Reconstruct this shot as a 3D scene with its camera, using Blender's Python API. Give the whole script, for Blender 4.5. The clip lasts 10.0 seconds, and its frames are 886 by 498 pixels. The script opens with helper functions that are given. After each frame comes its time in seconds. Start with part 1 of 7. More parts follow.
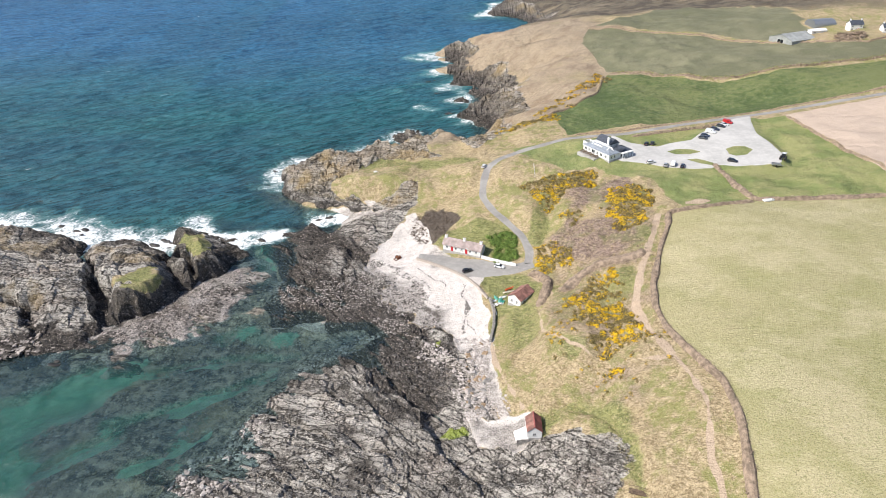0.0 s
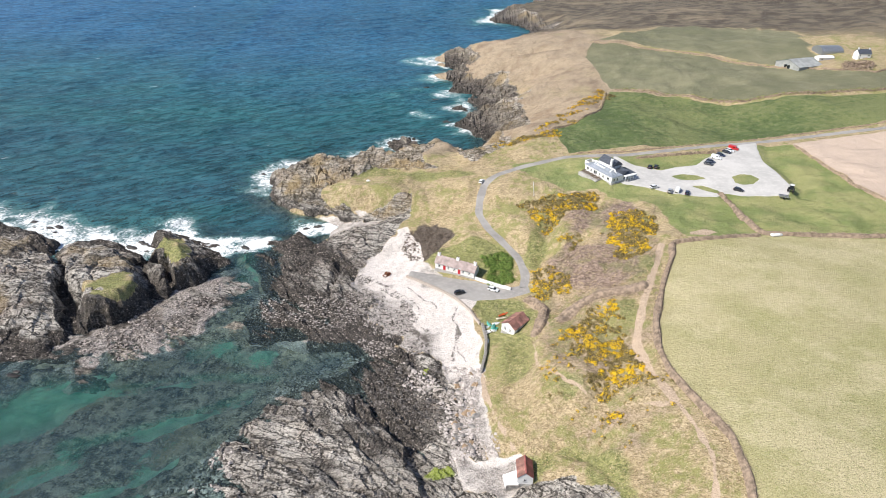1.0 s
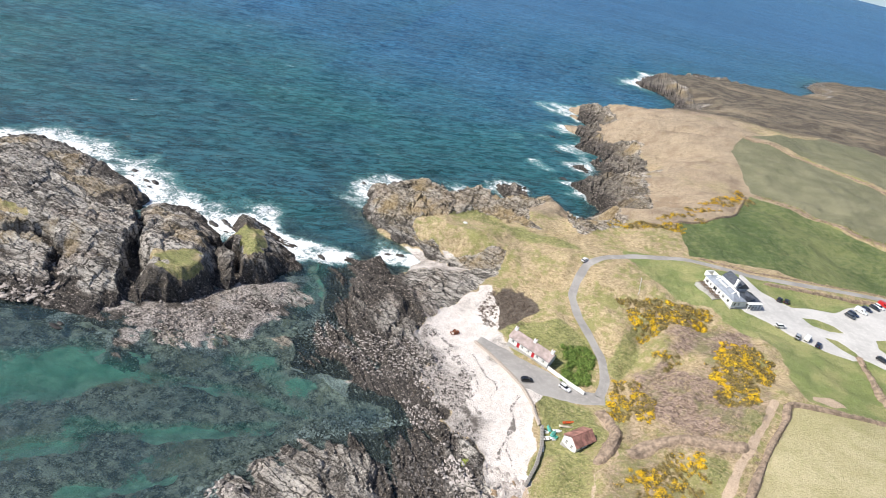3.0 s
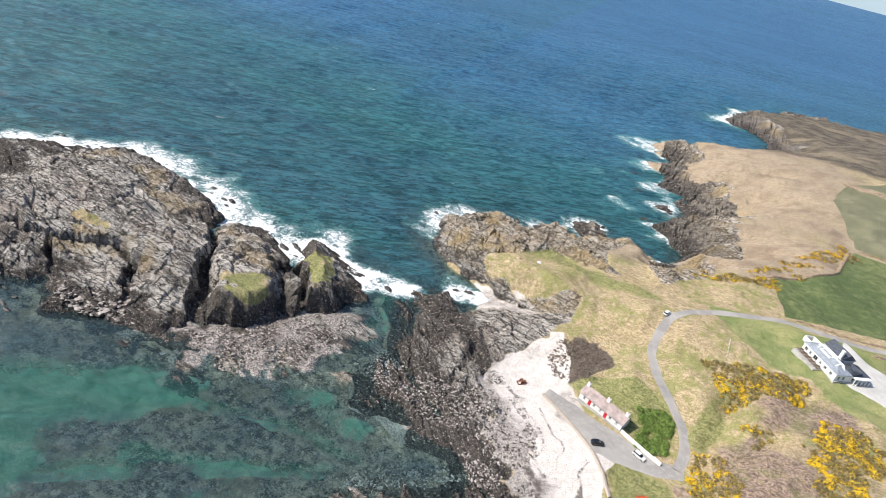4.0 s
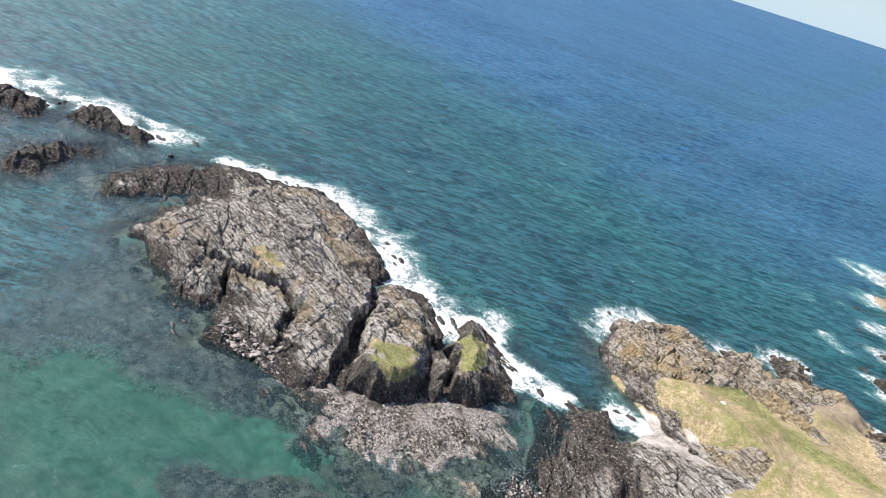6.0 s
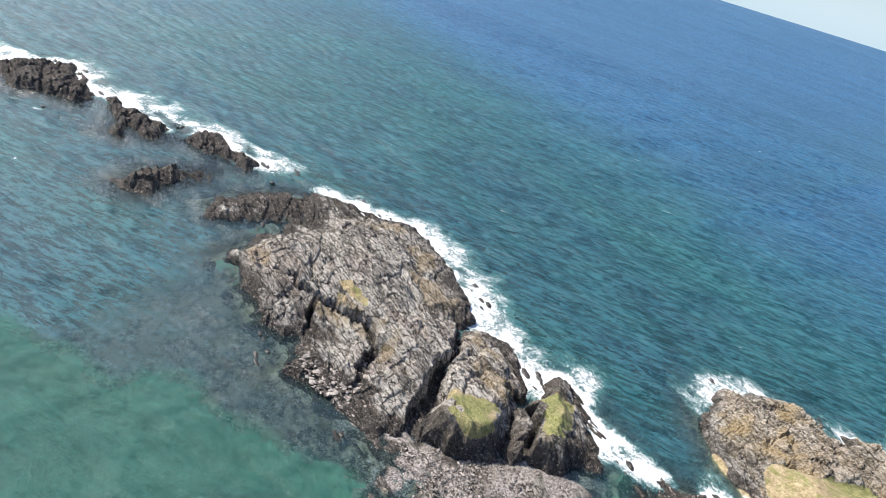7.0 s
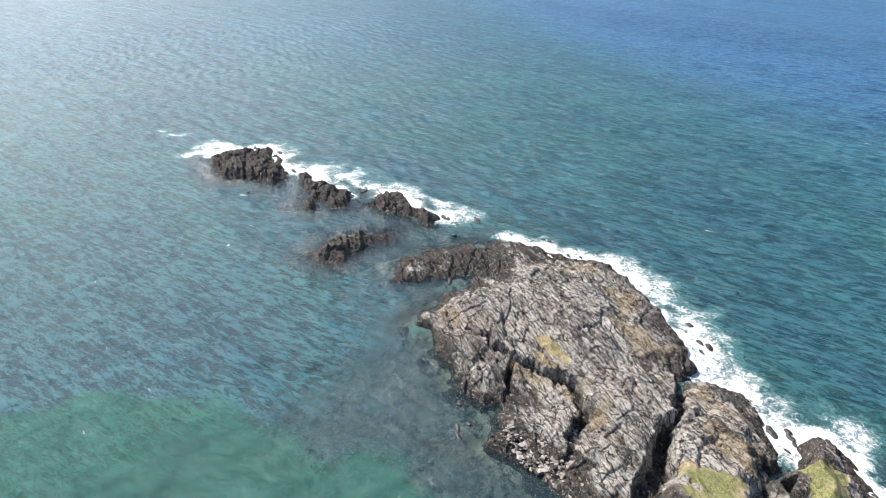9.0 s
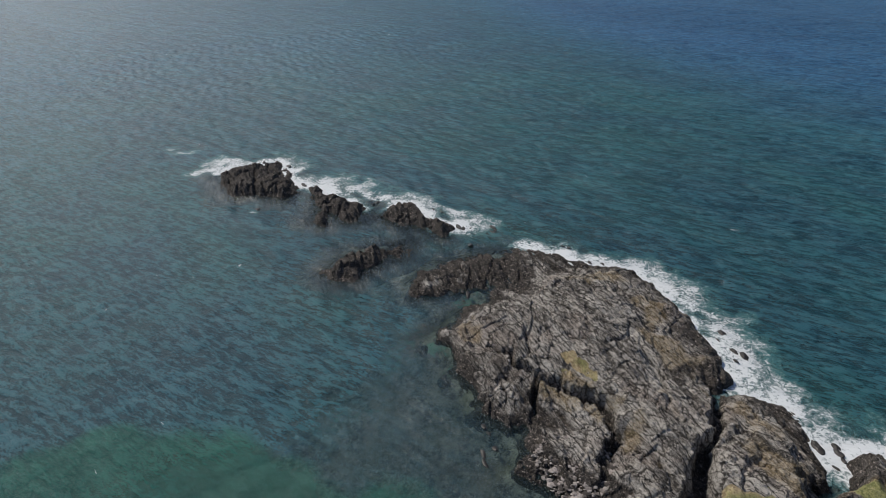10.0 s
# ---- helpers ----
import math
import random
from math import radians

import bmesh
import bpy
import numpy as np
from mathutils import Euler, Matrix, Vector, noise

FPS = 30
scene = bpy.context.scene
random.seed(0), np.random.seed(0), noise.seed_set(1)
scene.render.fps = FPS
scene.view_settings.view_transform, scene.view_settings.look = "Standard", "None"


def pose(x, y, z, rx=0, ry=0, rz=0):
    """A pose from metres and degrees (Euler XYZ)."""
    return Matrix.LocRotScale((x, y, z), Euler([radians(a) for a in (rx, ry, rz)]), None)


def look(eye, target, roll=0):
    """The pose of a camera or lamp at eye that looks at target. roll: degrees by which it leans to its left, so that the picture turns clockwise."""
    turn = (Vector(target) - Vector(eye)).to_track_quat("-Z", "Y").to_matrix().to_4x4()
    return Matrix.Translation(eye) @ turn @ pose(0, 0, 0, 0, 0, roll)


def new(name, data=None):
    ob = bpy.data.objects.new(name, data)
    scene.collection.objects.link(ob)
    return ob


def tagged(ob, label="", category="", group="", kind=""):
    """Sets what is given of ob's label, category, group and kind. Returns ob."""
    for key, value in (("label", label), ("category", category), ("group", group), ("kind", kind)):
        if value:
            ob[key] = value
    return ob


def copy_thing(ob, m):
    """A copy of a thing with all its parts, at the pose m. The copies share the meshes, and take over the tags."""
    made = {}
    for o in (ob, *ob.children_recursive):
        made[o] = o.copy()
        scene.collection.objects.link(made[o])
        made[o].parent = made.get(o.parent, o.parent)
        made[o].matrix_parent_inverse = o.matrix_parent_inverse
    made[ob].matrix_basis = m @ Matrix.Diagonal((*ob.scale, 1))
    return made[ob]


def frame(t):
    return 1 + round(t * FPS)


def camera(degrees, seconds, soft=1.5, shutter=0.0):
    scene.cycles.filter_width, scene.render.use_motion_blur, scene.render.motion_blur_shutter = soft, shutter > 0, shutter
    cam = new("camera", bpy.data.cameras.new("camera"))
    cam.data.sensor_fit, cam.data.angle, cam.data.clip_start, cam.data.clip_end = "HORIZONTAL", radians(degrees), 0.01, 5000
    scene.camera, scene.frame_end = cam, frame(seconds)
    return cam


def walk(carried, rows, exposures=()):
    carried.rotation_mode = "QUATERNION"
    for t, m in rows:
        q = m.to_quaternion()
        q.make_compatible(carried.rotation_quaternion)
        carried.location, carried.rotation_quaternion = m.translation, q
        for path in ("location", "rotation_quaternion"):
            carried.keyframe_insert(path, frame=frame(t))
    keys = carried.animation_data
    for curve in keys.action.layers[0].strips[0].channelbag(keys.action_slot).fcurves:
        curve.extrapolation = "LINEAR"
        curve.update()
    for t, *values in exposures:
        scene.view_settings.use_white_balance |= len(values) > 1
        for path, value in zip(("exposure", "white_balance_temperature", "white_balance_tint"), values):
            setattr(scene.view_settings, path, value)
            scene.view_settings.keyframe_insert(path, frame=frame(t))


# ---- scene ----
cam = camera(71.50, 10.0, soft=0.7)
ROWS = [  # seconds, eye in metres over the sea, turn in degrees
    (0.0, 0.000, 0.000, 117.994, 59.083, 1.278, -1.969),
    (0.5, -0.506, 5.698, 117.988, 59.106, 1.270, -2.078),
    (1.0, -1.040, 11.375, 117.995, 59.218, -1.665, -1.444),
    (1.5, -1.672, 16.967, 118.006, 59.296, -10.173, 1.888),
    (2.0, -2.463, 22.453, 117.975, 59.421, -12.347, 5.651),
    (2.5, -3.462, 27.820, 117.918, 59.580, -12.800, 9.623),
    (4.0, -9.564, 42.415, 117.912, 60.046, -12.724, 21.098),
    (4.5, -12.319, 46.662, 118.006, 60.230, -14.344, 25.583),
    (5.0, -15.184, 50.808, 118.100, 60.390, -15.458, 30.518),
    (5.5, -18.107, 54.808, 118.183, 60.520, -15.488, 35.499),
    (7.0, -27.611, 64.653, 117.870, 61.122, -15.093, 50.099),
    (7.5, -31.282, 67.009, 117.902, 61.333, -14.761, 54.784),
    (8.0, -35.025, 69.137, 117.990, 61.484, -13.467, 59.001),
    (8.5, -38.798, 71.072, 118.068, 61.547, -8.404, 61.458),
    (9.0, -42.635, 72.941, 118.111, 61.587, -1.013, 61.923),
    (9.5, -46.533, 74.800, 118.127, 61.653, 1.239, 61.986),
    (10.0, -50.466, 76.659, 118.129, 61.726, 1.681, 62.037),
]
walk(cam, [(t, pose(*p)) for t, *p in ROWS], [(0.0, 0.1), (3.0, 0.15), (7.0, 0.35), (9.2, 0.4), (9.5, 0.15), (10.0, -0.95)])

# ---- daylight: clear sky, sun high over the western sea ----
SUN_AZ, SUN_EL = 110.0, 46.0   # degrees left of +y, degrees up
world = bpy.data.worlds.new("world")
scene.world = world
world.use_nodes = True
wn = world.node_tree.nodes
sky = wn.new("ShaderNodeTexSky")
sky.sky_type, sky.sun_disc = "NISHITA", False
sky.sun_elevation, sky.sun_rotation = radians(SUN_EL), radians(-SUN_AZ)
sky.air_density, sky.dust_density, sky.ozone_density = 1.0, 1.8, 2.0
wn["Background"].inputs["Strength"].default_value = 0.12
tint = wn.new("ShaderNodeMix")   # clear maritime air: bluer than the model's haze
tint.data_type, tint.blend_type = "RGBA", "MULTIPLY"
tint.inputs[0].default_value, tint.inputs[7].default_value = 1.0, (0.92, 0.97, 1.06, 1)
world.node_tree.links.new(sky.outputs[0], tint.inputs[6])
haze = wn.new("ShaderNodeMix")   # pale blue-white air towards the horizon
haze.data_type = "RGBA"
haze.inputs[7].default_value = (5.4, 6.9, 7.9, 1)
up = wn.new("ShaderNodeSeparateXYZ")
world.node_tree.links.new(wn.new("ShaderNodeTexCoord").outputs["Generated"], up.inputs[0])
rise = wn.new("ShaderNodeMapRange")
rise.interpolation_type = "SMOOTHSTEP"
for k, v in zip((1, 2, 3, 4), (0.0, 0.14, 0.70, 0.0)):
    rise.inputs[k].default_value = v
world.node_tree.links.new(up.outputs[2], rise.inputs[0])
world.node_tree.links.new(rise.outputs[0], haze.inputs[0])
world.node_tree.links.new(tint.outputs[2], haze.inputs[6])
world.node_tree.links.new(haze.outputs[2], wn["Background"].inputs["Color"])
sun = new("sun", bpy.data.lights.new("sun", "SUN"))
sun.data.energy, sun.data.angle, sun.data.color = 5.0, radians(0.55), (1.0, 0.945, 0.86)
sun_way = Vector((-math.sin(radians(SUN_AZ)) * math.cos(radians(SUN_EL)), math.cos(radians(SUN_AZ)) * math.cos(radians(SUN_EL)), math.sin(radians(SUN_EL))))
sun.matrix_world = look(sun_way * 800, (0, 0, 0))

# ---- numbers of the plan, in metres; z = 0 is the sea ----
HILLS = [(23, 230, 18.5), (11, 172, 5.5), (32, 172, 7), (59, 218, 24), (73, 172, 23.7), (107, 172, 28), (20, 98, 5), (53, 85, 24),
         (60, 108, 25), (58, 129, 23.5), (111, 152, 29.5), (82, 171, 26), (48, 142, 19), (33, 122, 14), (26, 155, 7.5), (19, 183, 6),
         (9, 188, 5.5), (71, 155, 24), (43, 234, 21), (14, 199, 9.5), (8, 218, 11), (89, 193, 26), (139, 279, 26), (119, 232, 27.5)]
HILLS_FAR = [(67, 423, 26), (8, 136, 2.2), (40, 251, 21), (97, 216, 25.5), (88, 295, 25), (-19, 222, 12.5), (33, 160, 9.5), (37, 110, 14),
             (56, 132, 23), (29, 357, 6), (56, 365, 14), (170, 321, 34), (200, 100, 32), (90, 60, 28), (10, 60, 3), (-40, 235, 9),
             (0, 240, 13), (-5, 290, 10), (250, 250, 36), (120, 420, 34), (300, 400, 46), (200, 560, 30), (420, 560, 48), (110, 560, 15),
             (150, 760, 8), (260, 780, 10), (400, 950, 14), (600, 1050, 22), (380, 760, 30)]
SHORE = [(-40, 180, 2.2), (-30, 110, 2.4), (-55, 98, 0.8), (-5, 195, 3.6), (2, 150, 2.3), (-45, 205, 1.3), (-20, 165, 1.6), (-10, 120, 2.2),
         (-52, 165, 0.9), (-25, 205, 2.0), (0, 90, 2.6), (-40, 80, 1.6), (-20, 145, 1.0), (16, 150, 4.2), (17, 120, 5.0), (-32, 195, 2.4), (-12, 210, 4.5)]
COAST_FAR = [(585, 1137), (527, 1151), (443, 1052), (391, 1030), (348, 1027), (301, 948), (297, 866), (253, 825), (222, 824), (180, 804),
             (134, 794), (142, 775), (78, 714), (61, 649), (83, 643), (99, 612), (94, 560), (80, 543), (49, 524), (21, 508), (3, 494),
             (22, 468), (11, 442), (21, 432), (15, 407), (29, 403), (21, 375), (33, 374), (20, 343), (33, 327), (22, 296), (26, 285)]
COAST_HEAD = [(18, 293), (14, 314), (1, 313), (-4, 300), (-6, 322), (-16, 314), (-14, 292), (-25, 300), (-37, 290), (-46, 293), (-60, 282),
              (-70, 270), (-67, 257), (-60, 244), (-51, 235), (-39, 231), (-33, 226)]
COAST_COVE = [(-39, 212), (-48, 223), (-53, 216), (-63, 211), (-62, 199), (-55, 190), (-52, 178), (-56, 165), (-51, 153), (-40, 150),
              (-30, 148.5), (-23, 149), (-22, 145), (-28, 141), (-38, 136), (-48, 125), (-50, 117), (-52, 104), (-56, 101), (-62, 95),
              (-68, 80), (-80, 40), (-80, -4900), (4900, -4900), (4900, 3000), (1600, 1900), (900, 1400)]
LAND = COAST_FAR + COAST_HEAD + COAST_COVE
ISLET = [(-103, 202), (-111, 208), (-119, 211), (-128, 200), (-134, 200), (-135, 209), (-145, 215), (-161, 221), (-179, 226), (-193, 226),
         (-204, 218), (-219, 215), (-229, 205), (-236, 183), (-236, 168), (-231, 155), (-220, 153), (-213, 170), (-213, 183), (-205, 173),
         (-206, 164), (-198, 150), (-193, 143), (-188, 148), (-176, 143), (-166, 142), (-158, 141), (-149, 144), (-148, 149), (-137, 135),
         (-129, 141), (-119, 146), (-105, 146), (-100, 153), (-90, 165), (-84, 174), (-94, 190)]
STACK = [(-72, 205), (-75, 212), (-82, 212), (-92, 216), (-98, 216), (-99, 208), (-96, 199), (-93, 189), (-85, 175), (-81, 175), (-73, 189), (-70, 197)]
SPIT = [(-122, 150), (-101, 143), (-93, 140), (-85, 148), (-75, 153), (-66, 161), (-61, 173), (-60, 183), (-69, 192), (-90, 172)]
REEFS = [[(-386, 111), (-386, 122), (-383, 134), (-384, 145), (-370, 146), (-338, 144), (-328, 135), (-343, 125), (-347, 112)],
         [(-338, 149), (-332, 156), (-320, 155), (-313, 162), (-300, 165), (-287, 158), (-291, 150), (-303, 148), (-292, 142), (-299, 137), (-310, 144)],
         [(-289, 164), (-297, 179), (-290, 185), (-275, 186), (-260, 190), (-255, 182), (-265, 179), (-273, 171), (-283, 167)],
         [(-253, 128), (-263, 141), (-262, 154), (-259, 168), (-248, 160), (-248, 148), (-241, 136), (-247, 129)]]
LAGOON = [(-178, 132), (-150, 142), (-100, 150), (-62, 190), (-30, 165), (-12, 155), (-48, 120), (-62, 90), (-80, -50), (-165, -50)]
SANDBED = [(-205, 60), (-178, 84), (-164, 98), (-152, 107), (-144, 112), (-129, 115), (-117, 122), (-110, 130), (-100, 132), (-88, 133), (-96, 123), (-104, 116), (-108, 111), (-105, 104), (-103, 95), (-106, 70), (-104, 30), (-110, -40), (-190, -40)]
SAND_BANDS = [([(-100, 130), (-86, 133.5), (-76, 136), (-65, 139), (-48, 139), (-41, 139.5)], 1.7), ([(-86, 115), (-76, 118), (-66, 122.5), (-59, 126), (-50, 130.5), (-44, 134)], 1.5),
              ([(-76, 100), (-66, 106), (-58, 112)], 1.3), ([(-66, 149), (-60, 153), (-52, 147), (-45, 147)], 3.2), ([(-64, 202), (-59, 190), (-60, 180)], 4.0), ([(-100, 100), (-88, 108), (-82, 112)], 1.4)]
WET_FLAT = [(-40, 154), (-30, 162), (-20, 164), (-12, 159), (-8, 154), (-13, 149), (-22, 146), (-34, 149)]
MIDROCK = [(-42, 222), (-50, 226), (-66, 212), (-65, 198), (-56, 185), (-60, 160), (-45, 152), (-20, 158), (-16, 172), (-21, 186), (-27, 200), (-35, 212)]
SOUTHROCK = [(-16, 155), (-8, 148), (4, 141), (12, 133), (13, 122), (17, 112), (14, 104), (20, 100), (30, 96), (36, 88), (34, 78), (30, 60), (20, 20), (-90, 20), (-70, 90), (-40, 138)]
NORTH_SHORE = [(-6, 226), (-14, 224), (-25, 222), (-37, 217), (-39, 208), (-30, 202), (-24, 191), (-18, 194), (-13, 204), (-9, 214)]
BEACH = [(-5, 221), (-11, 214), (-15, 203), (-19, 194), (-21, 187), (-14, 178), (-7, 171), (-2, 161), (1, 153), (5, 146), (8, 140), (14, 136),
         (16.5, 140), (17, 150), (15.5, 159), (10.5, 169.5), (3.5, 177), (-3, 184), (-4, 197), (-4, 210)]
GREY_SHINGLE = [(-21, 188), (-13, 178), (-6, 171), (0, 160), (3, 150), (-6, 149), (-13, 154), (-18, 164), (-20, 175)]
COVE_SAND = [(8, 112), (12, 107), (22, 107), (23, 101), (18, 98), (9, 101)]
PASTURE = [(105, 174), (90, 172), (76, 172), (74, 166), (68, 155), (60, 137), (57, 127), (57, 118), (59, 105), (61, 96), (60, 86), (58, 78),
           (55, 69), (50, 20), (50, -300), (700, -300), (700, 150), (143, 169)]
LAWN = [(36, 242), (41, 228), (52, 217), (62, 213), (70, 206), (79, 196), (82, 176), (103, 174), (143, 170), (156, 187), (154, 217), (153, 250),
        (140, 252), (100, 244), (60, 243)]
PLOUGH = [(153, 251), (202, 258), (420, 285), (700, 300), (700, 150), (155, 187), (154, 217)]
GREENFIELD = [(58, 276), (82, 295), (99, 334), (153, 300), (227, 300), (700, 350), (700, 320), (204, 266), (129, 257), (60, 249)]
FARFIELD = [(98, 392), (100, 338), (154, 304), (230, 304), (700, 356), (700, 420), (231, 325), (195, 345), (153, 381), (107, 414)]
FARFIELD_B = [(112, 418), (160, 384), (200, 350), (220, 360), (240, 420), (180, 470)]
HEATH = [(43, 182), (52, 184), (58, 176), (62, 168), (61, 160), (53, 155), (48, 163), (46, 173)]
SLOPE_GREENS = [[(58, 161), (65, 166), (70, 165), (66, 160), (60, 157)], [(52, 149), (58, 148), (57, 138), (53, 135), (52, 142)], [(29, 138), (35, 127), (38, 120), (34, 118), (30, 126)], [(36, 196), (41, 200), (40, 186), (36, 182)]]
ALGAE = [[(-3, 107), (2, 110), (8, 109), (8.4, 104), (3, 103), (-1, 104)], [(-2, 143), (2, 141.5), (1.2, 136.4), (-1, 139)]]
DARK_BEDS = [(-15, 151), (-2, 152), (4, 147), (1, 132), (0, 118), (2, 103), (6, 92), (-14, 88), (-18, 104), (-16, 116), (-13, 133)]
PALE_BEDS = [(-48, 131), (-29, 140), (-17, 125), (-23, 106), (-46, 100), (-52, 116)]
VALLEY = [(34, 214), (62, 212), (78, 198), (80, 180), (70, 160), (58, 134), (54, 110), (44, 98), (33, 114), (30, 134), (36, 150), (36, 180)]
HEATH_B = [(48, 205), (62, 209), (70, 202), (62, 190), (50, 192)]
BRAMBLE = [(-7, 211), (5, 213), (12, 203), (7, 197), (-3, 194), (-7, 199)]
GARDEN = [(-3, 194), (6, 199), (18, 199), (27, 194), (30, 186), (28, 178), (18, 182), (4, 189)]
HUT_GRASS = [(13, 172), (22, 170), (31, 168), (33, 156), (29, 148), (19, 146), (17, 134), (15, 140), (18, 150), (18, 160)]
ISLET_GRASS = [(-107, 171), (-101, 180), (-92, 180), (-86, 173), (-91, 166), (-98, 163)]
ISLET_GRASS_B = [(-158, 171), (-153, 176), (-149, 172), (-154, 168)]
STACK_GRASS = [(-91, 199), (-86, 203), (-80, 196), (-80, 187), (-85, 186)]
HEAD_GRASS = [(-46, 254), (-32, 262), (-18, 258), (-5, 250), (10, 244), (20, 240), (22, 236), (0, 240), (-20, 247), (-36, 246)]
HEAD_TURF = [(-40, 240), (-30, 250), (-22, 257), (-12, 253), (-3, 252), (5, 250), (16, 254), (30, 262), (60, 262), (60, 200), (-3, 218), (-6, 230), (-14, 229), (-24, 227), (-34, 233)]
KNOLL = [(0, 257), (0, 276), (7, 288), (13, 278), (17, 268), (25, 264), (30, 256), (12, 250)]
HEAD_FACE = [(-56, 242), (-46, 237), (-36, 233), (-26, 227), (-15, 226), (-7, 228)]
ROAD = [(700, 330), (420, 292), (202, 261), (180, 259), (160, 257), (143, 255), (125, 252), (101, 247), (81, 243), (58, 245), (40, 240), (29, 234),
        (23.5, 228), (21, 219), (20, 211), (23, 202), (28, 194), (32, 187), (33.5, 179), (32, 173.5), (25, 172), (18, 173.5), (7, 180), (-1, 187)]
CARPARK = [(77, 243), (82, 232), (91, 227.5), (97, 230), (106, 231), (114, 239), (121, 243), (129, 250), (141, 256), (136, 245), (132, 232), (132, 220),
           (131, 209), (127, 202), (119, 201.5), (111, 202.5), (106, 205.5), (102, 203), (92, 205.5), (80, 213), (73, 215.5), (70, 221), (74, 232)]
APRON = [(-4, 188), (3, 185), (8, 182.5), (18, 179), (27, 175.5), (33.5, 175), (33.5, 170.5), (25, 169), (16, 169), (11, 170), (4, 177), (-5, 185)]
ISLAND_OVAL, ISLAND_STRIP = [(113, 214), (114, 219), (118, 221), (122, 219.5), (123, 215.5), (119.5, 211.5), (115, 211.5)], [(93, 222.5), (98, 224), (103, 222), (105.5, 219), (100.5, 218), (95, 219.5)]
ISLAND_WEDGE = [(97, 214), (101, 213.5), (105, 208.5), (105, 204.5), (101, 208)]
PATHS = [[(73, 173), (68, 162), (60, 147), (53.5, 131), (53, 120), (55, 108), (56, 100), (56, 92), (54, 85), (52, 79), (52, 74), (50, 62)],
         [(31, 169), (34, 157), (35, 148), (30, 141), (29.5, 132), (34, 123), (40, 114), (48, 110), (55, 107)],
         [(16, 136), (16, 128), (18.5, 117), (21, 109)]]
STRANDS = [[(-14, 183), (-9, 175), (-5, 168), (-2, 159), (1, 151)], [(9, 166), (10.5, 158), (10.5, 150), (9, 144)], [(-10, 178), (-4, 171), (0, 164)],
           [(-13, 177), (-7, 171), (-2, 164), (2, 157)], [(10.7, 159), (11.1, 153), (11.6, 146), (13.9, 140)], [(-5, 179), (-1, 172), (3, 167), (4, 160)]]
BARE_EARTH = [(82.5, 176.5), (84, 179.3), (89, 179.8), (92, 177), (88, 175.6)]
STREAM = [(24, 103), (30, 106), (36, 102), (39, 94), (40, 84), (38, 60)]
STACK_CREST, STACK_CLEFT = [(-77, 183), (-83, 192), (-94, 205)], [(-90, 191), (-84, 183), (-79, 176)]
STRIKE_ISLET = -4.0   # degrees from +x
HOLLOWS = [([(36, 178), (40, 188), (43, 198)], 2.6, 7.0), ([(44, 178), (52, 188), (58, 198), (62, 206)], 1.8, 6.0), ([(40, 152), (50, 163), (60, 172)], 1.5, 6.0),
           ([(36, 104), (44, 118), (50, 132)], 1.6, 7.0), ([(22, 122), (26, 134), (27, 142)], 1.0, 5.0)]   # line, depth, half width
# surf: (x, y, reach)
SURF = [(-392, 102, 5), (-398, 120, 7), (-390, 146, 6), (-353, 154, 6), (-336, 168, 8), (-308, 172, 6), (-299, 186, 5), (-282, 195, 6), (-266, 199, 8), (-247, 206, 5),
        (-236, 214, 5), (-214, 221, 6), (-194, 229, 5), (-178, 233, 6), (-162, 229, 8), (-143, 219, 7), (-134, 217, 6), (-121, 215, 6), (-104, 211, 6), (-92, 219, 6), (-76, 214, 6), (-65, 215, 4)]
BREAKERS = [[(-440, 98, 4), (-430, 104, 4)], [(-350, 165, 6), (-332, 179, 7)], [(-325, 117, 2.5), (-323, 119, 2)], [(38, 300, 4), (30, 296, 4)], [(2, 360, 4), (-6, 366, 3)], [(-8, 410, 5), (2, 402, 4)]]
SURF_HEAD = [(-78, 270, 8), (-64, 284, 8), (-48, 297, 7), (-36, 297, 7), (-18, 318, 6), (-4, 318, 5), (8, 318, 5), (20, 300, 7), (18, 330, 7), (12, 350, 6),
             (14, 380, 7), (8, 408, 8), (6, 440, 8), (0, 470, 8), (-6, 496, 10), (20, 514, 7), (60, 540, 6), (75, 560, 6), (55, 650, 9), (80, 725, 8)]
SURF_HEAD_B = [(-50, 226, 2.5), (-42, 222, 2), (-38, 224, 2)]


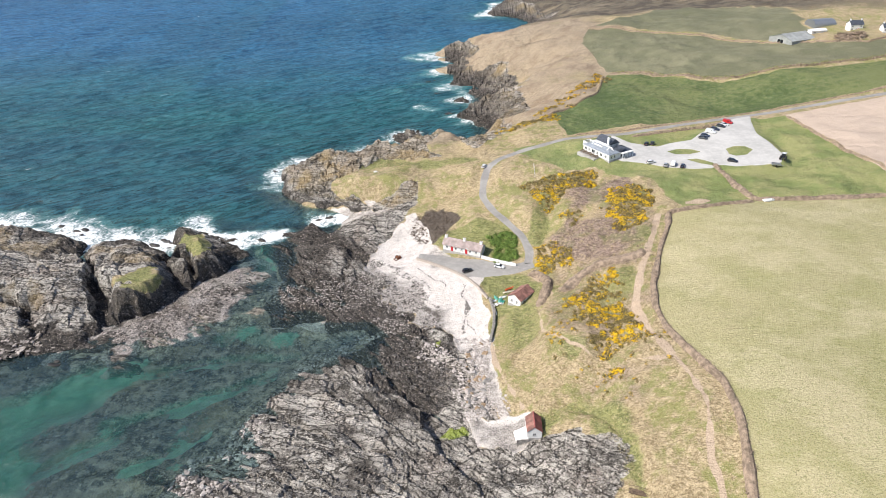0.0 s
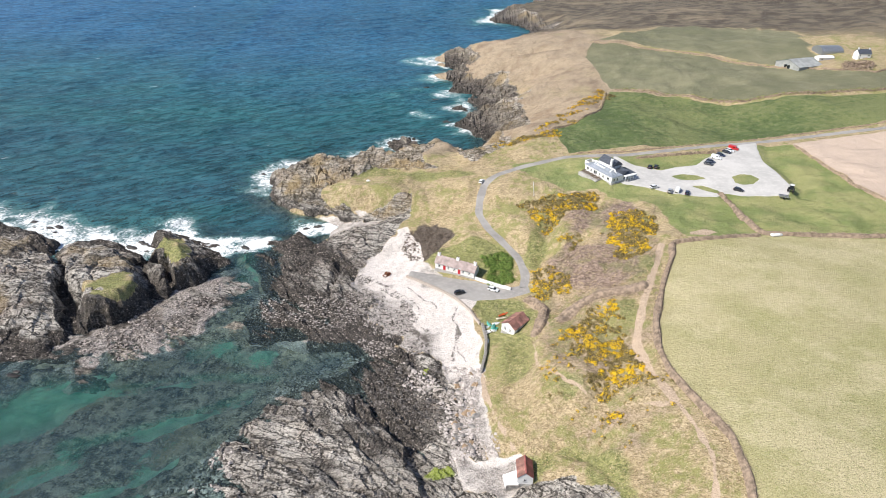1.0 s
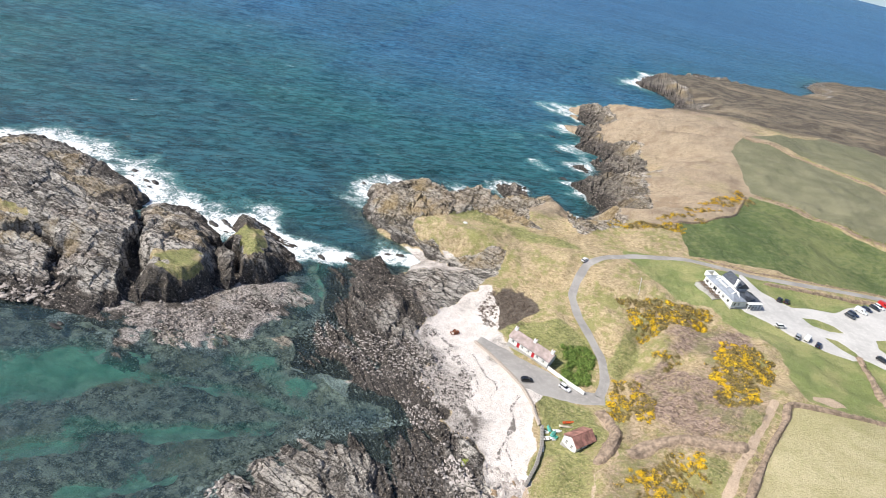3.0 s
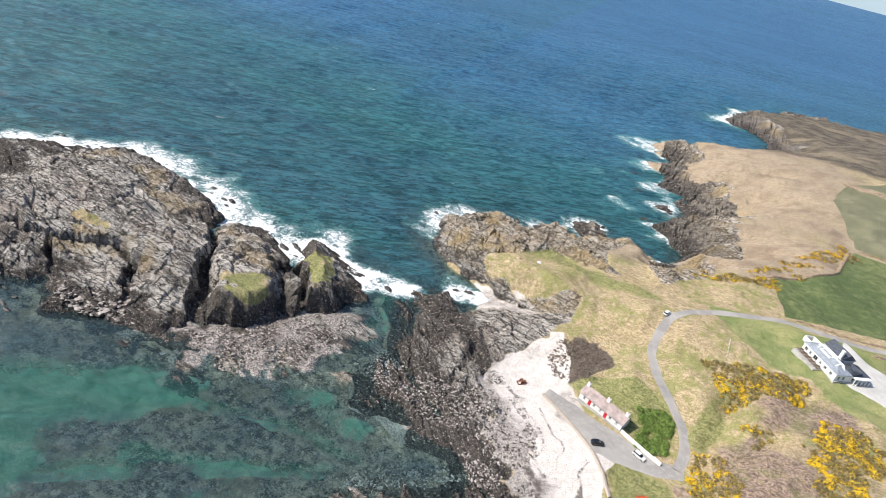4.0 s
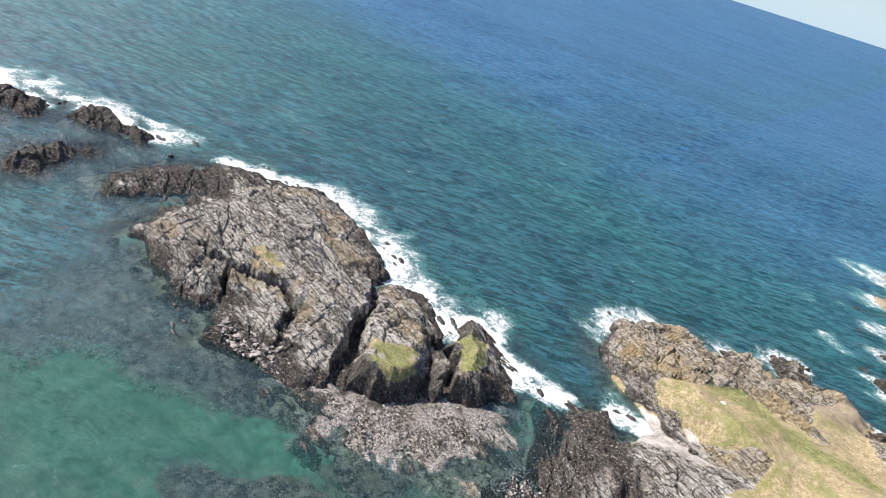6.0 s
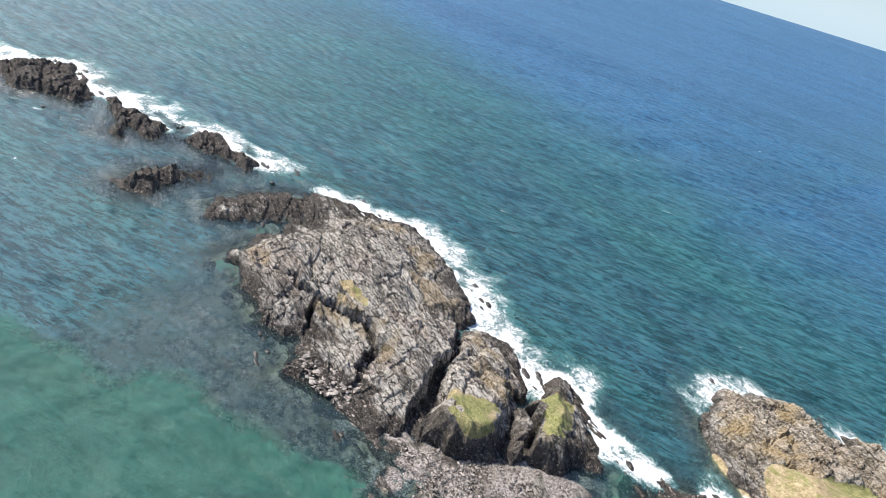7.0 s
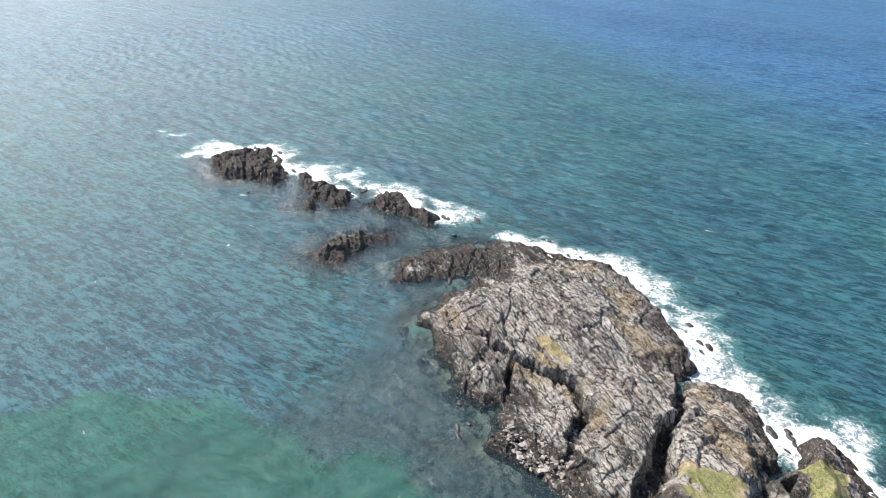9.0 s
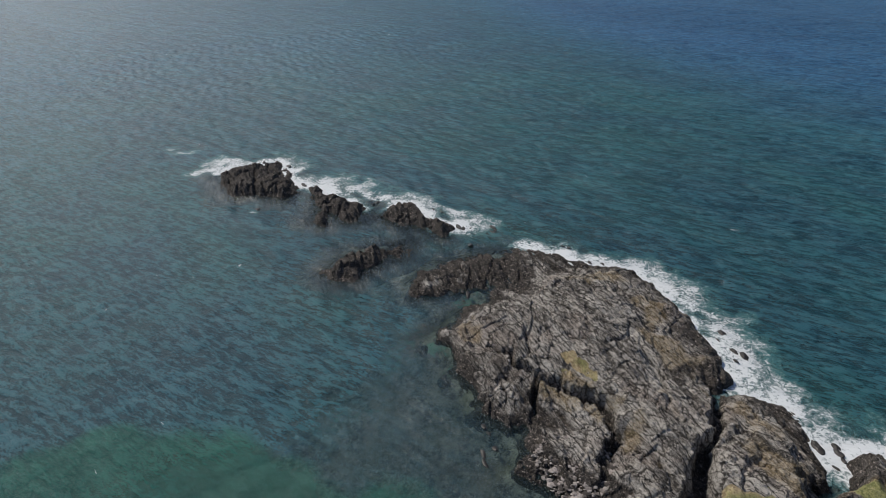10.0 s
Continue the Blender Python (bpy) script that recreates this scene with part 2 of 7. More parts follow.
# ---- materials ----
class Nodes:
    """A small hand for building node trees."""

    def __init__(self, name):
        self.mat = bpy.data.materials.new(name)
        self.mat.use_nodes = True
        self.tree = self.mat.node_tree
        self.bsdf = self.tree.nodes["Principled BSDF"]
        self.out = self.tree.nodes["Material Output"]
        self.where = self.tree.nodes.new("ShaderNodeTexCoord").outputs["Object"]

    def put(self, socket, value):
        if hasattr(value, "is_linked"):
            self.tree.links.new(value, socket)
        elif isinstance(value, (tuple, list)) and len(value) == 3 and socket.type == "RGBA":
            socket.default_value = (*value, 1)
        else:
            socket.default_value = value

    def node(self, kind, **inputs):
        n = self.tree.nodes.new(kind)
        for key, value in inputs.items():
            self.put(n.inputs[key], value)
        return n

    def attr(self, name):
        n = self.tree.nodes.new("ShaderNodeAttribute")
        n.attribute_name = name
        return n.outputs["Fac"]

    def noise(self, scale, detail=4.0, rough=0.55, stretch=None, turn=0.0, distort=0.0):
        where = self.where
        if stretch:
            m = self.node("ShaderNodeMapping", Vector=where, Rotation=(0, 0, turn))
            where = self.node("ShaderNodeMapping", Vector=m.outputs[0], Scale=stretch).outputs[0]
        return self.node("ShaderNodeTexNoise", Vector=where, Scale=scale, Detail=detail, Roughness=rough, Distortion=distort).outputs["Fac"]

    def cells(self, scale, feature="F1"):
        n = self.node("ShaderNodeTexVoronoi", Vector=self.where, Scale=scale)
        n.feature = feature
        return n

    def cracks(self, scale, stretch, turn, warp=0.5):
        """Distance to the nearest joint of blocks drawn out along the beds."""
        bend = self.node("ShaderNodeTexNoise", Vector=self.where, Scale=scale * 1.6, Detail=3.0)
        push = self.node("ShaderNodeVectorMath", Vector=bend.outputs["Color"])
        push.operation = "SCALE"
        self.put(push.inputs["Scale"], warp / scale)
        both = self.node("ShaderNodeVectorMath")
        self.put(both.inputs[0], self.where)
        self.put(both.inputs[1], push.outputs[0])
        m = self.node("ShaderNodeMapping", Vector=both.outputs[0], Rotation=(0, 0, turn))
        m = self.node("ShaderNodeMapping", Vector=m.outputs[0], Scale=stretch)
        n = self.node("ShaderNodeTexVoronoi", Vector=m.outputs[0], Scale=scale)
        n.feature = "DISTANCE_TO_EDGE"
        return n.outputs["Distance"]

    def step(self, value, lo, hi, a=0.0, b=1.0):
        n = self.node("ShaderNodeMapRange", Value=value)
        n.interpolation_type = "SMOOTHSTEP"
        for k, v in zip((1, 2, 3, 4), (lo, hi, a, b)):
            self.put(n.inputs[k], v)
        return n.outputs[0]

    def math(self, op, a, b=0.0):
        n = self.tree.nodes.new("ShaderNodeMath")
        n.operation = op
        self.put(n.inputs[0], a)
        self.put(n.inputs[1], b)
        return n.outputs[0]

    def mix(self, fac, a, b, mode="MIX"):
        n = self.tree.nodes.new("ShaderNodeMix")
        n.data_type, n.blend_type = "RGBA", mode
        self.put(n.inputs[0], fac)
        self.put(n.inputs[6], a)
        self.put(n.inputs[7], b)
        return n.outputs[2]

    def bump(self, height, strength, distance):
        self.put(self.bsdf.inputs["Normal"], self.node("ShaderNodeBump", Height=height, Strength=strength, Distance=distance).outputs[0])

    def done(self, color, rough=0.8, metal=0.0, spec=0.5):
        self.put(self.bsdf.inputs["Base Color"], color)
        self.put(self.bsdf.inputs["Roughness"], rough)
        self.put(self.bsdf.inputs["Metallic"], metal)
        self.put(self.bsdf.inputs["Specular IOR Level"], spec)
        return self.mat


def plain(name, color, rough=0.6, metal=0.0, vary=0.18, scale=1.5, bump=0.0):
    """Paint, plaster, slate and the like: one colour with soft blotches, grime and fine grain."""
    n = Nodes(name)
    big, small = n.noise(scale), n.noise(scale * 9, 3)
    dark = tuple(c * (1 - 1.6 * vary) for c in color)
    light = tuple(min(1, c * (1 + 0.6 * vary)) for c in color)
    c = n.mix(n.step(big, 0.3, 0.7), dark, light)
    c = n.mix(n.step(small, 0.35, 0.75, 0, 0.5), c, tuple(v * (1 - vary) for v in color))
    if bump:
        n.bump(small, 0.6, bump)
    return n.done(c, rough, metal)


def land_material(name, strike, pale=1.0):
    """Turf, fields, shingle, bedrock and sea bed, told apart by the sheet's layers; the rock's grain runs along strike."""
    n = Nodes(name)
    fine, mid, big, huge = n.noise(2.2, 5, 0.65), n.noise(0.45, 5, 0.6), n.noise(0.09, 4, 0.6), n.noise(0.02, 4, 0.6)
    tuft = n.noise(0.9, 5, 0.7, (1, 1.6, 1), 0.4, 1.2)
    lay = n.attr("lay")   # where the beds swing round to the south-east
    along, swung = (n.noise(0.62, 7, 0.70, (0.25, 2.3, 1), radians(-a), 0.9) for a in (strike, -48))
    streak = n.math("ADD", along, n.math("MULTIPLY", n.math("SUBTRACT", swung, along), lay))
    grain = n.noise(4.5, 3, 0.7)

    def soft(name, width=0.22, by=None):
        v = n.math("ADD", n.attr(name), n.math("MULTIPLY", n.math("SUBTRACT", by or mid, 0.5), 0.9))
        return n.step(v, 0.5 - width, 0.5 + width)

    # rough coastal grass: straw, moss green and dead stems
    c = n.mix(n.step(tuft, 0.38, 0.62), (0.25, 0.185, 0.10), (0.56, 0.44, 0.27))
    c = n.mix(n.step(n.math("ADD", n.math("MULTIPLY", big, 0.6), n.math("MULTIPLY", mid, 0.5)), 0.51, 0.66), c, (0.26, 0.25, 0.09))
    c = n.mix(n.step(fine, 0.55, 0.70, 0, 0.6), c, (0.74, 0.61, 0.43))
    c = n.mix(n.step(fine, 0.42, 0.30, 0, 0.5), c, (0.10, 0.10, 0.035))
    lush = n.mix(n.step(tuft, 0.38, 0.62), (0.12, 0.135, 0.042), (0.33, 0.315, 0.125))
    lush = n.mix(n.step(n.math("ADD", n.math("MULTIPLY", mid, 0.5), n.math("MULTIPLY", fine, 0.5)), 0.53, 0.64, 0, 0.7), lush, (0.50, 0.41, 0.235))
    c = n.mix(soft("lush", 0.25, tuft), c, lush)
    moor = n.mix(n.step(big, 0.4, 0.62), (0.080, 0.064, 0.048), (0.165, 0.135, 0.095))
    moor = n.mix(n.step(n.noise(0.012, 5, 0.65, (0.5, 1.8, 1), 0.3, 0.8), 0.53, 0.64, 0, 0.7), moor, (0.27, 0.215, 0.145))
    c = n.mix(soft("moor", 0.3, big), c, moor)
    heath = n.mix(n.step(tuft, 0.40, 0.60), (0.13, 0.088, 0.072), (0.40, 0.295, 0.23))
    heath = n.mix(n.step(big, 0.50, 0.63, 0, 0.7), heath, n.mix(tuft, (0.10, 0.11, 0.035), (0.24, 0.23, 0.10)))
    heath = n.mix(n.step(n.math("ADD", n.math("MULTIPLY", huge, 0.4), n.math("MULTIPLY", mid, 0.6)), 0.46, 0.38, 0, 0.6), heath, (0.40, 0.315, 0.19))
    c = n.mix(soft("heath", 0.25, tuft), c, heath)
    straw = n.mix(n.step(tuft, 0.36, 0.64), (0.25, 0.188, 0.125), (0.45, 0.36, 0.255))
    straw = n.mix(n.step(n.math("ADD", n.math("MULTIPLY", big, 0.6), n.math("MULTIPLY", tuft, 0.4)), 0.51, 0.60, 0, 0.85), straw, (0.24, 0.175, 0.12))
    straw = n.mix(n.step(huge, 0.56, 0.66, 0, 0.5), straw, (0.25, 0.225, 0.10))
    c = n.mix(soft("straw", 0.3, big), c, straw)
    thorn = n.mix(n.step(fine, 0.35, 0.65), (0.06, 0.046, 0.036), (0.17, 0.135, 0.105))
    c = n.mix(soft("thorn", 0.2, mid), c, thorn)
    pasture = n.mix(n.step(n.math("ADD", n.math("MULTIPLY", big, 0.5), n.math("MULTIPLY", huge, 0.5)), 0.40, 0.60), (0.36, 0.335, 0.155), (0.43, 0.375, 0.205))
    pasture = n.mix(n.step(n.noise(0.05, 6, 0.68, (1, 1.5, 1), 0.5, 0.2), 0.45, 0.62, 0, 0.8), pasture, (0.52, 0.45, 0.27))
    pasture = n.mix(n.step(tuft, 0.50, 0.72, 0, 0.75), pasture, (0.25, 0.265, 0.095))
    pasture = n.mix(n.step(fine, 0.54, 0.70, 0, 0.6), pasture, (0.60, 0.52, 0.32))
    pasture = n.mix(n.step(fine, 0.44, 0.32, 0, 0.6), pasture, (0.17, 0.19, 0.06))
    c = n.mix(n.step(n.attr("pasture"), 0.35, 0.65), c, pasture)
    lawn = n.mix(n.step(big, 0.4, 0.62), (0.20, 0.235, 0.08), (0.33, 0.32, 0.135))
    lawn = n.mix(n.step(fine, 0.48, 0.64, 0, 0.6), lawn, (0.12, 0.165, 0.04))
    c = n.mix(soft("lawn", 0.25), c, lawn)
    green = n.mix(n.step(n.math("ADD", n.math("MULTIPLY", huge, 0.6), n.math("MULTIPLY", mid, 0.4)), 0.42, 0.58), (0.078, 0.115, 0.036), (0.175, 0.195, 0.075))
    green = n.mix(n.step(mid, 0.45, 0.7, 0, 0.4), green, (0.15, 0.18, 0.065))
    c = n.mix(n.step(n.attr("green"), 0.35, 0.65), c, green)
    farfield = n.mix(n.step(n.math("ADD", n.math("MULTIPLY", big, 0.5), n.math("MULTIPLY", huge, 0.5)), 0.42, 0.6), (0.155, 0.155, 0.090), (0.225, 0.215, 0.130))
    c = n.mix(n.step(n.attr("farfield"), 0.35, 0.65), c, farfield)
    furrow = n.noise(0.6, 4, 0.6, (3.0, 0.15, 1), radians(-40))
    plough = n.mix(n.step(furrow, 0.35, 0.65), (0.54, 0.42, 0.33), (0.62, 0.49, 0.39))
    c = n.mix(n.step(n.attr("plough"), 0.35, 0.65), c, plough)
    # bedrock: grey schist with pale weathered faces, ochre lichen, black weed and tar lichen
    lens = n.noise(0.12, 5, 0.6, (0.45, 1.6, 1), radians(-strike), 0.8)
    tone = n.math("ADD", n.math("MULTIPLY", streak, 0.55), n.math("MULTIPLY", lens, 0.45))
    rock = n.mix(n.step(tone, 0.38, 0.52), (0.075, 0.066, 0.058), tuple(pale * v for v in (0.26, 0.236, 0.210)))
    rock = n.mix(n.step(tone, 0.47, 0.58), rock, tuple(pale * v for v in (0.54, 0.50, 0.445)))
    rock = n.mix(n.step(n.math("ADD", n.math("MULTIPLY", fine, 0.6), n.math("MULTIPLY", mid, 0.4)), 0.51, 0.62, 0, 0.7), rock, (0.68, 0.625, 0.555))
    rock = n.mix(n.step(n.noise(0.05, 3, 0.6), 0.52, 0.66, 0, 0.35), rock, n.mix(fine, (0.26, 0.19, 0.15), (0.50, 0.40, 0.33)))
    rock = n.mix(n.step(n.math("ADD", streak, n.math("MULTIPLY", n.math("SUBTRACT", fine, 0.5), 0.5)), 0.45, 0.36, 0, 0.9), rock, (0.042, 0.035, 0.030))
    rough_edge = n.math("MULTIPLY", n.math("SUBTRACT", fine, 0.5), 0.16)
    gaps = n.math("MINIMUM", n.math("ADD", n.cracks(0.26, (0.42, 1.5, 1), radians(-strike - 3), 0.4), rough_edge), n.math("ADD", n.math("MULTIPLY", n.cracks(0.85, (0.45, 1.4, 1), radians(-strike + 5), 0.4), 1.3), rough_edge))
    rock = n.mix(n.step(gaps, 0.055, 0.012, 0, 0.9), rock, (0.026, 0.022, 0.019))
    rock = n.mix(n.math("MULTIPLY", soft("ochre", 0.3, n.math("ADD", n.math("MULTIPLY", fine, 0.6), n.math("MULTIPLY", mid, 0.4))), 0.75), rock, n.mix(n.step(fine, 0.4, 0.65), (0.27, 0.19, 0.095), (0.46, 0.345, 0.17)))
    weed = n.mix(n.step(n.math("ADD", n.math("MULTIPLY", fine, 0.5), n.math("MULTIPLY", streak, 0.5)), 0.40, 0.62), (0.014, 0.012, 0.011), (0.105, 0.089, 0.078))
    weed = n.mix(n.step(mid, 0.55, 0.7, 0, 0.5), weed, (0.075, 0.056, 0.036))
    weed = n.mix(n.step(n.noise(1.3, 4, 0.7), 0.575, 0.64, 0, 0.9), weed, (0.44, 0.375, 0.33))
    rock = n.mix(soft("weed", 0.34, n.math("ADD", n.math("MULTIPLY", streak, 0.6), n.math("MULTIPLY", fine, 0.4))), rock, weed)
    rock = n.mix(n.math("MULTIPLY", soft("algae", 0.12, fine), 0.85), rock, (0.24, 0.30, 0.035))
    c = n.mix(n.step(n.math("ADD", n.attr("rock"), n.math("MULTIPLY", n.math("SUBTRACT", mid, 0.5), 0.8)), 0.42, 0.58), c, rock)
    pebble = n.cells(4.5).outputs["Color"]
    shingle = n.mix(n.step(mid, 0.35, 0.65), (0.66, 0.59, 0.535), (0.80, 0.735, 0.68))
    shingle = n.mix(n.step(n.math("ADD", n.attr("grey"), n.math("ADD", n.math("MULTIPLY", n.math("SUBTRACT", mid, 0.5), 1.5), n.math("MULTIPLY", n.math("SUBTRACT", big, 0.5), 1.2))), 0.25, 0.95), shingle, n.mix(n.step(fine, 0.4, 0.62), (0.13, 0.11, 0.095), (0.42, 0.37, 0.325)))
    shingle = n.mix(0.2, shingle, n.mix(n.step(pebble, 0.1, 0.9), (0.40, 0.365, 0.35), (0.84, 0.79, 0.75)))
    shingle = n.mix(n.step(n.math("ADD", n.attr("strand"), n.math("ADD", n.math("MULTIPLY", n.math("SUBTRACT", fine, 0.5), 1.9), n.math("MULTIPLY", n.math("SUBTRACT", mid, 0.5), 1.8))), 0.74, 1.0, 0, 0.85), shingle, (0.085, 0.07, 0.06))
    c = n.mix(n.step(n.math("ADD", n.attr("sand"), n.math("MULTIPLY", n.math("SUBTRACT", mid, 0.5), 0.7)), 0.4, 0.6), c, shingle)
    cobble = n.cells(3.2).outputs["Color"]
    cobbles = n.mix(n.step(cobble, 0.1, 0.95), (0.13, 0.115, 0.104), (0.55, 0.49, 0.45))
    c = n.mix(n.step(n.math("ADD", n.attr("cobble"), n.math("MULTIPLY", n.math("SUBTRACT", mid, 0.5), 0.7)), 0.4, 0.6), c, cobbles)
    c = n.mix(n.step(n.math("ADD", n.attr("path"), n.math("MULTIPLY", n.math("SUBTRACT", fine, 0.5), 0.5)), 0.4, 0.62), c, n.mix(fine, (0.40, 0.29, 0.20), (0.60, 0.47, 0.35)))
    # under water: pale sand and dark kelp
    sea_sand = n.mix(mid, (0.20, 0.34, 0.25), (0.30, 0.45, 0.335))
    fronds = n.math("ADD", n.math("MULTIPLY", mid, 0.40), n.math("ADD", n.math("MULTIPLY", fine, 0.35), n.math("MULTIPLY", lens, 0.25)))
    kelp = n.mix(n.step(fronds, 0.42, 0.58), (0.040, 0.038, 0.034), (0.38, 0.335, 0.27))
    kelp = n.mix(n.step(n.noise(0.8, 5, 0.7), 0.55, 0.65, 0, 0.85), kelp, (0.52, 0.45, 0.35))
    kelp = n.mix(n.step(n.noise(0.07, 4, 0.6), 0.52, 0.62, 0, 0.6), kelp, n.mix(fine, (0.14, 0.12, 0.075), (0.40, 0.33, 0.23)))
    floor_c = n.mix(n.step(n.math("ADD", n.attr("kelp"), n.math("MULTIPLY", n.math("SUBTRACT", n.math("ADD", n.math("MULTIPLY", mid, 0.6), n.math("MULTIPLY", fine, 0.4)), 0.5), 1.4)), 0.38, 0.58), sea_sand, kelp)
    c = n.mix(n.step(n.attr("bed"), 0.3, 0.7), c, floor_c)
    c = n.mix(n.step(grain, 0.48, 0.34, 0, 0.75), c, n.mix(0.70, c, (0.03, 0.03, 0.02)))
    c = n.mix(n.step(grain, 0.54, 0.68, 0, 0.45), c, n.mix(0.45, c, (0.85, 0.80, 0.70)))
    relief = n.math("ADD", n.math("MULTIPLY", streak, n.attr("rock")), n.math("ADD", n.math("MULTIPLY", tuft, 0.6), n.math("MULTIPLY", fine, 0.35)))
    n.bump(relief, 1.0, 0.6)
    return n.done(c, 0.88, 0, 0.25)


def sea_material():
    n = Nodes("sea")
    depth, foam = n.attr("depth"), n.attr("foam")
    crest = radians(-8)
    big, huge = n.noise(0.018, 3, 0.5), n.noise(0.004, 4, 0.55, (0.6, 2.2, 1), crest, 0.6)
    swell = n.noise(0.075, 2, 0.5, (0.8, 1.25, 1), radians(-30), 0.3)
    chop = n.noise(0.30, 5, 0.62, (0.55, 1.8, 1), radians(-30), 0.4)
    rip = n.noise(1.1, 5, 0.66, (0.6, 1.5, 1), radians(-25), 0.3)
    wave = n.math("ADD", n.math("MULTIPLY", swell, 0.20), n.math("ADD", n.math("MULTIPLY", chop, 0.42), n.math("MULTIPLY", rip, 0.43)))
    teal = n.mix(n.step(n.math("ADD", n.math("MULTIPLY", big, 0.4), n.math("MULTIPLY", huge, 0.6)), 0.40, 0.6), (0.014, 0.106, 0.144), (0.020, 0.148, 0.146))
    blue = n.mix(n.step(huge, 0.38, 0.6), (0.022, 0.112, 0.300), (0.038, 0.155, 0.370))
    body = n.mix(n.step(n.math("ADD", depth, n.math("MULTIPLY", huge, 8.0)), 15.5, 35.0), teal, blue)
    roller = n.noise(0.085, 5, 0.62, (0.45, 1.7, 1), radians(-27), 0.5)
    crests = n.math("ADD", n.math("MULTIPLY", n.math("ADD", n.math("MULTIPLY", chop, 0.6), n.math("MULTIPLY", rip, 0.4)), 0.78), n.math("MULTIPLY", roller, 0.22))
    # wave light and shade painted into the colour: darkened troughs, crests pale as if reflecting sky
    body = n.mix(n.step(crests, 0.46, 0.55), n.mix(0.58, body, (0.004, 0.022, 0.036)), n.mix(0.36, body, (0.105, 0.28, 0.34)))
    # shoal and sandy water carry the same painted ripple shading, driven by wave
    shoal = n.mix(n.step(wave, 0.46, 0.60), (0.018, 0.052, 0.072), (0.048, 0.100, 0.122))
    body = n.mix(n.step(depth, 6.5, 2.0, 0, 0.94), body, shoal)
    body = n.mix(n.step(n.math("ADD", n.attr("sandy"), n.math("MULTIPLY", n.math("SUBTRACT", chop, 0.5), 0.5)), 0.2, 0.8, 0, 0.9), body, n.mix(n.step(wave, 0.46, 0.60), (0.008, 0.108, 0.082), (0.020, 0.165, 0.122)))
    height = n.math("ADD", n.math("ADD", n.math("MULTIPLY", roller, 2.0), n.math("MULTIPLY", n.noise(0.03, 3, 0.6, (0.45, 1.7, 1), radians(-27)), 5.0)), n.math("MULTIPLY", swell, 1.5))
    height = n.math("ADD", height, n.math("ADD", n.math("MULTIPLY", chop, 0.95), n.math("MULTIPLY", rip, 0.36)))
    n.bump(height, 1.0, n.step(depth, 0.2, 7.0, 0.35, 1.25))
    # white water, torn by noise
    froth = n.noise(0.45, 7, 0.72, None, 0, 1.6)
    lace = n.cells(0.7, "DISTANCE_TO_EDGE").outputs["Distance"]
    torn = n.math("ADD", foam, n.math("SUBTRACT", n.math("MULTIPLY", n.math("SUBTRACT", froth, 0.5), 1.9), n.math("MULTIPLY", lace, 0.3)))
    torn = n.math("ADD", torn, n.math("MULTIPLY", n.math("SUBTRACT", n.noise(0.10, 4, 0.6), 0.5), 1.3))
    torn = n.math("MULTIPLY", torn, n.step(foam, 0.02, 0.15))
    white = n.math("MULTIPLY", n.step(torn, 0.40, 0.88), 0.96)
    caps = n.step(n.math("ADD", n.noise(0.13, 7, 0.62, (0.7, 2.0, 1), crest, 0.5), n.math("MULTIPLY", n.math("SUBTRACT", big, 0.5), 0.15)), 0.70, 0.75, 0, 0.75)
    caps = n.math("MULTIPLY", caps, n.step(depth, 6.0, 9.0))
    churn = n.step(torn, 0.05, 0.5, 0, 0.6)
    body = n.mix(churn, body, (0.12, 0.33, 0.32))
    white = n.math("MAXIMUM", white, caps)
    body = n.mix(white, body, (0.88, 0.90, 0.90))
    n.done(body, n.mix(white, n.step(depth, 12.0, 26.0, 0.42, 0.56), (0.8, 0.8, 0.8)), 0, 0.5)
    n.bsdf.inputs["IOR"].default_value = 1.333
    normal = n.bsdf.inputs["Normal"].links[0].from_socket
    # single facets of ripples that catch the sun
    glint = n.node("ShaderNodeBump", Height=n.noise(1.9, 3, 0.7), Strength=1.0, Distance=0.7, Normal=normal)
    n.put(n.bsdf.inputs["Coat Normal"], glint.outputs[0])
    n.put(n.bsdf.inputs["Coat Weight"], n.math("SUBTRACT", 0.3, n.math("MULTIPLY", white, 0.3)))
    n.bsdf.inputs["Coat Roughness"].default_value, n.bsdf.inputs["Coat IOR"].default_value = 0.14, 1.333
    clear = n.node("ShaderNodeBsdfTransparent", Color=(0.74, 0.90, 0.92))
    gloss = n.node("ShaderNodeBsdfGlossy", Roughness=0.20, Normal=normal)
    fres = n.node("ShaderNodeFresnel", IOR=1.333, Normal=normal)
    thin = n.node("ShaderNodeMixShader")
    n.put(thin.inputs[0], fres.outputs[0])
    n.put(thin.inputs[1], clear.outputs[0])
    n.put(thin.inputs[2], gloss.outputs[0])
    opaque = n.math("SUBTRACT", 1.0, n.math("POWER", 2.718, n.math("MULTIPLY", depth, -0.17)))
    opaque = n.math("MAXIMUM", opaque, n.math("MULTIPLY", n.attr("sandy"), 0.45))
    opaque = n.math("MAXIMUM", opaque, n.math("MAXIMUM", white, churn))
    both = n.node("ShaderNodeMixShader")
    n.put(both.inputs[0], opaque)
    n.put(both.inputs[1], thin.outputs[0])
    n.put(both.inputs[2], n.bsdf.outputs[0])
    n.put(n.out.inputs["Surface"], both.outputs[0])
    return n.mat


LAND_MAT, ISLET_MAT, SEA_MAT = land_material("land", -17), land_material("islet_rock", STRIKE_ISLET, 1.08), sea_material()


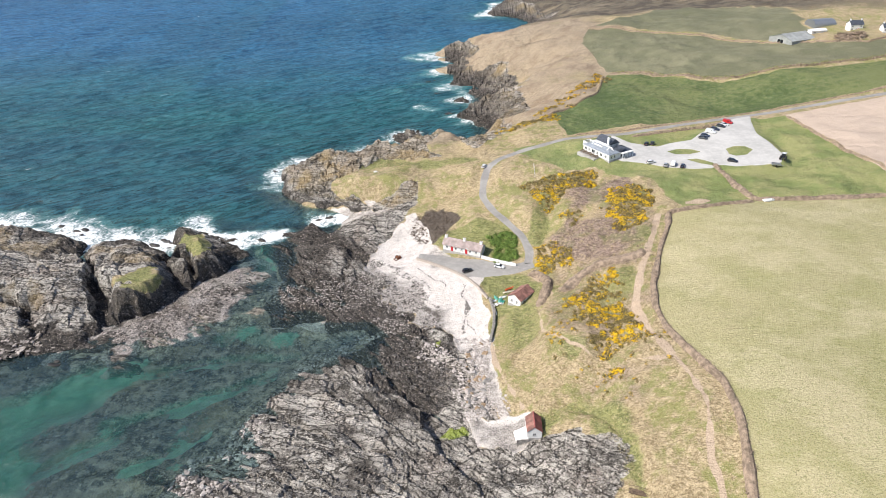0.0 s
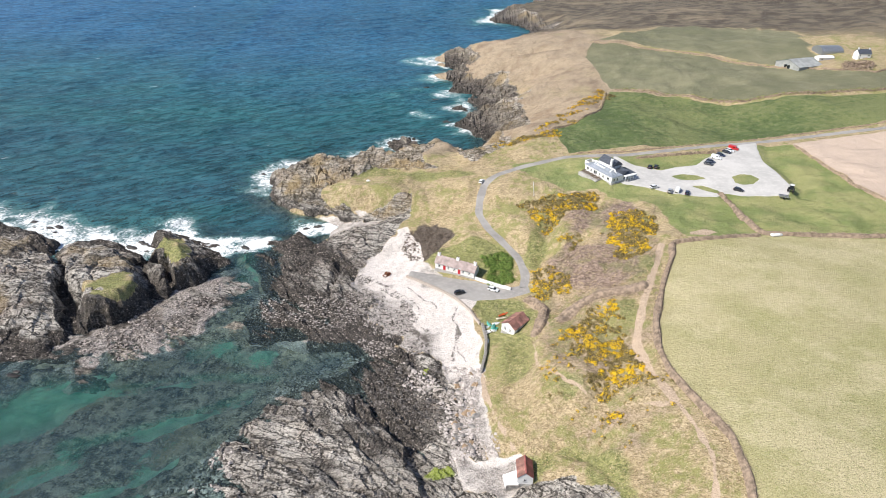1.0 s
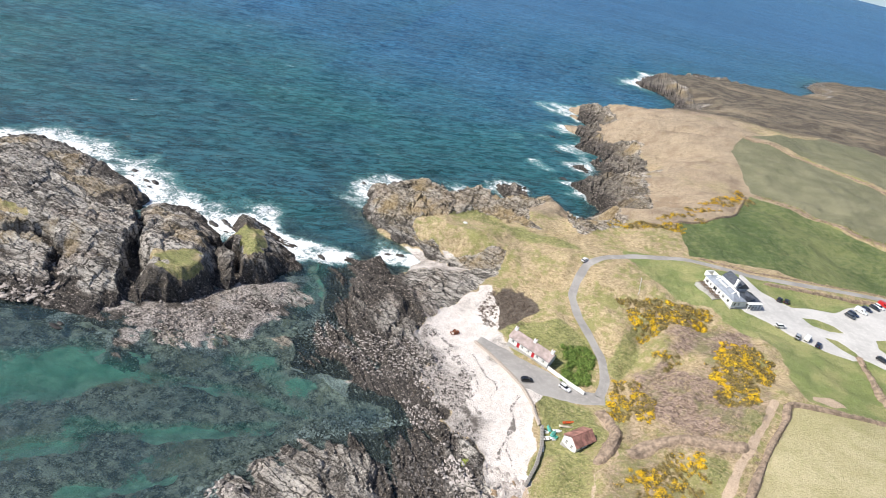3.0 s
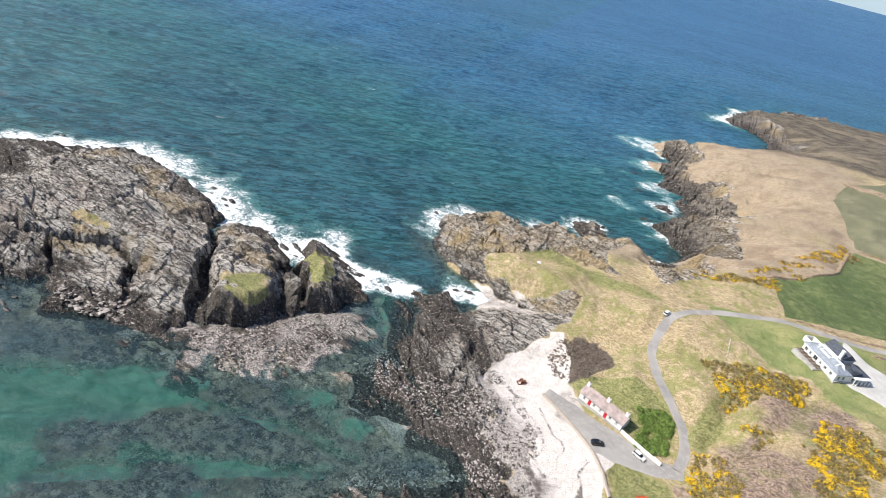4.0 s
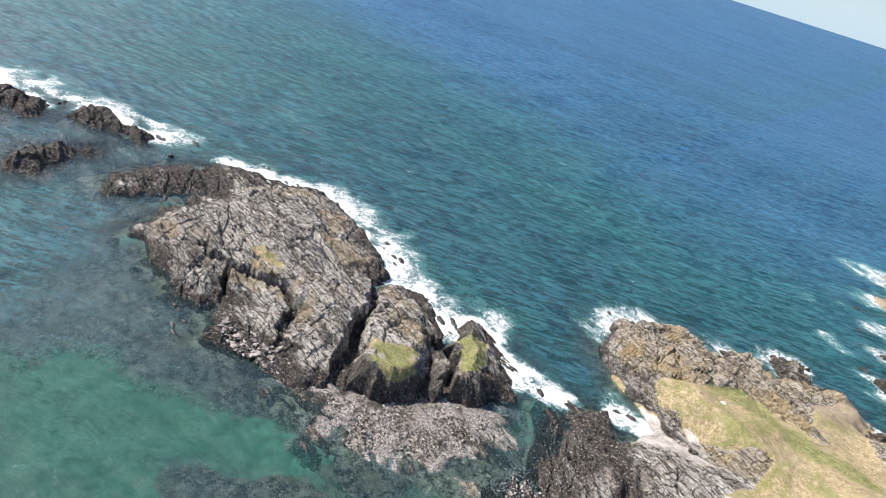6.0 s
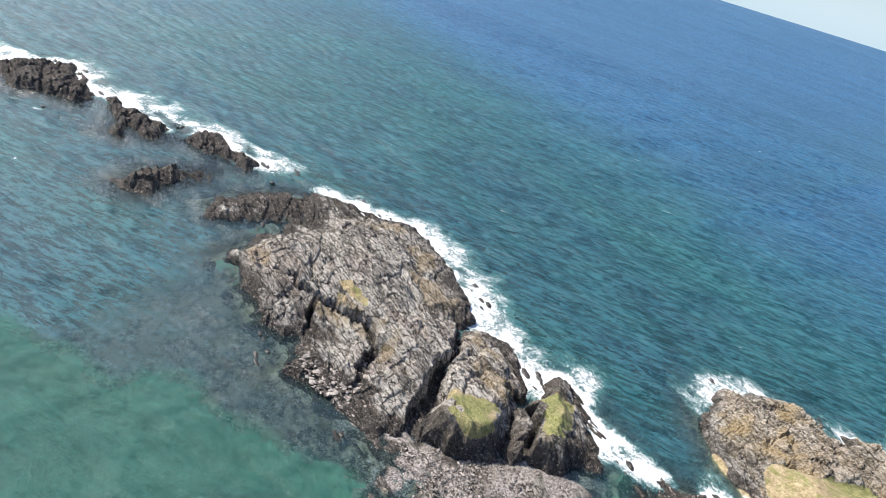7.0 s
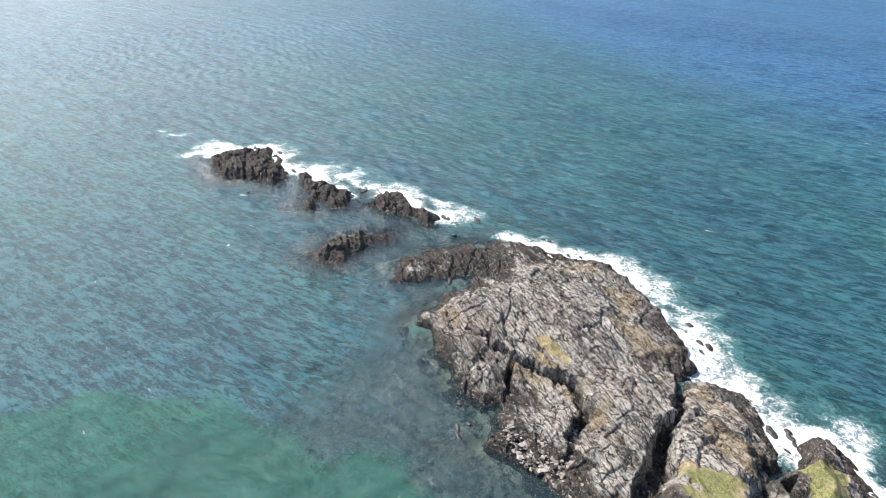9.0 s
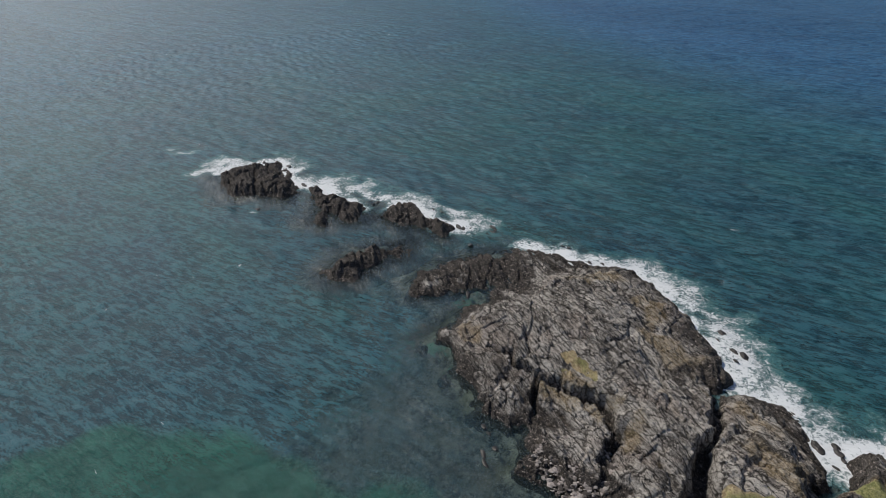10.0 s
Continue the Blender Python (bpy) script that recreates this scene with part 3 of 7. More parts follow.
# ---- shapes of the land, as functions ----
def dice(i, j, seed):
    n = (i.astype(np.int64) * 374761393 + j.astype(np.int64) * 668265263 + seed * 974634541) & 0xFFFFFFFF
    n = ((n ^ (n >> 13)) * 1274126177) & 0xFFFFFFFF
    n = ((n ^ (n >> 16)) * 2246822519) & 0xFFFFFFFF
    return ((n ^ (n >> 15)) & 0xFFFFFF) / float(0x1000000)


def vnoise(x, y, seed=0):
    i, j = np.floor(x), np.floor(y)
    fx, fy = x - i, y - j
    fx, fy = fx * fx * (3 - 2 * fx), fy * fy * (3 - 2 * fy)
    a, b, c, d = dice(i, j, seed), dice(i + 1, j, seed), dice(i, j + 1, seed), dice(i + 1, j + 1, seed)
    return (a + (b - a) * fx) * (1 - fy) + (c + (d - c) * fx) * fy


def fbm(x, y, size, octaves=4, seed=0):
    """Fractal noise, about -1 to 1."""
    total, amp, norm = 0.0, 1.0, 0.0
    for k in range(octaves):
        total = total + amp * (2 * vnoise(x / size + 17.3 * k, y / size - 9.1 * k, seed + k) - 1)
        norm, amp, size = norm + amp, amp * 0.5, size * 0.5
    return total / norm * 1.6


def ramp(a, b, v):
    s = np.clip((v - a) / (b - a), 0, 1)
    return s * s * (3 - 2 * s)


def to_line(x, y, line):
    """Distance to a polyline, and how far along it, 0 to the count of its legs."""
    best, where = np.full(x.shape, 1e9), np.zeros(x.shape)
    for k in range(len(line) - 1):
        (ax, ay), (bx, by) = line[k][:2], line[k + 1][:2]
        dx, dy = bx - ax, by - ay
        s = np.clip(((x - ax) * dx + (y - ay) * dy) / (dx * dx + dy * dy), 0, 1)
        d = np.hypot(x - ax - s * dx, y - ay - s * dy)
        near = d < best
        best, where = np.where(near, d, best), np.where(near, k + s, where)
    return best, where


def inside(x, y, ring):
    """Signed distance to a closed outline, positive inside."""
    px, py = [p[0] for p in ring], [p[1] for p in ring]
    gap = np.hypot(np.maximum(np.maximum(min(px) - x, x - max(px)), 0), np.maximum(np.maximum(min(py) - y, y - max(py)), 0))
    near = gap < 80   # farther off, the distance to the box round the outline will do
    out = -gap
    x, y = x[near], y[near]
    d, _ = to_line(x, y, list(ring) + [ring[0]])
    odd = np.zeros(x.shape, bool)
    for k in range(len(ring)):
        (ax, ay), (bx, by) = ring[k - 1], ring[k]
        if ay != by:
            odd ^= ((ay > y) != (by > y)) & (x < (bx - ax) * (y - ay) / (by - ay) + ax)
    out[near] = np.where(odd, d, -d)
    return out


def spline_through(points, soft=20.0):
    p = np.array(points, float)
    n = len(p)
    a = np.zeros((n + 1, n + 1))
    a[:n, :n] = np.sqrt(((p[:, None, :2] - p[None, :, :2]) ** 2).sum(2) + soft * soft)
    a[n, :n] = a[:n, n] = 1
    w = np.linalg.solve(a, np.append(p[:, 2], 0))

    def height(x, y):
        z = np.full(np.shape(x), w[n])
        for (px, py, _), k in zip(p, w):
            z = z + k * np.sqrt((x - px) ** 2 + (y - py) ** 2 + soft * soft)
        return z
    return height


hills = spline_through(HILLS + HILLS_FAR + SHORE, 9.0)


def beds(x, y, strike, seed=0, coarse=1.0):
    """Relief of tilted, jointed rock beds that run along strike: long dip slopes that break off in low scarps."""
    c, s = math.cos(radians(strike)), math.sin(radians(strike))
    u, v = c * x + s * y, -s * x + c * y
    v = v + 5.0 * fbm(x, y, 46, 2, seed + 5) + 1.1 * fbm(x, y, 11, 2, seed + 6) + 0.3 * fbm(x, y, 3, 2, seed + 7)
    total = 0.0
    for k, (w, amp) in enumerate(((12.0, 1.5), (5.2, 1.05), (2.3, 0.72), (1.05, 0.42))):
        w = w * coarse
        q = v / w + 0.35 * fbm(x, y, w * 2.5, 2, seed + 21 + k)
        i = np.floor(q)
        f = q - i
        p = u / (w * 4.5) + 9 * dice(i, i * 0, seed + 11 + k) + 0.5 * fbm(x, y, w * 3, 2, seed + 25 + k)
        j = np.floor(p)
        g = p - j
        r = dice(i, j, seed + 31 + k)
        step = ramp(0.0, 0.10, f) * ramp(1.0, 0.94, f)
        joint = ramp(0.055, 0.0, g) * (dice(i, j, seed + 51 + k) > 0.35)
        total = total + amp * ((r - 0.5) * 1.0 + (f - 0.5) * 1.15 * step - 0.55 * (1 - step) * r - 0.6 * joint)
    return total


def blocks(x, y, size, aspect, strike, seed):
    """Jointed blocks, long along strike: a random number a block, how near its edge is, and the way across it."""
    c, s = math.cos(radians(strike)), math.sin(radians(strike))
    u, v = (c * x + s * y) / (size * aspect), (-s * x + c * y) / size
    i, j = np.floor(u), np.floor(v)
    f1, f2, rnd, across = np.full(x.shape, 9.0), np.full(x.shape, 9.0), np.zeros(x.shape), np.zeros(x.shape)
    for di in (-1, 0, 1):
        for dj in (-1, 0, 1):
            a, b = i + di, j + dj
            pu, pv = u - a - dice(a, b, seed), v - b - dice(a, b, seed + 1)
            d = np.hypot(pu, pv)
            first = d < f1
            f2 = np.where(first, f1, np.minimum(f2, d))
            f1 = np.where(first, d, f1)
            rnd, across = np.where(first, dice(a, b, seed + 2), rnd), np.where(first, pv, across)
    return rnd, f2 - f1, across


def crags(x, y, strike, seed=0, coarse=1.0):
    """Relief of broken bedrock: tilted beds, joint blocks with open cracks, and rubble."""
    wx, wy = x + 1.2 * fbm(x, y, 9, 3, seed + 50) + 0.35 * fbm(x, y, 2.2, 2, seed + 52), y + 1.2 * fbm(x, y, 9, 3, seed + 51) + 0.35 * fbm(x, y, 2.2, 2, seed + 53)
    total = 0.85 * beds(x, y, strike, seed, coarse)
    for k, (size, aspect, amp) in enumerate(((15.0, 2.2, 1.7), (4.6, 2.6, 0.75), (1.7, 1.7, 0.40))):
        rnd, gap, across = blocks(wx, wy, size * coarse, aspect, strike - 6 + 9 * k, seed + 60 + 5 * k)
        total = total + amp * ((rnd - 0.5) * 1.1 + across * 0.45 - 0.8 * ramp(0.10, 0.0, gap) * (0.3 + rnd))
    return total


def swing(x, y):
    """1 where the beds strike south-east (the cove's two rock shores), 0 where they run nearly east."""
    return ramp(208, 196, y) * np.maximum(ramp(-34, -14, x + 0.3 * (y - 120) + 6 * fbm(x, y, 25, 2, 36)), ramp(150, 160, y))


def sand_floor(x, y):
    """How far a place on the sea bed lies within clean sand: 0 to 1."""
    wob = fbm(x, y, 20, 3, 28)
    v = ramp(-9, 8, inside(x, y, SANDBED) + 8 * wob)
    for line, w in SAND_BANDS:
        v = np.maximum(v, 0.62 * ramp(w * 1.5, w * 0.4, to_line(x, y, line)[0] + 1.6 * fbm(x, y, 7, 3, 29)))
    return v


def ground_height(x, y, fine=True):
    """Height of the mainland and of the sea bed."""
    far = ramp(250, 700, np.hypot(x - 40, y - 150))
    d = inside(x, y, LAND) + (1 - 0.3 * far) * (3.0 * fbm(x, y, 16, 4, 3))
    north = ramp(268, 300, y)
    c_, s_ = math.cos(radians(-24)), math.sin(radians(-24))
    d = d + (0.35 + 0.65 * north) * (1 - far) * 7.5 * fbm((c_ * x + s_ * y) * 0.20, -s_ * x + c_ * y, 9, 4, 19) * ramp(214, 240, y + 0.2 * x)
    base = hills(np.clip(x, -90, 600), np.clip(y, 20, 1150))
    base = np.maximum(base, 0.9) + 2.5 * fbm(x, y, 60, 3, 8) * ramp(6, 20, base) * ramp(0, 60, inside(x, y, PASTURE) * -1 + 30)
    open_sea = ramp(222, 232, y + 0.25 * x)
    bluff = 0.2 + np.maximum(d, 0) * (0.28 + 0.75 * open_sea)
    terrace = 0.2 + 3.4 * (1 - np.exp(-np.maximum(d, 0) / 5.0)) + 0.60 * np.maximum(d - 9 - 5 * fbm(x, y, 30, 3, 34), 0)
    shelf = ramp(285, 315, y)
    edge = bluff * (1 - shelf) + terrace * shelf
    z = -np.logaddexp(-base * 0.7, -edge * 0.7) / 0.7
    turf = np.maximum(inside(x, y, HEAD_TURF), inside(x, y, KNOLL)) + 1.6 * fbm(x, y, 8, 3, 13)
    cliff = open_sea * np.maximum(ramp(27, 17, np.minimum(d + 12 * fbm(x, y, 24, 4, 14), 2.2 * d)) * ramp(5, 10, x - 8), ramp(1.2, -1.2, turf) * ramp(16, 8, x + 0.12 * (y - 260)))
    cliff = np.maximum(cliff, ramp(3.0, 1.2, to_line(x, y, HEAD_FACE)[0] + 1.2 * fbm(x, y, 6, 3, 12)))
    rock = np.maximum(cliff, np.maximum(ramp(-2.5, 1.5, inside(x, y, MIDROCK) + 6 * fbm(x, y, 15, 5, 15)),
                                        ramp(-2.0, 1.5, inside(x, y, SOUTHROCK) + 4.5 * fbm(x, y, 13, 5, 16))))
    rock = np.maximum(rock, 0.75 * ramp(-2.5, 2.5, inside(x, y, WET_FLAT) + 4 * fbm(x, y, 9, 4, 33)))
    rock = np.maximum(rock, 0.9 * ramp(-2.5, 2.0, inside(x, y, NORTH_SHORE) + 3.5 * fbm(x, y, 9, 3, 11)))
    rock = rock * ramp(-1, 2, -inside(x, y, COVE_SAND) + 1)
    sand = np.maximum(ramp(-2.5, 2, inside(x, y, BEACH) + 5.0 * fbm(x, y, 12, 5, 17)), ramp(-1, 1, inside(x, y, COVE_SAND) + fbm(x, y, 5, 2, 18)))
    rock = rock * (1 - 0.93 * sand)
    inland = np.where(d > 0, z, 0)
    for line, deep_, wide in HOLLOWS:
        inland = inland - deep_ * ramp(wide, 0.0, to_line(x, y, line)[0] + 0.25 * wide * fbm(x, y, 9, 3, 35)) * np.where(d > 0, 1, 0)
    if fine:
        relief = np.zeros(x.shape)
        on = rock > 0.01
        lay = swing(x[on], y[on])
        bend = ramp(0.4, 0.6, lay)
        relief[on] = crags(x[on], y[on], -17, 1) * (1 - bend) + crags(x[on], y[on], -48, 4) * bend
        amp = np.where(open_sea > 0.5, 1.15 + 0.35 * cliff * (1 - 0.6 * north), 0.72) * (1 - 0.7 * ramp(-2, 3, inside(x, y, WET_FLAT)))
        inland = inland + rock * relief * amp
        rough = ramp(0, 6, -inside(x, y, PASTURE)) * (1 - rock) * (1 - sand) * ramp(2, 6, z)
        inland = inland + rough * ((1.0 + 0.7 * ramp(-4, 4, inside(x, y, VALLEY))) * fbm(x, y, 11, 4, 21) + 0.25 * np.abs(fbm(x, y, 2.2, 2, 25)))
        inland = inland + sand * 0.10 * fbm(x, y, 5, 3, 23)
    shore_d = -np.maximum(np.maximum(d, inside(x, y, ISLET)), np.maximum(inside(x, y, SPIT), inside(x, y, STACK)))
    lagoon = ramp(-26, 16, inside(x, y, LAGOON) + 6 * fbm(x, y, 30, 3, 26))
    kelp = fbm(x, y, 14, 4, 27)
    floor_in = -2.2 * ramp(-85, -150, x) - 0.35 - 1.9 * (1 - np.exp(-np.maximum(shore_d, 0) / 16)) + 0.9 * np.maximum(kelp, -0.2) * ramp(40, 8, shore_d) - 0.7 * sand_floor(x, y)
    floor_out = -0.5 - 9 * (1 - np.exp(-np.maximum(shore_d, 0) / 14)) + 0.6 * kelp - np.minimum(np.maximum(shore_d - 40, 0) * 0.02, 9) - 13 * ramp(255, 520, y + 0.3 * x)
    bed = np.minimum(floor_in * lagoon + floor_out * (1 - lagoon), -0.15)
    if fine:
        bed = bed + 0.30 * beds(x, y, -22, 2, 0.8) * lagoon * ramp(30, 4, shore_d)
    z = np.where(d > 0, np.maximum(inland, -0.6), 0) * ramp(-0.5, 1.0, d) + bed * ramp(1.0, -0.5, d)
    return z, d, rock, sand, cliff, base



def axis(stretches, lo, hi, growth=1.09):
    """Grid lines: even steps in the given stretches (from, to, step), then ever wider ones out to lo and hi."""
    v = []
    for a, b, step in stretches:
        v += list(np.arange(a, b - step * 0.5, step))
    v.append(stretches[-1][1])
    step = stretches[-1][2]
    while v[-1] < hi:
        step *= growth
        v.append(min(v[-1] + step, hi))
    step, left = stretches[0][2], [v[0]]
    while left[-1] > lo:
        step *= growth
        left.append(max(left[-1] - step, lo))
    return np.array(left[:0:-1] + v)


def sheet(name, xs, ys, zs, keep=None, layers=(), smooth=None, material=None):
    """A mesh over a grid, with float layers on its points; only the faces in keep."""
    ny, nx = zs.shape
    gx, gy = np.meshgrid(xs, ys)
    co = np.stack([gx.ravel(), gy.ravel(), zs.ravel()], 1).astype(np.float32)
    n = np.arange(nx * ny).reshape(ny, nx)
    quads = np.stack([n[:-1, :-1], n[:-1, 1:], n[1:, 1:], n[1:, :-1]], 2).reshape(-1, 4)
    if keep is not None:
        quads = quads[keep.ravel()]
    used = np.unique(quads)
    back = np.zeros(nx * ny, np.int64)
    back[used] = np.arange(len(used))
    quads, co = back[quads], co[used]
    me = bpy.data.meshes.new(name)
    me.vertices.add(len(co))
    me.vertices.foreach_set("co", co.ravel())
    me.loops.add(quads.size)
    me.loops.foreach_set("vertex_index", quads.ravel().astype(np.int32))
    me.polygons.add(len(quads))
    me.polygons.foreach_set("loop_start", np.arange(0, quads.size, 4, dtype=np.int32))
    if smooth is not None:
        s = smooth.ravel()[used][quads].mean(1) > 0.5
        me.polygons.foreach_set("use_smooth", s)
    for key, values in layers:
        me.attributes.new(key, "FLOAT", "POINT").data.foreach_set("value", np.broadcast_to(values, (ny, nx)).ravel()[used].astype(np.float32))
    me.update(calc_edges=True)
    me.materials.append(material)
    return new(name, me)


# ---- the ground: one sheet from the sea bed to the far hills ----
def land_layers(x, y, z, d, rock, sand, cliff, base):
    def near(ring, soft=1.0, seed=40, wob=1.5, size=9, octaves=3):
        v = inside(x, y, ring)
        rim = np.abs(v) < soft + 2.5 * wob
        v[rim] += wob * fbm(x[rim], y[rim], size, octaves, seed)
        return ramp(-soft, soft, v)

    crisp = lambda ring: near(ring, 0.8, 41, 0.4, 5, 2)
    far = ramp(470, 560, y + 0.4 * x + 12 * fbm(x, y, 60, 3, 42))
    layers = {}
    layers["rock"] = rock
    layers["sand"] = sand
    wrack = np.zeros(x.shape)
    for line, w in zip(STRANDS, (2.8, 1.1, 1.2, 1.6, 1.0, 0.8)):
        wrack = np.maximum(wrack, ramp(w, 0.1, to_line(x + 2.0 * fbm(x, y, 8, 3, 55), y, line)[0]))
    layers["strand"] = np.clip(0.85 * wrack + 0.28 * ramp(0.1, 0.8, fbm(x, y + 0.8 * x, 11, 4, 43)), 0, 1)
    lump = fbm(x, y, 6, 4, 44)
    low = ramp(3.6, 1.2, z + 1.3 * lump)
    dark = low * np.where(d < 40, 1, 0)
    pale = np.maximum(ramp(0.0, 0.9, fbm(x, y, 30, 3, 45) + 0.5 * ramp(-20, -50, x) * ramp(130, 95, y)), ramp(6, 0, inside(x, y, LAND)) * ramp(160, 120, y))
    mid_dark = ramp(-3, 3, inside(x, y, MIDROCK))
    layers["weed"] = np.clip(dark * (0.78 - 0.45 * pale) + 0.38 * mid_dark - 0.25 * cliff * ramp(2, 5, z) + 0.80 * ramp(280, 325, y) * ramp(16, 7, z + 3 * lump), 0, 1)
    layers["weed"] = np.clip(layers["weed"] + 0.42 * near(DARK_BEDS, 9, 63, 9) - 0.30 * near(PALE_BEDS, 9, 64, 9), 0, 0.95)
    layers["algae"] = np.maximum(near(ALGAE[0], 1.2, 65, 3), near(ALGAE[1], 1.0, 66, 2))
    layers["weed"] = np.clip(layers["weed"] - 0.35 * ramp(-3, 3, inside(x, y, NORTH_SHORE) + 2 * lump), 0, 1)
    layers["ochre"] = np.clip(ramp(2.0, 4.5, z) * (0.40 + 0.45 * ramp(0, 0.8, fbm(x, y, 12, 3, 46))) * cliff, 0, 0.85)
    pas, lawn_, grn, ff, plo = crisp(PASTURE), near(LAWN), crisp(GREENFIELD), np.maximum(crisp(FARFIELD), crisp(FARFIELD_B)), crisp(PLOUGH)
    layers["pasture"], layers["lawn"], layers["green"], layers["farfield"], layers["plough"] = pas, lawn_, grn, ff, plo
    wet = np.maximum(0.8 * ramp(5, 1, to_line(x, y, STREAM)[0] + 3 * lump), near(HUT_GRASS, 2))
    wet = np.maximum(wet, np.maximum(0.9 * near(GARDEN, 1.5), 0.75 * near(HEAD_GRASS, 2.5, 47, 2)))
    slope_green = 0.75 * ramp(0.0, 0.6, fbm(x, y, 18, 3, 48)) * ramp(15, 8, z) * ramp(200, 160, y) * ramp(4, 8, z)
    for ring in SLOPE_GREENS:
        wet = np.maximum(wet, 0.8 * near(ring, 1.5, 67, 3))
    layers["lush"] = np.clip(np.maximum(wet, slope_green), 0, 1)
    layers["heath"] = np.clip(np.maximum(near(HEATH, 2.5, 49, 4), near(HEATH_B, 4, 50, 6)) * np.clip(0.75 + 0.7 * fbm(x, y, 10, 3, 57), 0, 1) + 0.50 * near(VALLEY, 4, 59, 5) * np.clip(0.7 + 0.9 * fbm(x, y, 13, 3, 61), 0, 1) + 0.62 * ramp(258, 285, y) * ramp(125, 95, x) * (0.6 + 0.5 * fbm(x, y, 24, 3, 56)), 0, 1)
    layers["thorn"] = near(BRAMBLE, 2.2, 51, 3.0)
    layers["moor"] = far * (1 - ff)
    cut = np.full(x.shape, 99.0)
    for line, w in zip(PATHS, (0.75, 0.2, 0.3)):
        away, along = to_line(x, y, line)
        wide = w * np.where((line is PATHS[0]) & (along > 5), 0.35, 1.0)
        cut = np.minimum(cut, away - wide)
    cut = np.minimum(cut, -inside(x, y, BARE_EARTH))
    layers["path"] = ramp(0.7, -0.4, cut + 0.4 * fbm(x, y, 4, 2, 52)) * (1 - plo)
    low_land = ramp(5.5, 4.0, z) * ramp(240, 225, y) * ramp(26, 18, x) * np.where(d > 0, 1, 0) * (1 - near(HUT_GRASS, 1.0))
    layers["grey"] = np.clip(np.maximum(np.maximum(near(GREY_SHINGLE, 7.0, 54, 9.0) * 0.85, 0.45 * ramp(190, 205, y) * sand), 0.75 * low_land * (1 - sand)), 0, 1)
    layers["grey"] = np.maximum(layers["grey"], 0.85 * near(COVE_SAND, 2.0, 58, 1.5))
    layers["sand"] = np.maximum(sand, np.maximum(layers["grey"], low_land) * (1 - rock))
    layers["cobble"] = 0 * x
    layers["lay"] = swing(x, y)
    layers["bed"] = ramp(0.5, -0.5, d)
    layers["kelp"] = np.clip(1.0 - 1.1 * sand_floor(x, y) + 0.5 * fbm(x, y, 13, 4, 27) - 0.25 * fbm(x, y, 40, 2, 53), 0, 1)
    wet_flat = ramp(-2.5, 2.5, inside(x, y, WET_FLAT) + 4 * fbm(x, y, 9, 4, 33))
    layers["weed"] = np.maximum(layers["weed"], 0.85 * wet_flat)
    layers["straw"] = np.clip(ramp(256, 276, y) * ramp(150, 105, x) * (1 - far) * (0.85 + 0.5 * fbm(x, y, 26, 3, 62)), 0, 1)
    return layers


gx = axis([(-180, -72, 1.3), (-72, 78, 0.5), (78, 150, 1.0)], -4900, 4900)
gy = axis([(30, 78, 1.0), (78, 262, 0.5), (262, 330, 0.6), (330, 520, 1.6)], -4900, 4900, 1.07)
X, Y = np.meshgrid(gx, gy)
Z, D, ROCK, SAND, CLIFF, BASE = ground_height(X, Y)
away, _ = to_line(X, Y, ROAD)
verge = ramp(7.0, 2.2, away)
Z = Z * (1 - verge) + np.maximum(hills(np.clip(X, -90, 600), np.clip(Y, 20, 700)), 1) * verge
for ring in (CARPARK, APRON):
    inner = ramp(-5, 0.5, inside(X, Y, ring))
    Z = Z * (1 - inner) + hills(X, Y) * inner
Z -= 0.9 * ramp(2.2, 0.4, to_line(X, Y, STREAM)[0] + 0.4 * fbm(X, Y, 5, 2, 60))
LAYERS = land_layers(X, Y, Z, D, ROCK, SAND, CLIFF, BASE)
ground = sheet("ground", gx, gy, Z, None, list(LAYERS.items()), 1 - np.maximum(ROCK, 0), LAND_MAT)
tagged(ground, "grassy headland, fields, shingle cove and bedrock shore above a shallow sea bed", "ground", kind="structure")


def ground_at(x, y):
    """Height of the ground sheet at a place (bilinear)."""
    i = np.clip(np.searchsorted(gx, x) - 1, 0, len(gx) - 2)
    j = np.clip(np.searchsorted(gy, y) - 1, 0, len(gy) - 2)
    fx, fy = (x - gx[i]) / (gx[i + 1] - gx[i]), (y - gy[j]) / (gy[j + 1] - gy[j])
    return (Z[j, i] * (1 - fx) + Z[j, i + 1] * fx) * (1 - fy) + (Z[j + 1, i] * (1 - fx) + Z[j + 1, i + 1] * fx) * fy


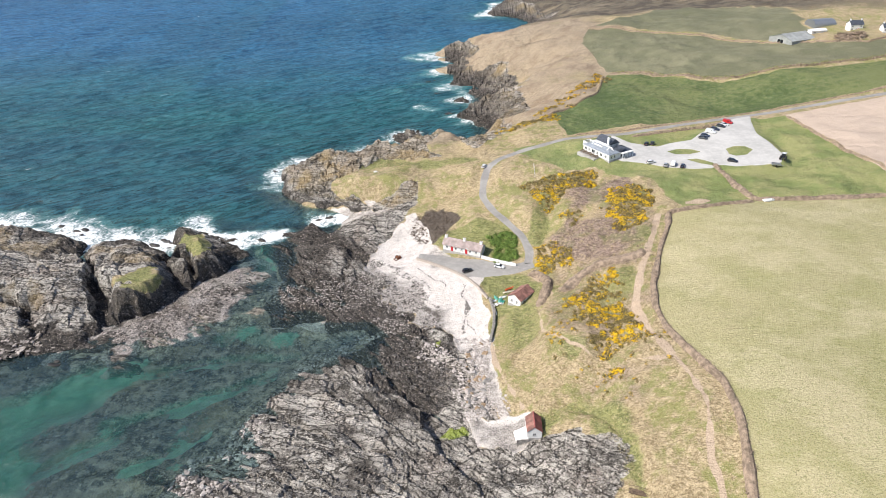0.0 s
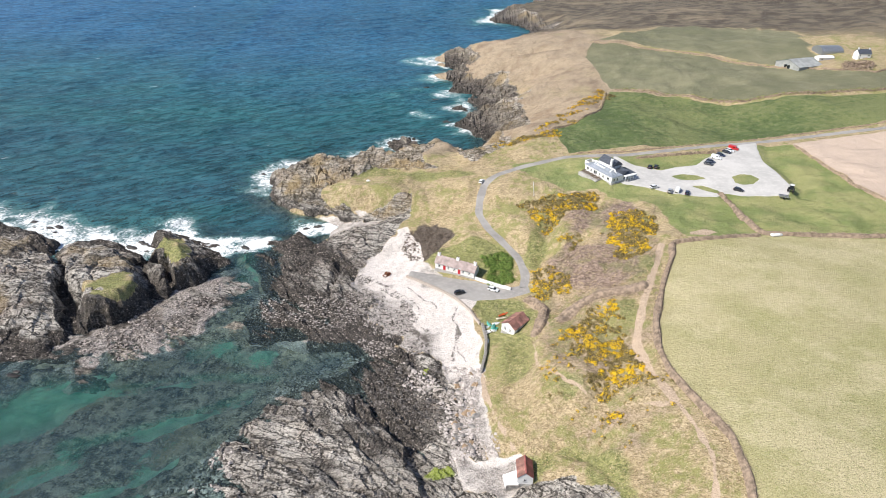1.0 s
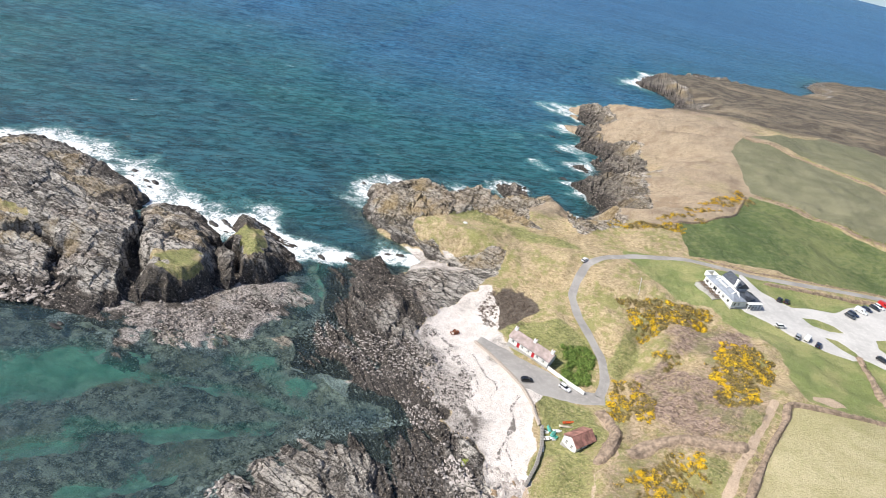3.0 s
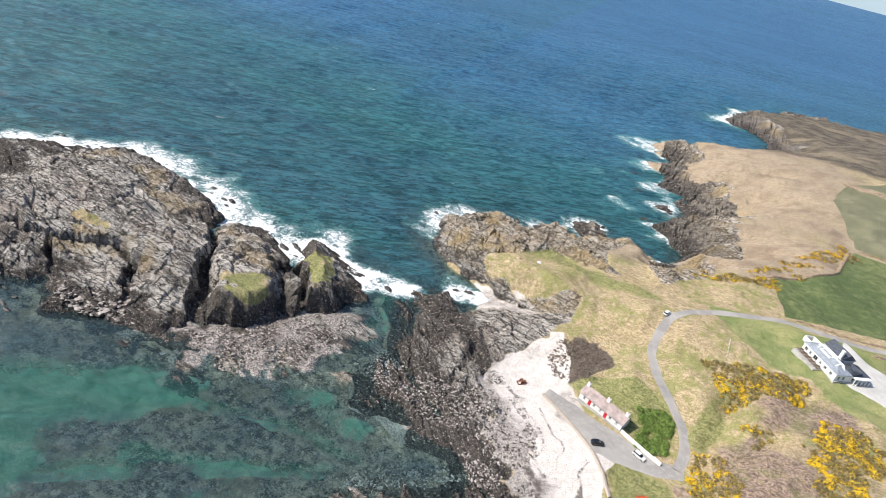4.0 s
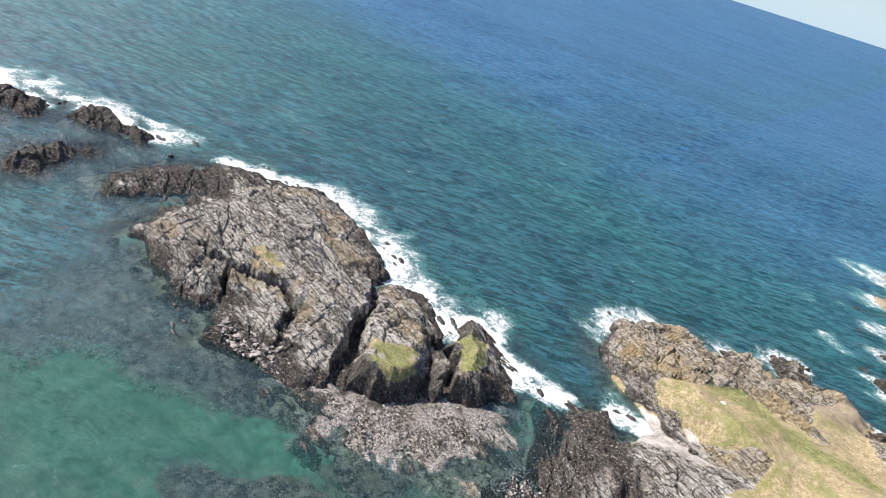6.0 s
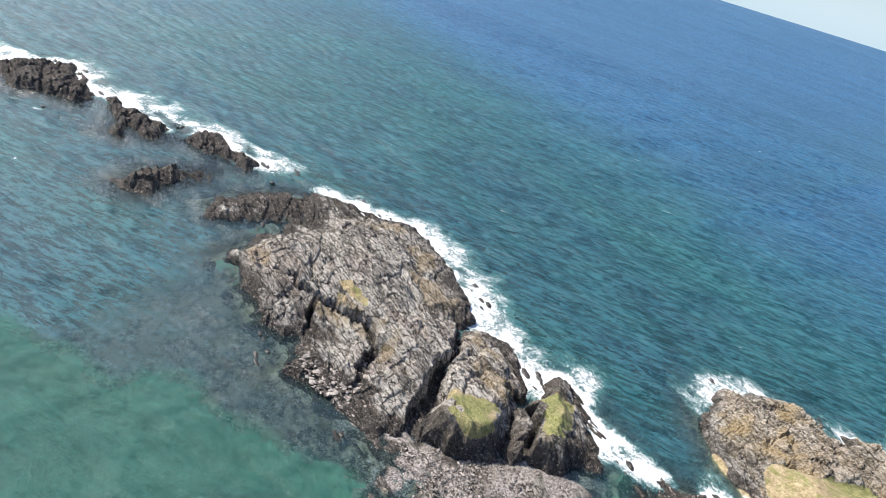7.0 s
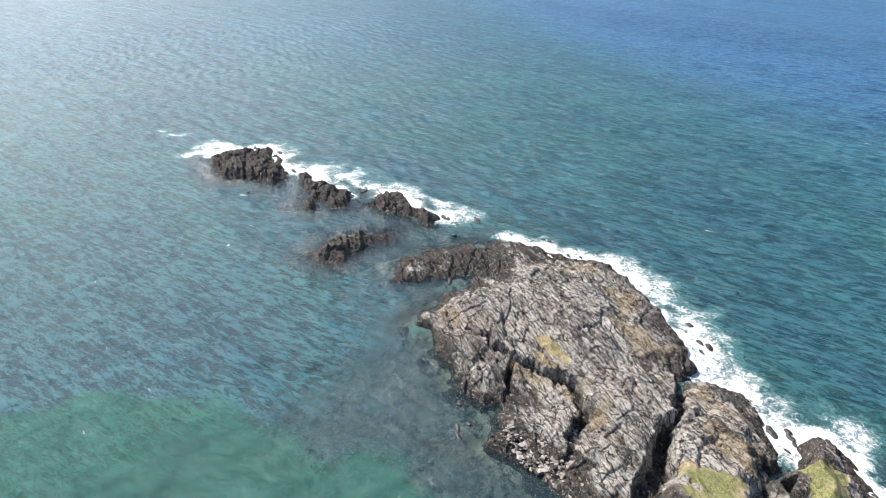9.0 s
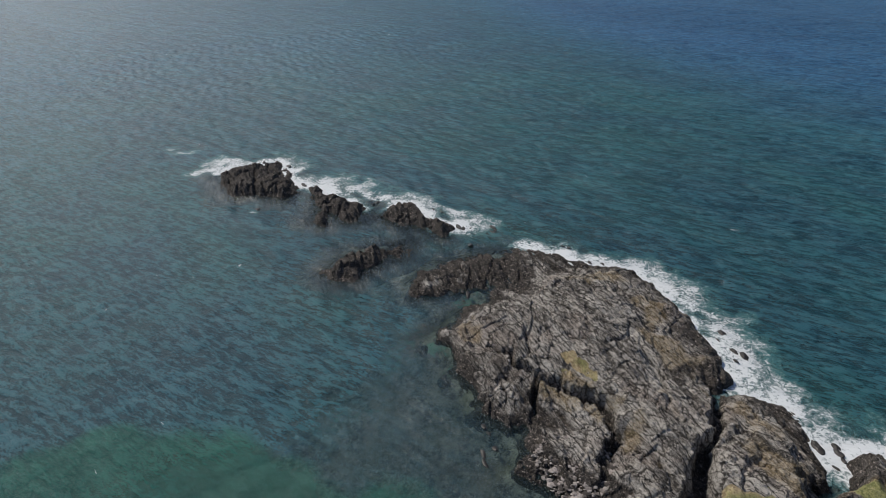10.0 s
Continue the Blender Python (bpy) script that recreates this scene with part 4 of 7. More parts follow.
# ---- rock islands ----
def rock_island(name, ring, step, shape, label, category, grass=(), group="", seed=0, strike=STRIKE_ISLET, weed_top=2.4, ochre=0.5, bulk=0.85):
    pts = np.array(ring)
    xs = np.arange(pts[:, 0].min() - 9, pts[:, 0].max() + 9, step)
    ys = np.arange(pts[:, 1].min() - 9, pts[:, 1].max() + 9, step)
    x, y = np.meshgrid(xs, ys)
    c, s = math.cos(radians(strike)), math.sin(radians(strike))
    d = inside(x, y, ring) + 1.8 * fbm(x, y, 9, 4, 70 + seed) + 2.8 * fbm((c * x + s * y) * 0.28, -s * x + c * y, 6, 4, 81 + seed)
    green = np.zeros(x.shape)
    for g in grass:
        green = np.maximum(green, ramp(-2.2, 2.2, inside(x, y, g) + 4.5 * fbm(x, y, 7, 4, 71)))
    soft_top = ramp(-130, -118, x)
    relief = crags(x, y, strike, 72 + seed)
    wx, wy = x + 1.6 * fbm(x, y, 5, 3, 78), y + 1.6 * fbm(x, y, 5, 3, 79)
    z = shape(wx, wy, d) + relief * (1 - 0.8 * green * soft_top) * ramp(-3, 3, d) * bulk + 0.25 * fbm(x, y, 1.6, 2, 73) * (1 - green)
    z = np.where(d < 0, np.minimum(z, 0.3 + 1.4 * d), z)
    green = green * ramp(4.8, 6.6, z + 0.8 * fbm(x, y, 4, 3, 76))
    zero = 0 * x
    lump = fbm(x, y, 7, 4, 74)
    rim = ramp(12, 2, d + 7 * lump)
    layers = {"rock": zero + 1, "weed": np.clip(0.95 * np.maximum(1.3 * ramp(weed_top + 2, weed_top - 1.2, z + 1.6 * lump), 0.74 * rim) - 0.3 * green, 0, 1.25),
              "ochre": np.clip(ochre * ramp(0.1, 0.8, fbm(x, y, 11, 3, 75 + seed)) + 0.15 * ramp(3, 0, np.abs(green - 0.4) * 6), 0, 0.9) * ramp(2, 4, z),
              "lush": green * np.clip(0.75 + 0.5 * fbm(x, y, 7, 3, 77), 0, 1), "bed": zero, "sand": zero, "grey": zero, "strand": zero, "cobble": zero, "path": zero, "pasture": zero, "lawn": zero, "green": zero,
              "farfield": zero, "plough": zero, "heath": zero, "thorn": zero, "moor": zero, "kelp": zero, "straw": zero}
    layers["rock"] = 1 - ramp(0.4, 0.8, green)
    keep = (d[:-1, :-1] > -7) & (z[:-1, :-1] > -9)
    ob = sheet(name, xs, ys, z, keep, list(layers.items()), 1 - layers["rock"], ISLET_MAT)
    return tagged(ob, label, category, group, "structure")


GULLIES = [[(-100, 152), (-110, 170), (-125, 193), (-131, 200)], [(-84, 172), (-92, 187), (-97, 200)], [(-146, 150), (-158, 160), (-175, 156)],
           [(-120, 149), (-132, 165), (-140, 168), (-160, 160)]]


def islet_shape(x, y, d):
    d = np.maximum(d, 0)
    dome = 0.8 * ramp(0, 1.5, d) + 9.2 * (1 - np.exp(-d / 17)) + 1.6 * np.exp(-((x + 155) / 28) ** 2 - ((y - 178) / 22) ** 2)
    block = ramp(-1.0, 5.0, inside(x, y, [(-99, 157), (-112, 172), (-119, 186), (-121, 202), (-113, 206), (-102, 198), (-90, 180), (-86, 171), (-92, 161)]))
    z = np.maximum(dome * (1 - 0.35 * block), block * (9.7 - 0.15 * np.maximum(y - 168, 0)))
    z = z + 1.6 * ramp(9, 2, to_line(x, y, [(-126, 206), (-150, 212), (-178, 218), (-196, 212)])[0])
    z = z * (1 - 0.6 * ramp(-190, -204, x))
    for line, w in zip(GULLIES, (2.6, 2.0, 1.8, 1.6)):
        z = z * (1 - 0.8 * ramp(w, w * 0.35, to_line(x, y, line)[0] + 0.8 * fbm(x, y, 6, 3, 80)))
    south = ramp(0, 18, inside(x, y, [(-152, 130), (-105, 130), (-108, 156), (-128, 168), (-152, 160)]) + 8)
    return z * (1 - 0.5 * south)


def stack_shape(x, y, d):
    """A tilted blade: a crest near the western side, a turfed western slope, long bare slabs falling east, and a low pinnacle beside it."""
    gap, _ = to_line(x, y, STACK_CREST)
    east = ramp(-0.5, 1.5, (x - np.interp(y, [p[1] for p in STACK_CREST], [p[0] for p in STACK_CREST])))
    blade = 9.6 - gap * (0.34 + 0.30 * east) - 0.16 * np.maximum(y - 196, 0)
    cleft = ramp(1.8, 0.5, to_line(x, y, STACK_CLEFT)[0] + 0.7 * fbm(x, y, 5, 3, 82))
    return ramp(-0.8, 4.2, d) ** 0.7 * np.maximum(blade, 1.5) * (1 - 0.7 * cleft)


rock_island("rock_islet", ISLET, 0.38, islet_shape, "grey bedded rock islet with black tide-washed edges and grassy crown", "rock islet", (ISLET_GRASS, ISLET_GRASS_B), weed_top=2.0, bulk=0.7)
rock_island("sea_stack", STACK, 0.35, stack_shape, "steep grey sea stack with ochre lichen and a grass cap", "sea stack", (STACK_GRASS,), seed=3, ochre=0.7, bulk=0.85)
for k, ring in enumerate(REEFS):
    rock_island("reef", ring, 0.7, lambda x, y, d: 3.0 * ramp(-0.5, 6, d), "low black wave-washed reef in white surf", "reef", (), "reefs", 10 + 3 * k, -14, 9.0, 0.0, 0.85)


def spit_shape(x, y, d):
    return 1.3 * (1 - np.exp(-np.maximum(d, 0) / 8)) - 0.15


def pebble_bank():
    pts = np.array(SPIT)
    xs, ys = np.arange(pts[:, 0].min() - 6, pts[:, 0].max() + 6, 0.6), np.arange(pts[:, 1].min() - 6, pts[:, 1].max() + 6, 0.6)
    x, y = np.meshgrid(xs, ys)
    d = inside(x, y, SPIT) + 5.5 * fbm(x, y, 15, 4, 90)
    z = np.where(d > 0, spit_shape(x, y, d), -0.1 + 0.35 * d) + 0.35 * fbm(x, y, 2.2, 3, 91) + 0.25 * crags(x, y, -20, 92)
    zero = 0 * x
    layers = {k: zero for k in LAYERS}
    layers["cobble"] = np.clip(0.55 + 0.6 * fbm(x, y, 7, 3, 93), 0, 1)
    layers["rock"] = zero + 1
    layers["weed"] = np.clip(0.50 - 0.25 * z + 0.4 * fbm(x, y, 6, 3, 94), 0, 1)
    ob = sheet("shingle_spit", xs, ys, z, d[:-1, :-1] > -6, list(layers.items()), None, LAND_MAT)
    return tagged(ob, "low bank of grey and pinkish cobbles below the islet", "shingle spit", kind="structure")


pebble_bank()


# ---- the sea ----
def waves(x, y, cell, crest, seed, longest=17.0):
    """A wind sea: many sine trains with crests near one direction, bent a little; those too short for the grid left out."""
    g = random.Random(seed)
    bx, by = x + 7 * fbm(x, y, 55, 2, seed), y + 7 * fbm(x, y, 55, 2, seed + 1)
    z = 0.0
    for k in range(13):
        length = longest * 0.86 ** k
        a = radians(crest + 90 + g.gauss(0, 17))
        group = 0.55 + 0.8 * vnoise(x / (length * 5) + 3.7 * k, y / (length * 5), seed + 2 + k)
        z = z + 0.0145 * length ** 0.92 * group * ramp(length / 2.4, length / 4.5, cell) * np.sin((math.cos(a) * bx + math.sin(a) * by) * 2 * math.pi / length + g.uniform(0, 6.3))
    return z


sx = axis([(-800, -460, 4.0), (-460, 70, 1.5), (70, 190, 4.0)], -4900, 4900, 1.06)
sy = axis([(20, 420, 1.1), (420, 800, 2.8)], -4900, 4900, 1.06)
SX, SY = np.meshgrid(sx, sy)
bed_z, bed_d = ground_height(SX, SY, False)[:2]
deep = np.clip(-bed_z, 0.02, 30)
for ring in (ISLET, STACK, SPIT, *REEFS):
    gap = -inside(SX, SY, ring)
    deep = np.minimum(deep, 0.4 + np.maximum(gap, 0) * 0.5)
shore = -bed_d
for ring in (ISLET, STACK, *REEFS):
    shore = np.minimum(shore, -(inside(SX, SY, ring) + 2.2 * fbm(SX, SY, 9, 4, 70)))
foam = np.zeros(SX.shape)
for chain in (SURF, SURF_HEAD, SURF_HEAD_B, *BREAKERS):
    reach = np.array([p[2] for p in chain], float)
    gap, along = to_line(SX, SY, chain)
    wide = np.interp(along, np.arange(len(chain)), reach)
    exposed = ramp(3.4, 1.6, gap / wide)
    wide = 2.2 * wide * np.clip(0.95 + 1.2 * fbm(SX, SY, 20, 4, 95), 0.3, 2.4)
    if chain is SURF_HEAD:
        wide = 0.55 * wide
    else:
        foam = np.maximum(foam, np.clip(1.0 - gap / np.maximum(wide, 0.8) * 0.85, 0, 0.8) * np.clip(0.65 + 0.9 * fbm(SX, SY, 17, 3, 97), 0.1, 1))
    foam = np.maximum(foam, (0.8 if chain is SURF_HEAD else 1.0) * exposed * np.clip(1.15 - np.maximum(shore, 0) / np.maximum(wide, 0.8) * 0.75 - 0.14 * gap / np.maximum(wide, 0.8), 0, 1))
cell = np.maximum(0.6 * np.gradient(sx)[None, :], np.gradient(sy)[:, None])
lee = ramp(185, 120, SY - 0.25 * (SX + 100))   # behind the islets the seas turn and die down
swell_z = (waves(SX, SY, cell, 27, 960) * (1 - lee) + 0.55 * waves(SX, SY, cell, 98, 990, 9.0) * lee) * ramp(0.3, 6, deep)
rim = np.hypot(SX, SY)
sea_z = swell_z * ramp(1500, 900, rim) + ramp(2200, 4600, rim) * np.maximum(118 - rim * math.tan(radians(0.34)), 0)
sandy = sand_floor(SX, SY)
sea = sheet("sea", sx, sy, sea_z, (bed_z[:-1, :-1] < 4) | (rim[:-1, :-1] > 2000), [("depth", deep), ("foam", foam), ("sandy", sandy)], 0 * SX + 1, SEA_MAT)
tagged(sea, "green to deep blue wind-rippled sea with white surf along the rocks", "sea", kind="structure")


# ---- building blocks for things ----
def thing(name, place, label, category, group="", kind=""):
    """An Empty at the base of a thing, to carry its parts."""
    ob = new(name)
    ob.matrix_world = place
    return tagged(ob, label, category, group, kind)


def part(name, bm, material, parent, label="", smooth=False):
    me = bpy.data.meshes.new(name)
    bm.to_mesh(me)
    bm.free()
    me.materials.append(material)
    if smooth:
        me.polygons.foreach_set("use_smooth", [True] * len(me.polygons))
    ob = new(name, me)
    ob.parent = parent
    return tagged(ob, label)


def block(bm, x0, x1, y0, y1, z0, z1, bevel=0.0):
    m = Matrix.Translation(((x0 + x1) / 2, (y0 + y1) / 2, (z0 + z1) / 2)) @ Matrix.Diagonal((x1 - x0, y1 - y0, z1 - z0, 1))
    made = bmesh.ops.create_cube(bm, size=1, matrix=m)
    if bevel:
        edges = list({e for v in made["verts"] for e in v.link_edges})
        bmesh.ops.bevel(bm, geom=edges, offset=bevel, segments=1, affect="EDGES")
    return bm


def boxes(*sizes, bevel=0.0):
    bm = bmesh.new()
    for s in sizes:
        block(bm, *s, bevel=bevel)
    return bm


def solid(bm, ring, axis_from, axis_to, axis="x"):
    """A closed outline (in the two other axes) drawn out along one axis."""
    put = {"x": lambda v, p, q: (v, p, q), "y": lambda v, p, q: (p, v, q), "z": lambda v, p, q: (p, q, v)}[axis]
    a = [bm.verts.new(put(axis_from, *p)) for p in ring]
    b = [bm.verts.new(put(axis_to, *p)) for p in ring]
    bm.faces.new(a)
    bm.faces.new(b[::-1])
    for k in range(len(ring)):
        bm.faces.new((a[k - 1], b[k - 1], b[k], a[k]))
    bmesh.ops.recalc_face_normals(bm, faces=bm.faces)
    return bm


def tube(bm, points, radius, sides=8):
    """A round bar through points."""
    last = None
    for k, p in enumerate(points):
        p = Vector(p)
        way = (Vector(points[min(k + 1, len(points) - 1)]) - Vector(points[max(k - 1, 0)])).normalized()
        q = way.to_track_quat("Z", "Y")
        ring = [bm.verts.new(p + q @ Vector((radius * math.cos(a), radius * math.sin(a), 0))) for a in (2 * math.pi * i / sides for i in range(sides))]
        if last:
            for i in range(sides):
                bm.faces.new((last[i - 1], last[i], ring[i], ring[i - 1]))
        else:
            bm.faces.new(ring[::-1])
        last = ring
    bm.faces.new(last)
    return bm


def pierced(length, height, thick, holes):
    """A wall in x and z with openings (x0, x1, z0, z1) right through it."""
    xs = sorted({0, length, *(h[0] for h in holes), *(h[1] for h in holes)})
    zs = sorted({0, height, *(h[2] for h in holes), *(h[3] for h in holes)})
    bm = bmesh.new()
    for a, b in zip(xs, xs[1:]):
        for c, d in zip(zs, zs[1:]):
            if not any(h[0] <= (a + b) / 2 <= h[1] and h[2] <= (c + d) / 2 <= h[3] for h in holes):
                block(bm, a, b, 0, thick, c, d)
    bmesh.ops.remove_doubles(bm, verts=bm.verts, dist=0.001)
    return bm


def mesh_stuff(name, co, faces, material, label, category, parent=None, smooth=False, kind="stuff"):
    me = bpy.data.meshes.new(name)
    co, faces = np.asarray(co, np.float32), np.asarray(faces, np.int32)
    me.vertices.add(len(co))
    me.vertices.foreach_set("co", co.ravel())
    me.loops.add(faces.size)
    me.loops.foreach_set("vertex_index", faces.ravel())
    me.polygons.add(len(faces))
    me.polygons.foreach_set("loop_start", np.arange(0, faces.size, faces.shape[1], dtype=np.int32))
    me.polygons.foreach_set("use_smooth", np.full(len(faces), smooth))
    me.update(calc_edges=True)
    me.materials.append(material)
    ob = new(name, me)
    ob.parent = parent
    return tagged(ob, label, category, kind=kind)


WHITEWASH = plain("whitewash", (0.80, 0.79, 0.76), 0.85, 0, 0.08, 0.8, 0.02)
SLATE = plain("slate", (0.085, 0.095, 0.115), 0.45, 0, 0.25, 1.2, 0.03)
SLATE_PALE = plain("pale_slate", (0.30, 0.33, 0.37), 0.5, 0, 0.22, 0.9, 0.03)
ROOF_PINK = plain("weathered_roofing", (0.42, 0.335, 0.31), 0.8, 0, 0.25, 0.7, 0.04)
ROOF_RUST = plain("rusty_red_sheet", (0.38, 0.19, 0.15), 0.7, 0, 0.4, 0.6, 0.04)
ROOF_RED = plain("faded_red_sheet", (0.36, 0.115, 0.10), 0.6, 0, 0.3, 0.6, 0.04)
GLASS = plain("window_glass", (0.02, 0.024, 0.028), 0.08, 0, 0.1)
PAINT_RED = plain("red_paint", (0.55, 0.02, 0.03), 0.4, 0, 0.1)
TRIM_WHITE = plain("white_trim", (0.80, 0.80, 0.79), 0.5, 0, 0.06)
STONE = plain("grey_stone", (0.34, 0.315, 0.285), 0.9, 0, 0.35, 1.4, 0.08)
STONE_WARM = plain("beach_stone", (0.50, 0.43, 0.37), 0.9, 0, 0.35, 1.1, 0.08)
TIMBER = plain("weathered_timber", (0.20, 0.14, 0.095), 0.8, 0, 0.3, 2.0, 0.02)
RUBBER = plain("tyre_rubber", (0.02, 0.02, 0.02), 0.8)
STEEL = plain("galvanised_steel", (0.42, 0.43, 0.44), 0.4, 0.7, 0.15)
BARN_GREY = plain("fibre_cement_sheet", (0.36, 0.37, 0.355), 0.8, 0, 0.18, 0.25)
MOSS_ROOF = plain("mossy_roof_light", (0.27, 0.33, 0.25), 0.8, 0, 0.2, 0.3)
CONCRETE = plain("concrete", (0.47, 0.45, 0.42), 0.9, 0, 0.2, 0.8, 0.03)
LAMP_CLEAR = plain("lamp_lens", (0.75, 0.75, 0.72), 0.15)
LAMP_RED = plain("rear_lamp", (0.40, 0.02, 0.02), 0.2)


# ---- roads and parking ----
def road_material(name, light, dark):
    n = Nodes(name)
    big, mid, fine = n.noise(0.12, 4), n.noise(0.7, 4), n.noise(6, 3)
    c = n.mix(n.step(big, 0.35, 0.65), dark, light)
    c = n.mix(n.step(mid, 0.45, 0.7, 0, 0.45), c, tuple(min(1, v * 1.18) for v in light))
    c = n.mix(n.step(fine, 0.4, 0.7, 0, 0.35), c, tuple(v * 0.75 for v in dark))
    n.bump(fine, 0.4, 0.02)
    return n.done(c, 0.9, 0, 0.3)


ASPHALT = road_material("old_asphalt", (0.37, 0.35, 0.325), (0.27, 0.255, 0.24))
GRAVEL = road_material("pale_gravel", (0.56, 0.54, 0.51), (0.45, 0.435, 0.41))


def strip(name, line, width, lift, material, label, step=1.0):
    pts = np.array(line, float)
    legs = np.hypot(*np.diff(pts, axis=0).T)
    s = np.concatenate([[0], np.cumsum(legs)])
    n = int(s[-1] / step)
    t = np.linspace(0, s[-1], n + 1)
    px, py = np.interp(t, s, pts[:, 0]), np.interp(t, s, pts[:, 1])
    w = max(3, int(7 / step)) | 1
    k = np.hanning(w + 2)[1:-1]
    k /= k.sum()
    smooth = lambda v: np.convolve(np.pad(v, w // 2, mode="reflect", reflect_type="odd"), k, "valid")
    px, py = smooth(px), smooth(py)
    dx, dy = np.gradient(px), np.gradient(py)
    m = np.hypot(dx, dy)
    ax, ay = -dy / m, dx / m
    co, faces = [], []
    across = np.linspace(-1, 1, 5)
    for i in range(n + 1):
        half = width / 2 * (1 + 0.06 * math.sin(i * 0.7) + 0.05 * math.sin(i * 0.23))
        mid_z = max(ground_at(px[i] + ax[i] * half * u, py[i] + ay[i] * half * u) for u in (-0.9, 0, 0.9))
        for u in across:
            x, y = px[i] + ax[i] * half * u, py[i] + ay[i] * half * u
            co.append((x, y, max(mid_z - 0.12, ground_at(x, y)) + lift * (1 - 0.6 * abs(u) ** 3)))
    for i in range(n):
        for j in range(4):
            a = i * 5 + j
            faces.append((a, a + 1, a + 6, a + 5))
    ob = mesh_stuff(name, co, faces, material, label, "road", None, True, "structure")
    return ob


def paved(name, ring, holes, lift, material, label):
    pts = np.array(ring)
    xs, ys = np.arange(pts[:, 0].min() - 1, pts[:, 0].max() + 1, 0.5), np.arange(pts[:, 1].min() - 1, pts[:, 1].max() + 1, 0.5)
    x, y = np.meshgrid(xs, ys)
    d = inside(x, y, ring) + 0.35 * fbm(x, y, 4, 3, 100)
    for h in holes:
        d = np.minimum(d, -inside(x, y, h) + 0.25 * fbm(x, y, 3, 2, 101))
    z = ground_at(x, y) + lift * ramp(-0.6, 0.4, d) - 0.15 * ramp(0.0, -0.7, d)
    ob = sheet(name, xs, ys, z, d[:-1, :-1] > -0.8, (), 0 * x + 1, material)
    return tagged(ob, label, "pavement", kind="structure")


strip("road", ROAD[:-4], 2.8, 0.10, ASPHALT, "narrow worn grey asphalt lane winding down to the cove")
paved("car_park", CARPARK, (ISLAND_OVAL, ISLAND_STRIP, ISLAND_WEDGE), 0.09, GRAVEL, "pale gravel car park with grassy islands beside the inn")
paved("slipway_apron", APRON, (), 0.07, ASPHALT, "worn grey asphalt parking apron above the shingle beach")


# ---- houses ----
def window_in(parent, x0, x1, z0, z1, thick, frame_mat=TRIM_WHITE):
    win = part("window", boxes((x0, x1, 0.10, 0.12, z0, z1)), GLASS, parent, "dark glass window")
    t = 0.07
    part("window_frame", boxes((x0, x1, 0.05, 0.14, z0, z0 + t), (x0, x1, 0.05, 0.14, z1 - t, z1), (x0, x0 + t, 0.05, 0.14, z0 + t, z1 - t),
                               (x1 - t, x1, 0.05, 0.14, z0 + t, z1 - t), ((x0 + x1) / 2 - t / 2, (x0 + x1) / 2 + t / 2, 0.05, 0.14, z0 + t, z1 - t)), frame_mat, win)
    part("window_sill", boxes((x0 - 0.08, x1 + 0.08, -0.09, 0.12, z0 - 0.09, z0)), STONE, win)


def wall_side(house, width, height, holes, doors, m, mat, thick=0.35, door_mat=PAINT_RED, top=None):
    """One wall with its windows and doors, turned into place by m. top: gable rise."""
    bm = pierced(width, height, thick, holes + doors)
    if top:
        solid(bm, [(0, height), (width, height), (width / 2, height + top)], 0, thick, "y")
    wall = part("wall", bm, mat, house)
    wall.matrix_local = m
    for h in holes:
        window_in(wall, *h, thick)
    for x0, x1, z0, z1 in doors:
        part("door", boxes((x0, x1, 0.08, 0.13, z0, z1), (x0 + 0.15, x1 - 0.15, 0.06, 0.08, z0 + 0.2, z0 + 0.9), bevel=0.01), door_mat, wall, "painted plank door")


def gable_roof(house, length, width, height, rise, mat, over=0.3, thick=0.14, mat_b=None, ribs=0.0):
    for side, material in ((-1, mat), (1, mat_b or mat)):
        bm = bmesh.new()
        run = width / 2
        slope = rise / run
        y_out, z_out = run + over, height - slope * over
        ring = [(side * 0.0, height + rise), (side * y_out, z_out), (side * y_out, z_out + thick), (0, height + rise + thick)]
        solid(bm, ring, -over, length + over, "x")
        if ribs:
            for k in range(int(length / ribs)):
                a = k * ribs
                solid(bm, [(0, height + rise + thick), (side * y_out, z_out + thick), (side * y_out, z_out + thick + 0.05), (0, height + rise + thick + 0.05)], a, a + 0.12, "x")
        part("roof_slope", bm, material, house)
    part("ridge_cap", solid(bmesh.new(), [(-0.22, height + rise + thick - 0.12), (0.22, height + rise + thick - 0.12), (0.1, height + rise + thick + 0.07), (-0.1, height + rise + thick + 0.07)],
                            -over, length + over, "x"), mat, house)


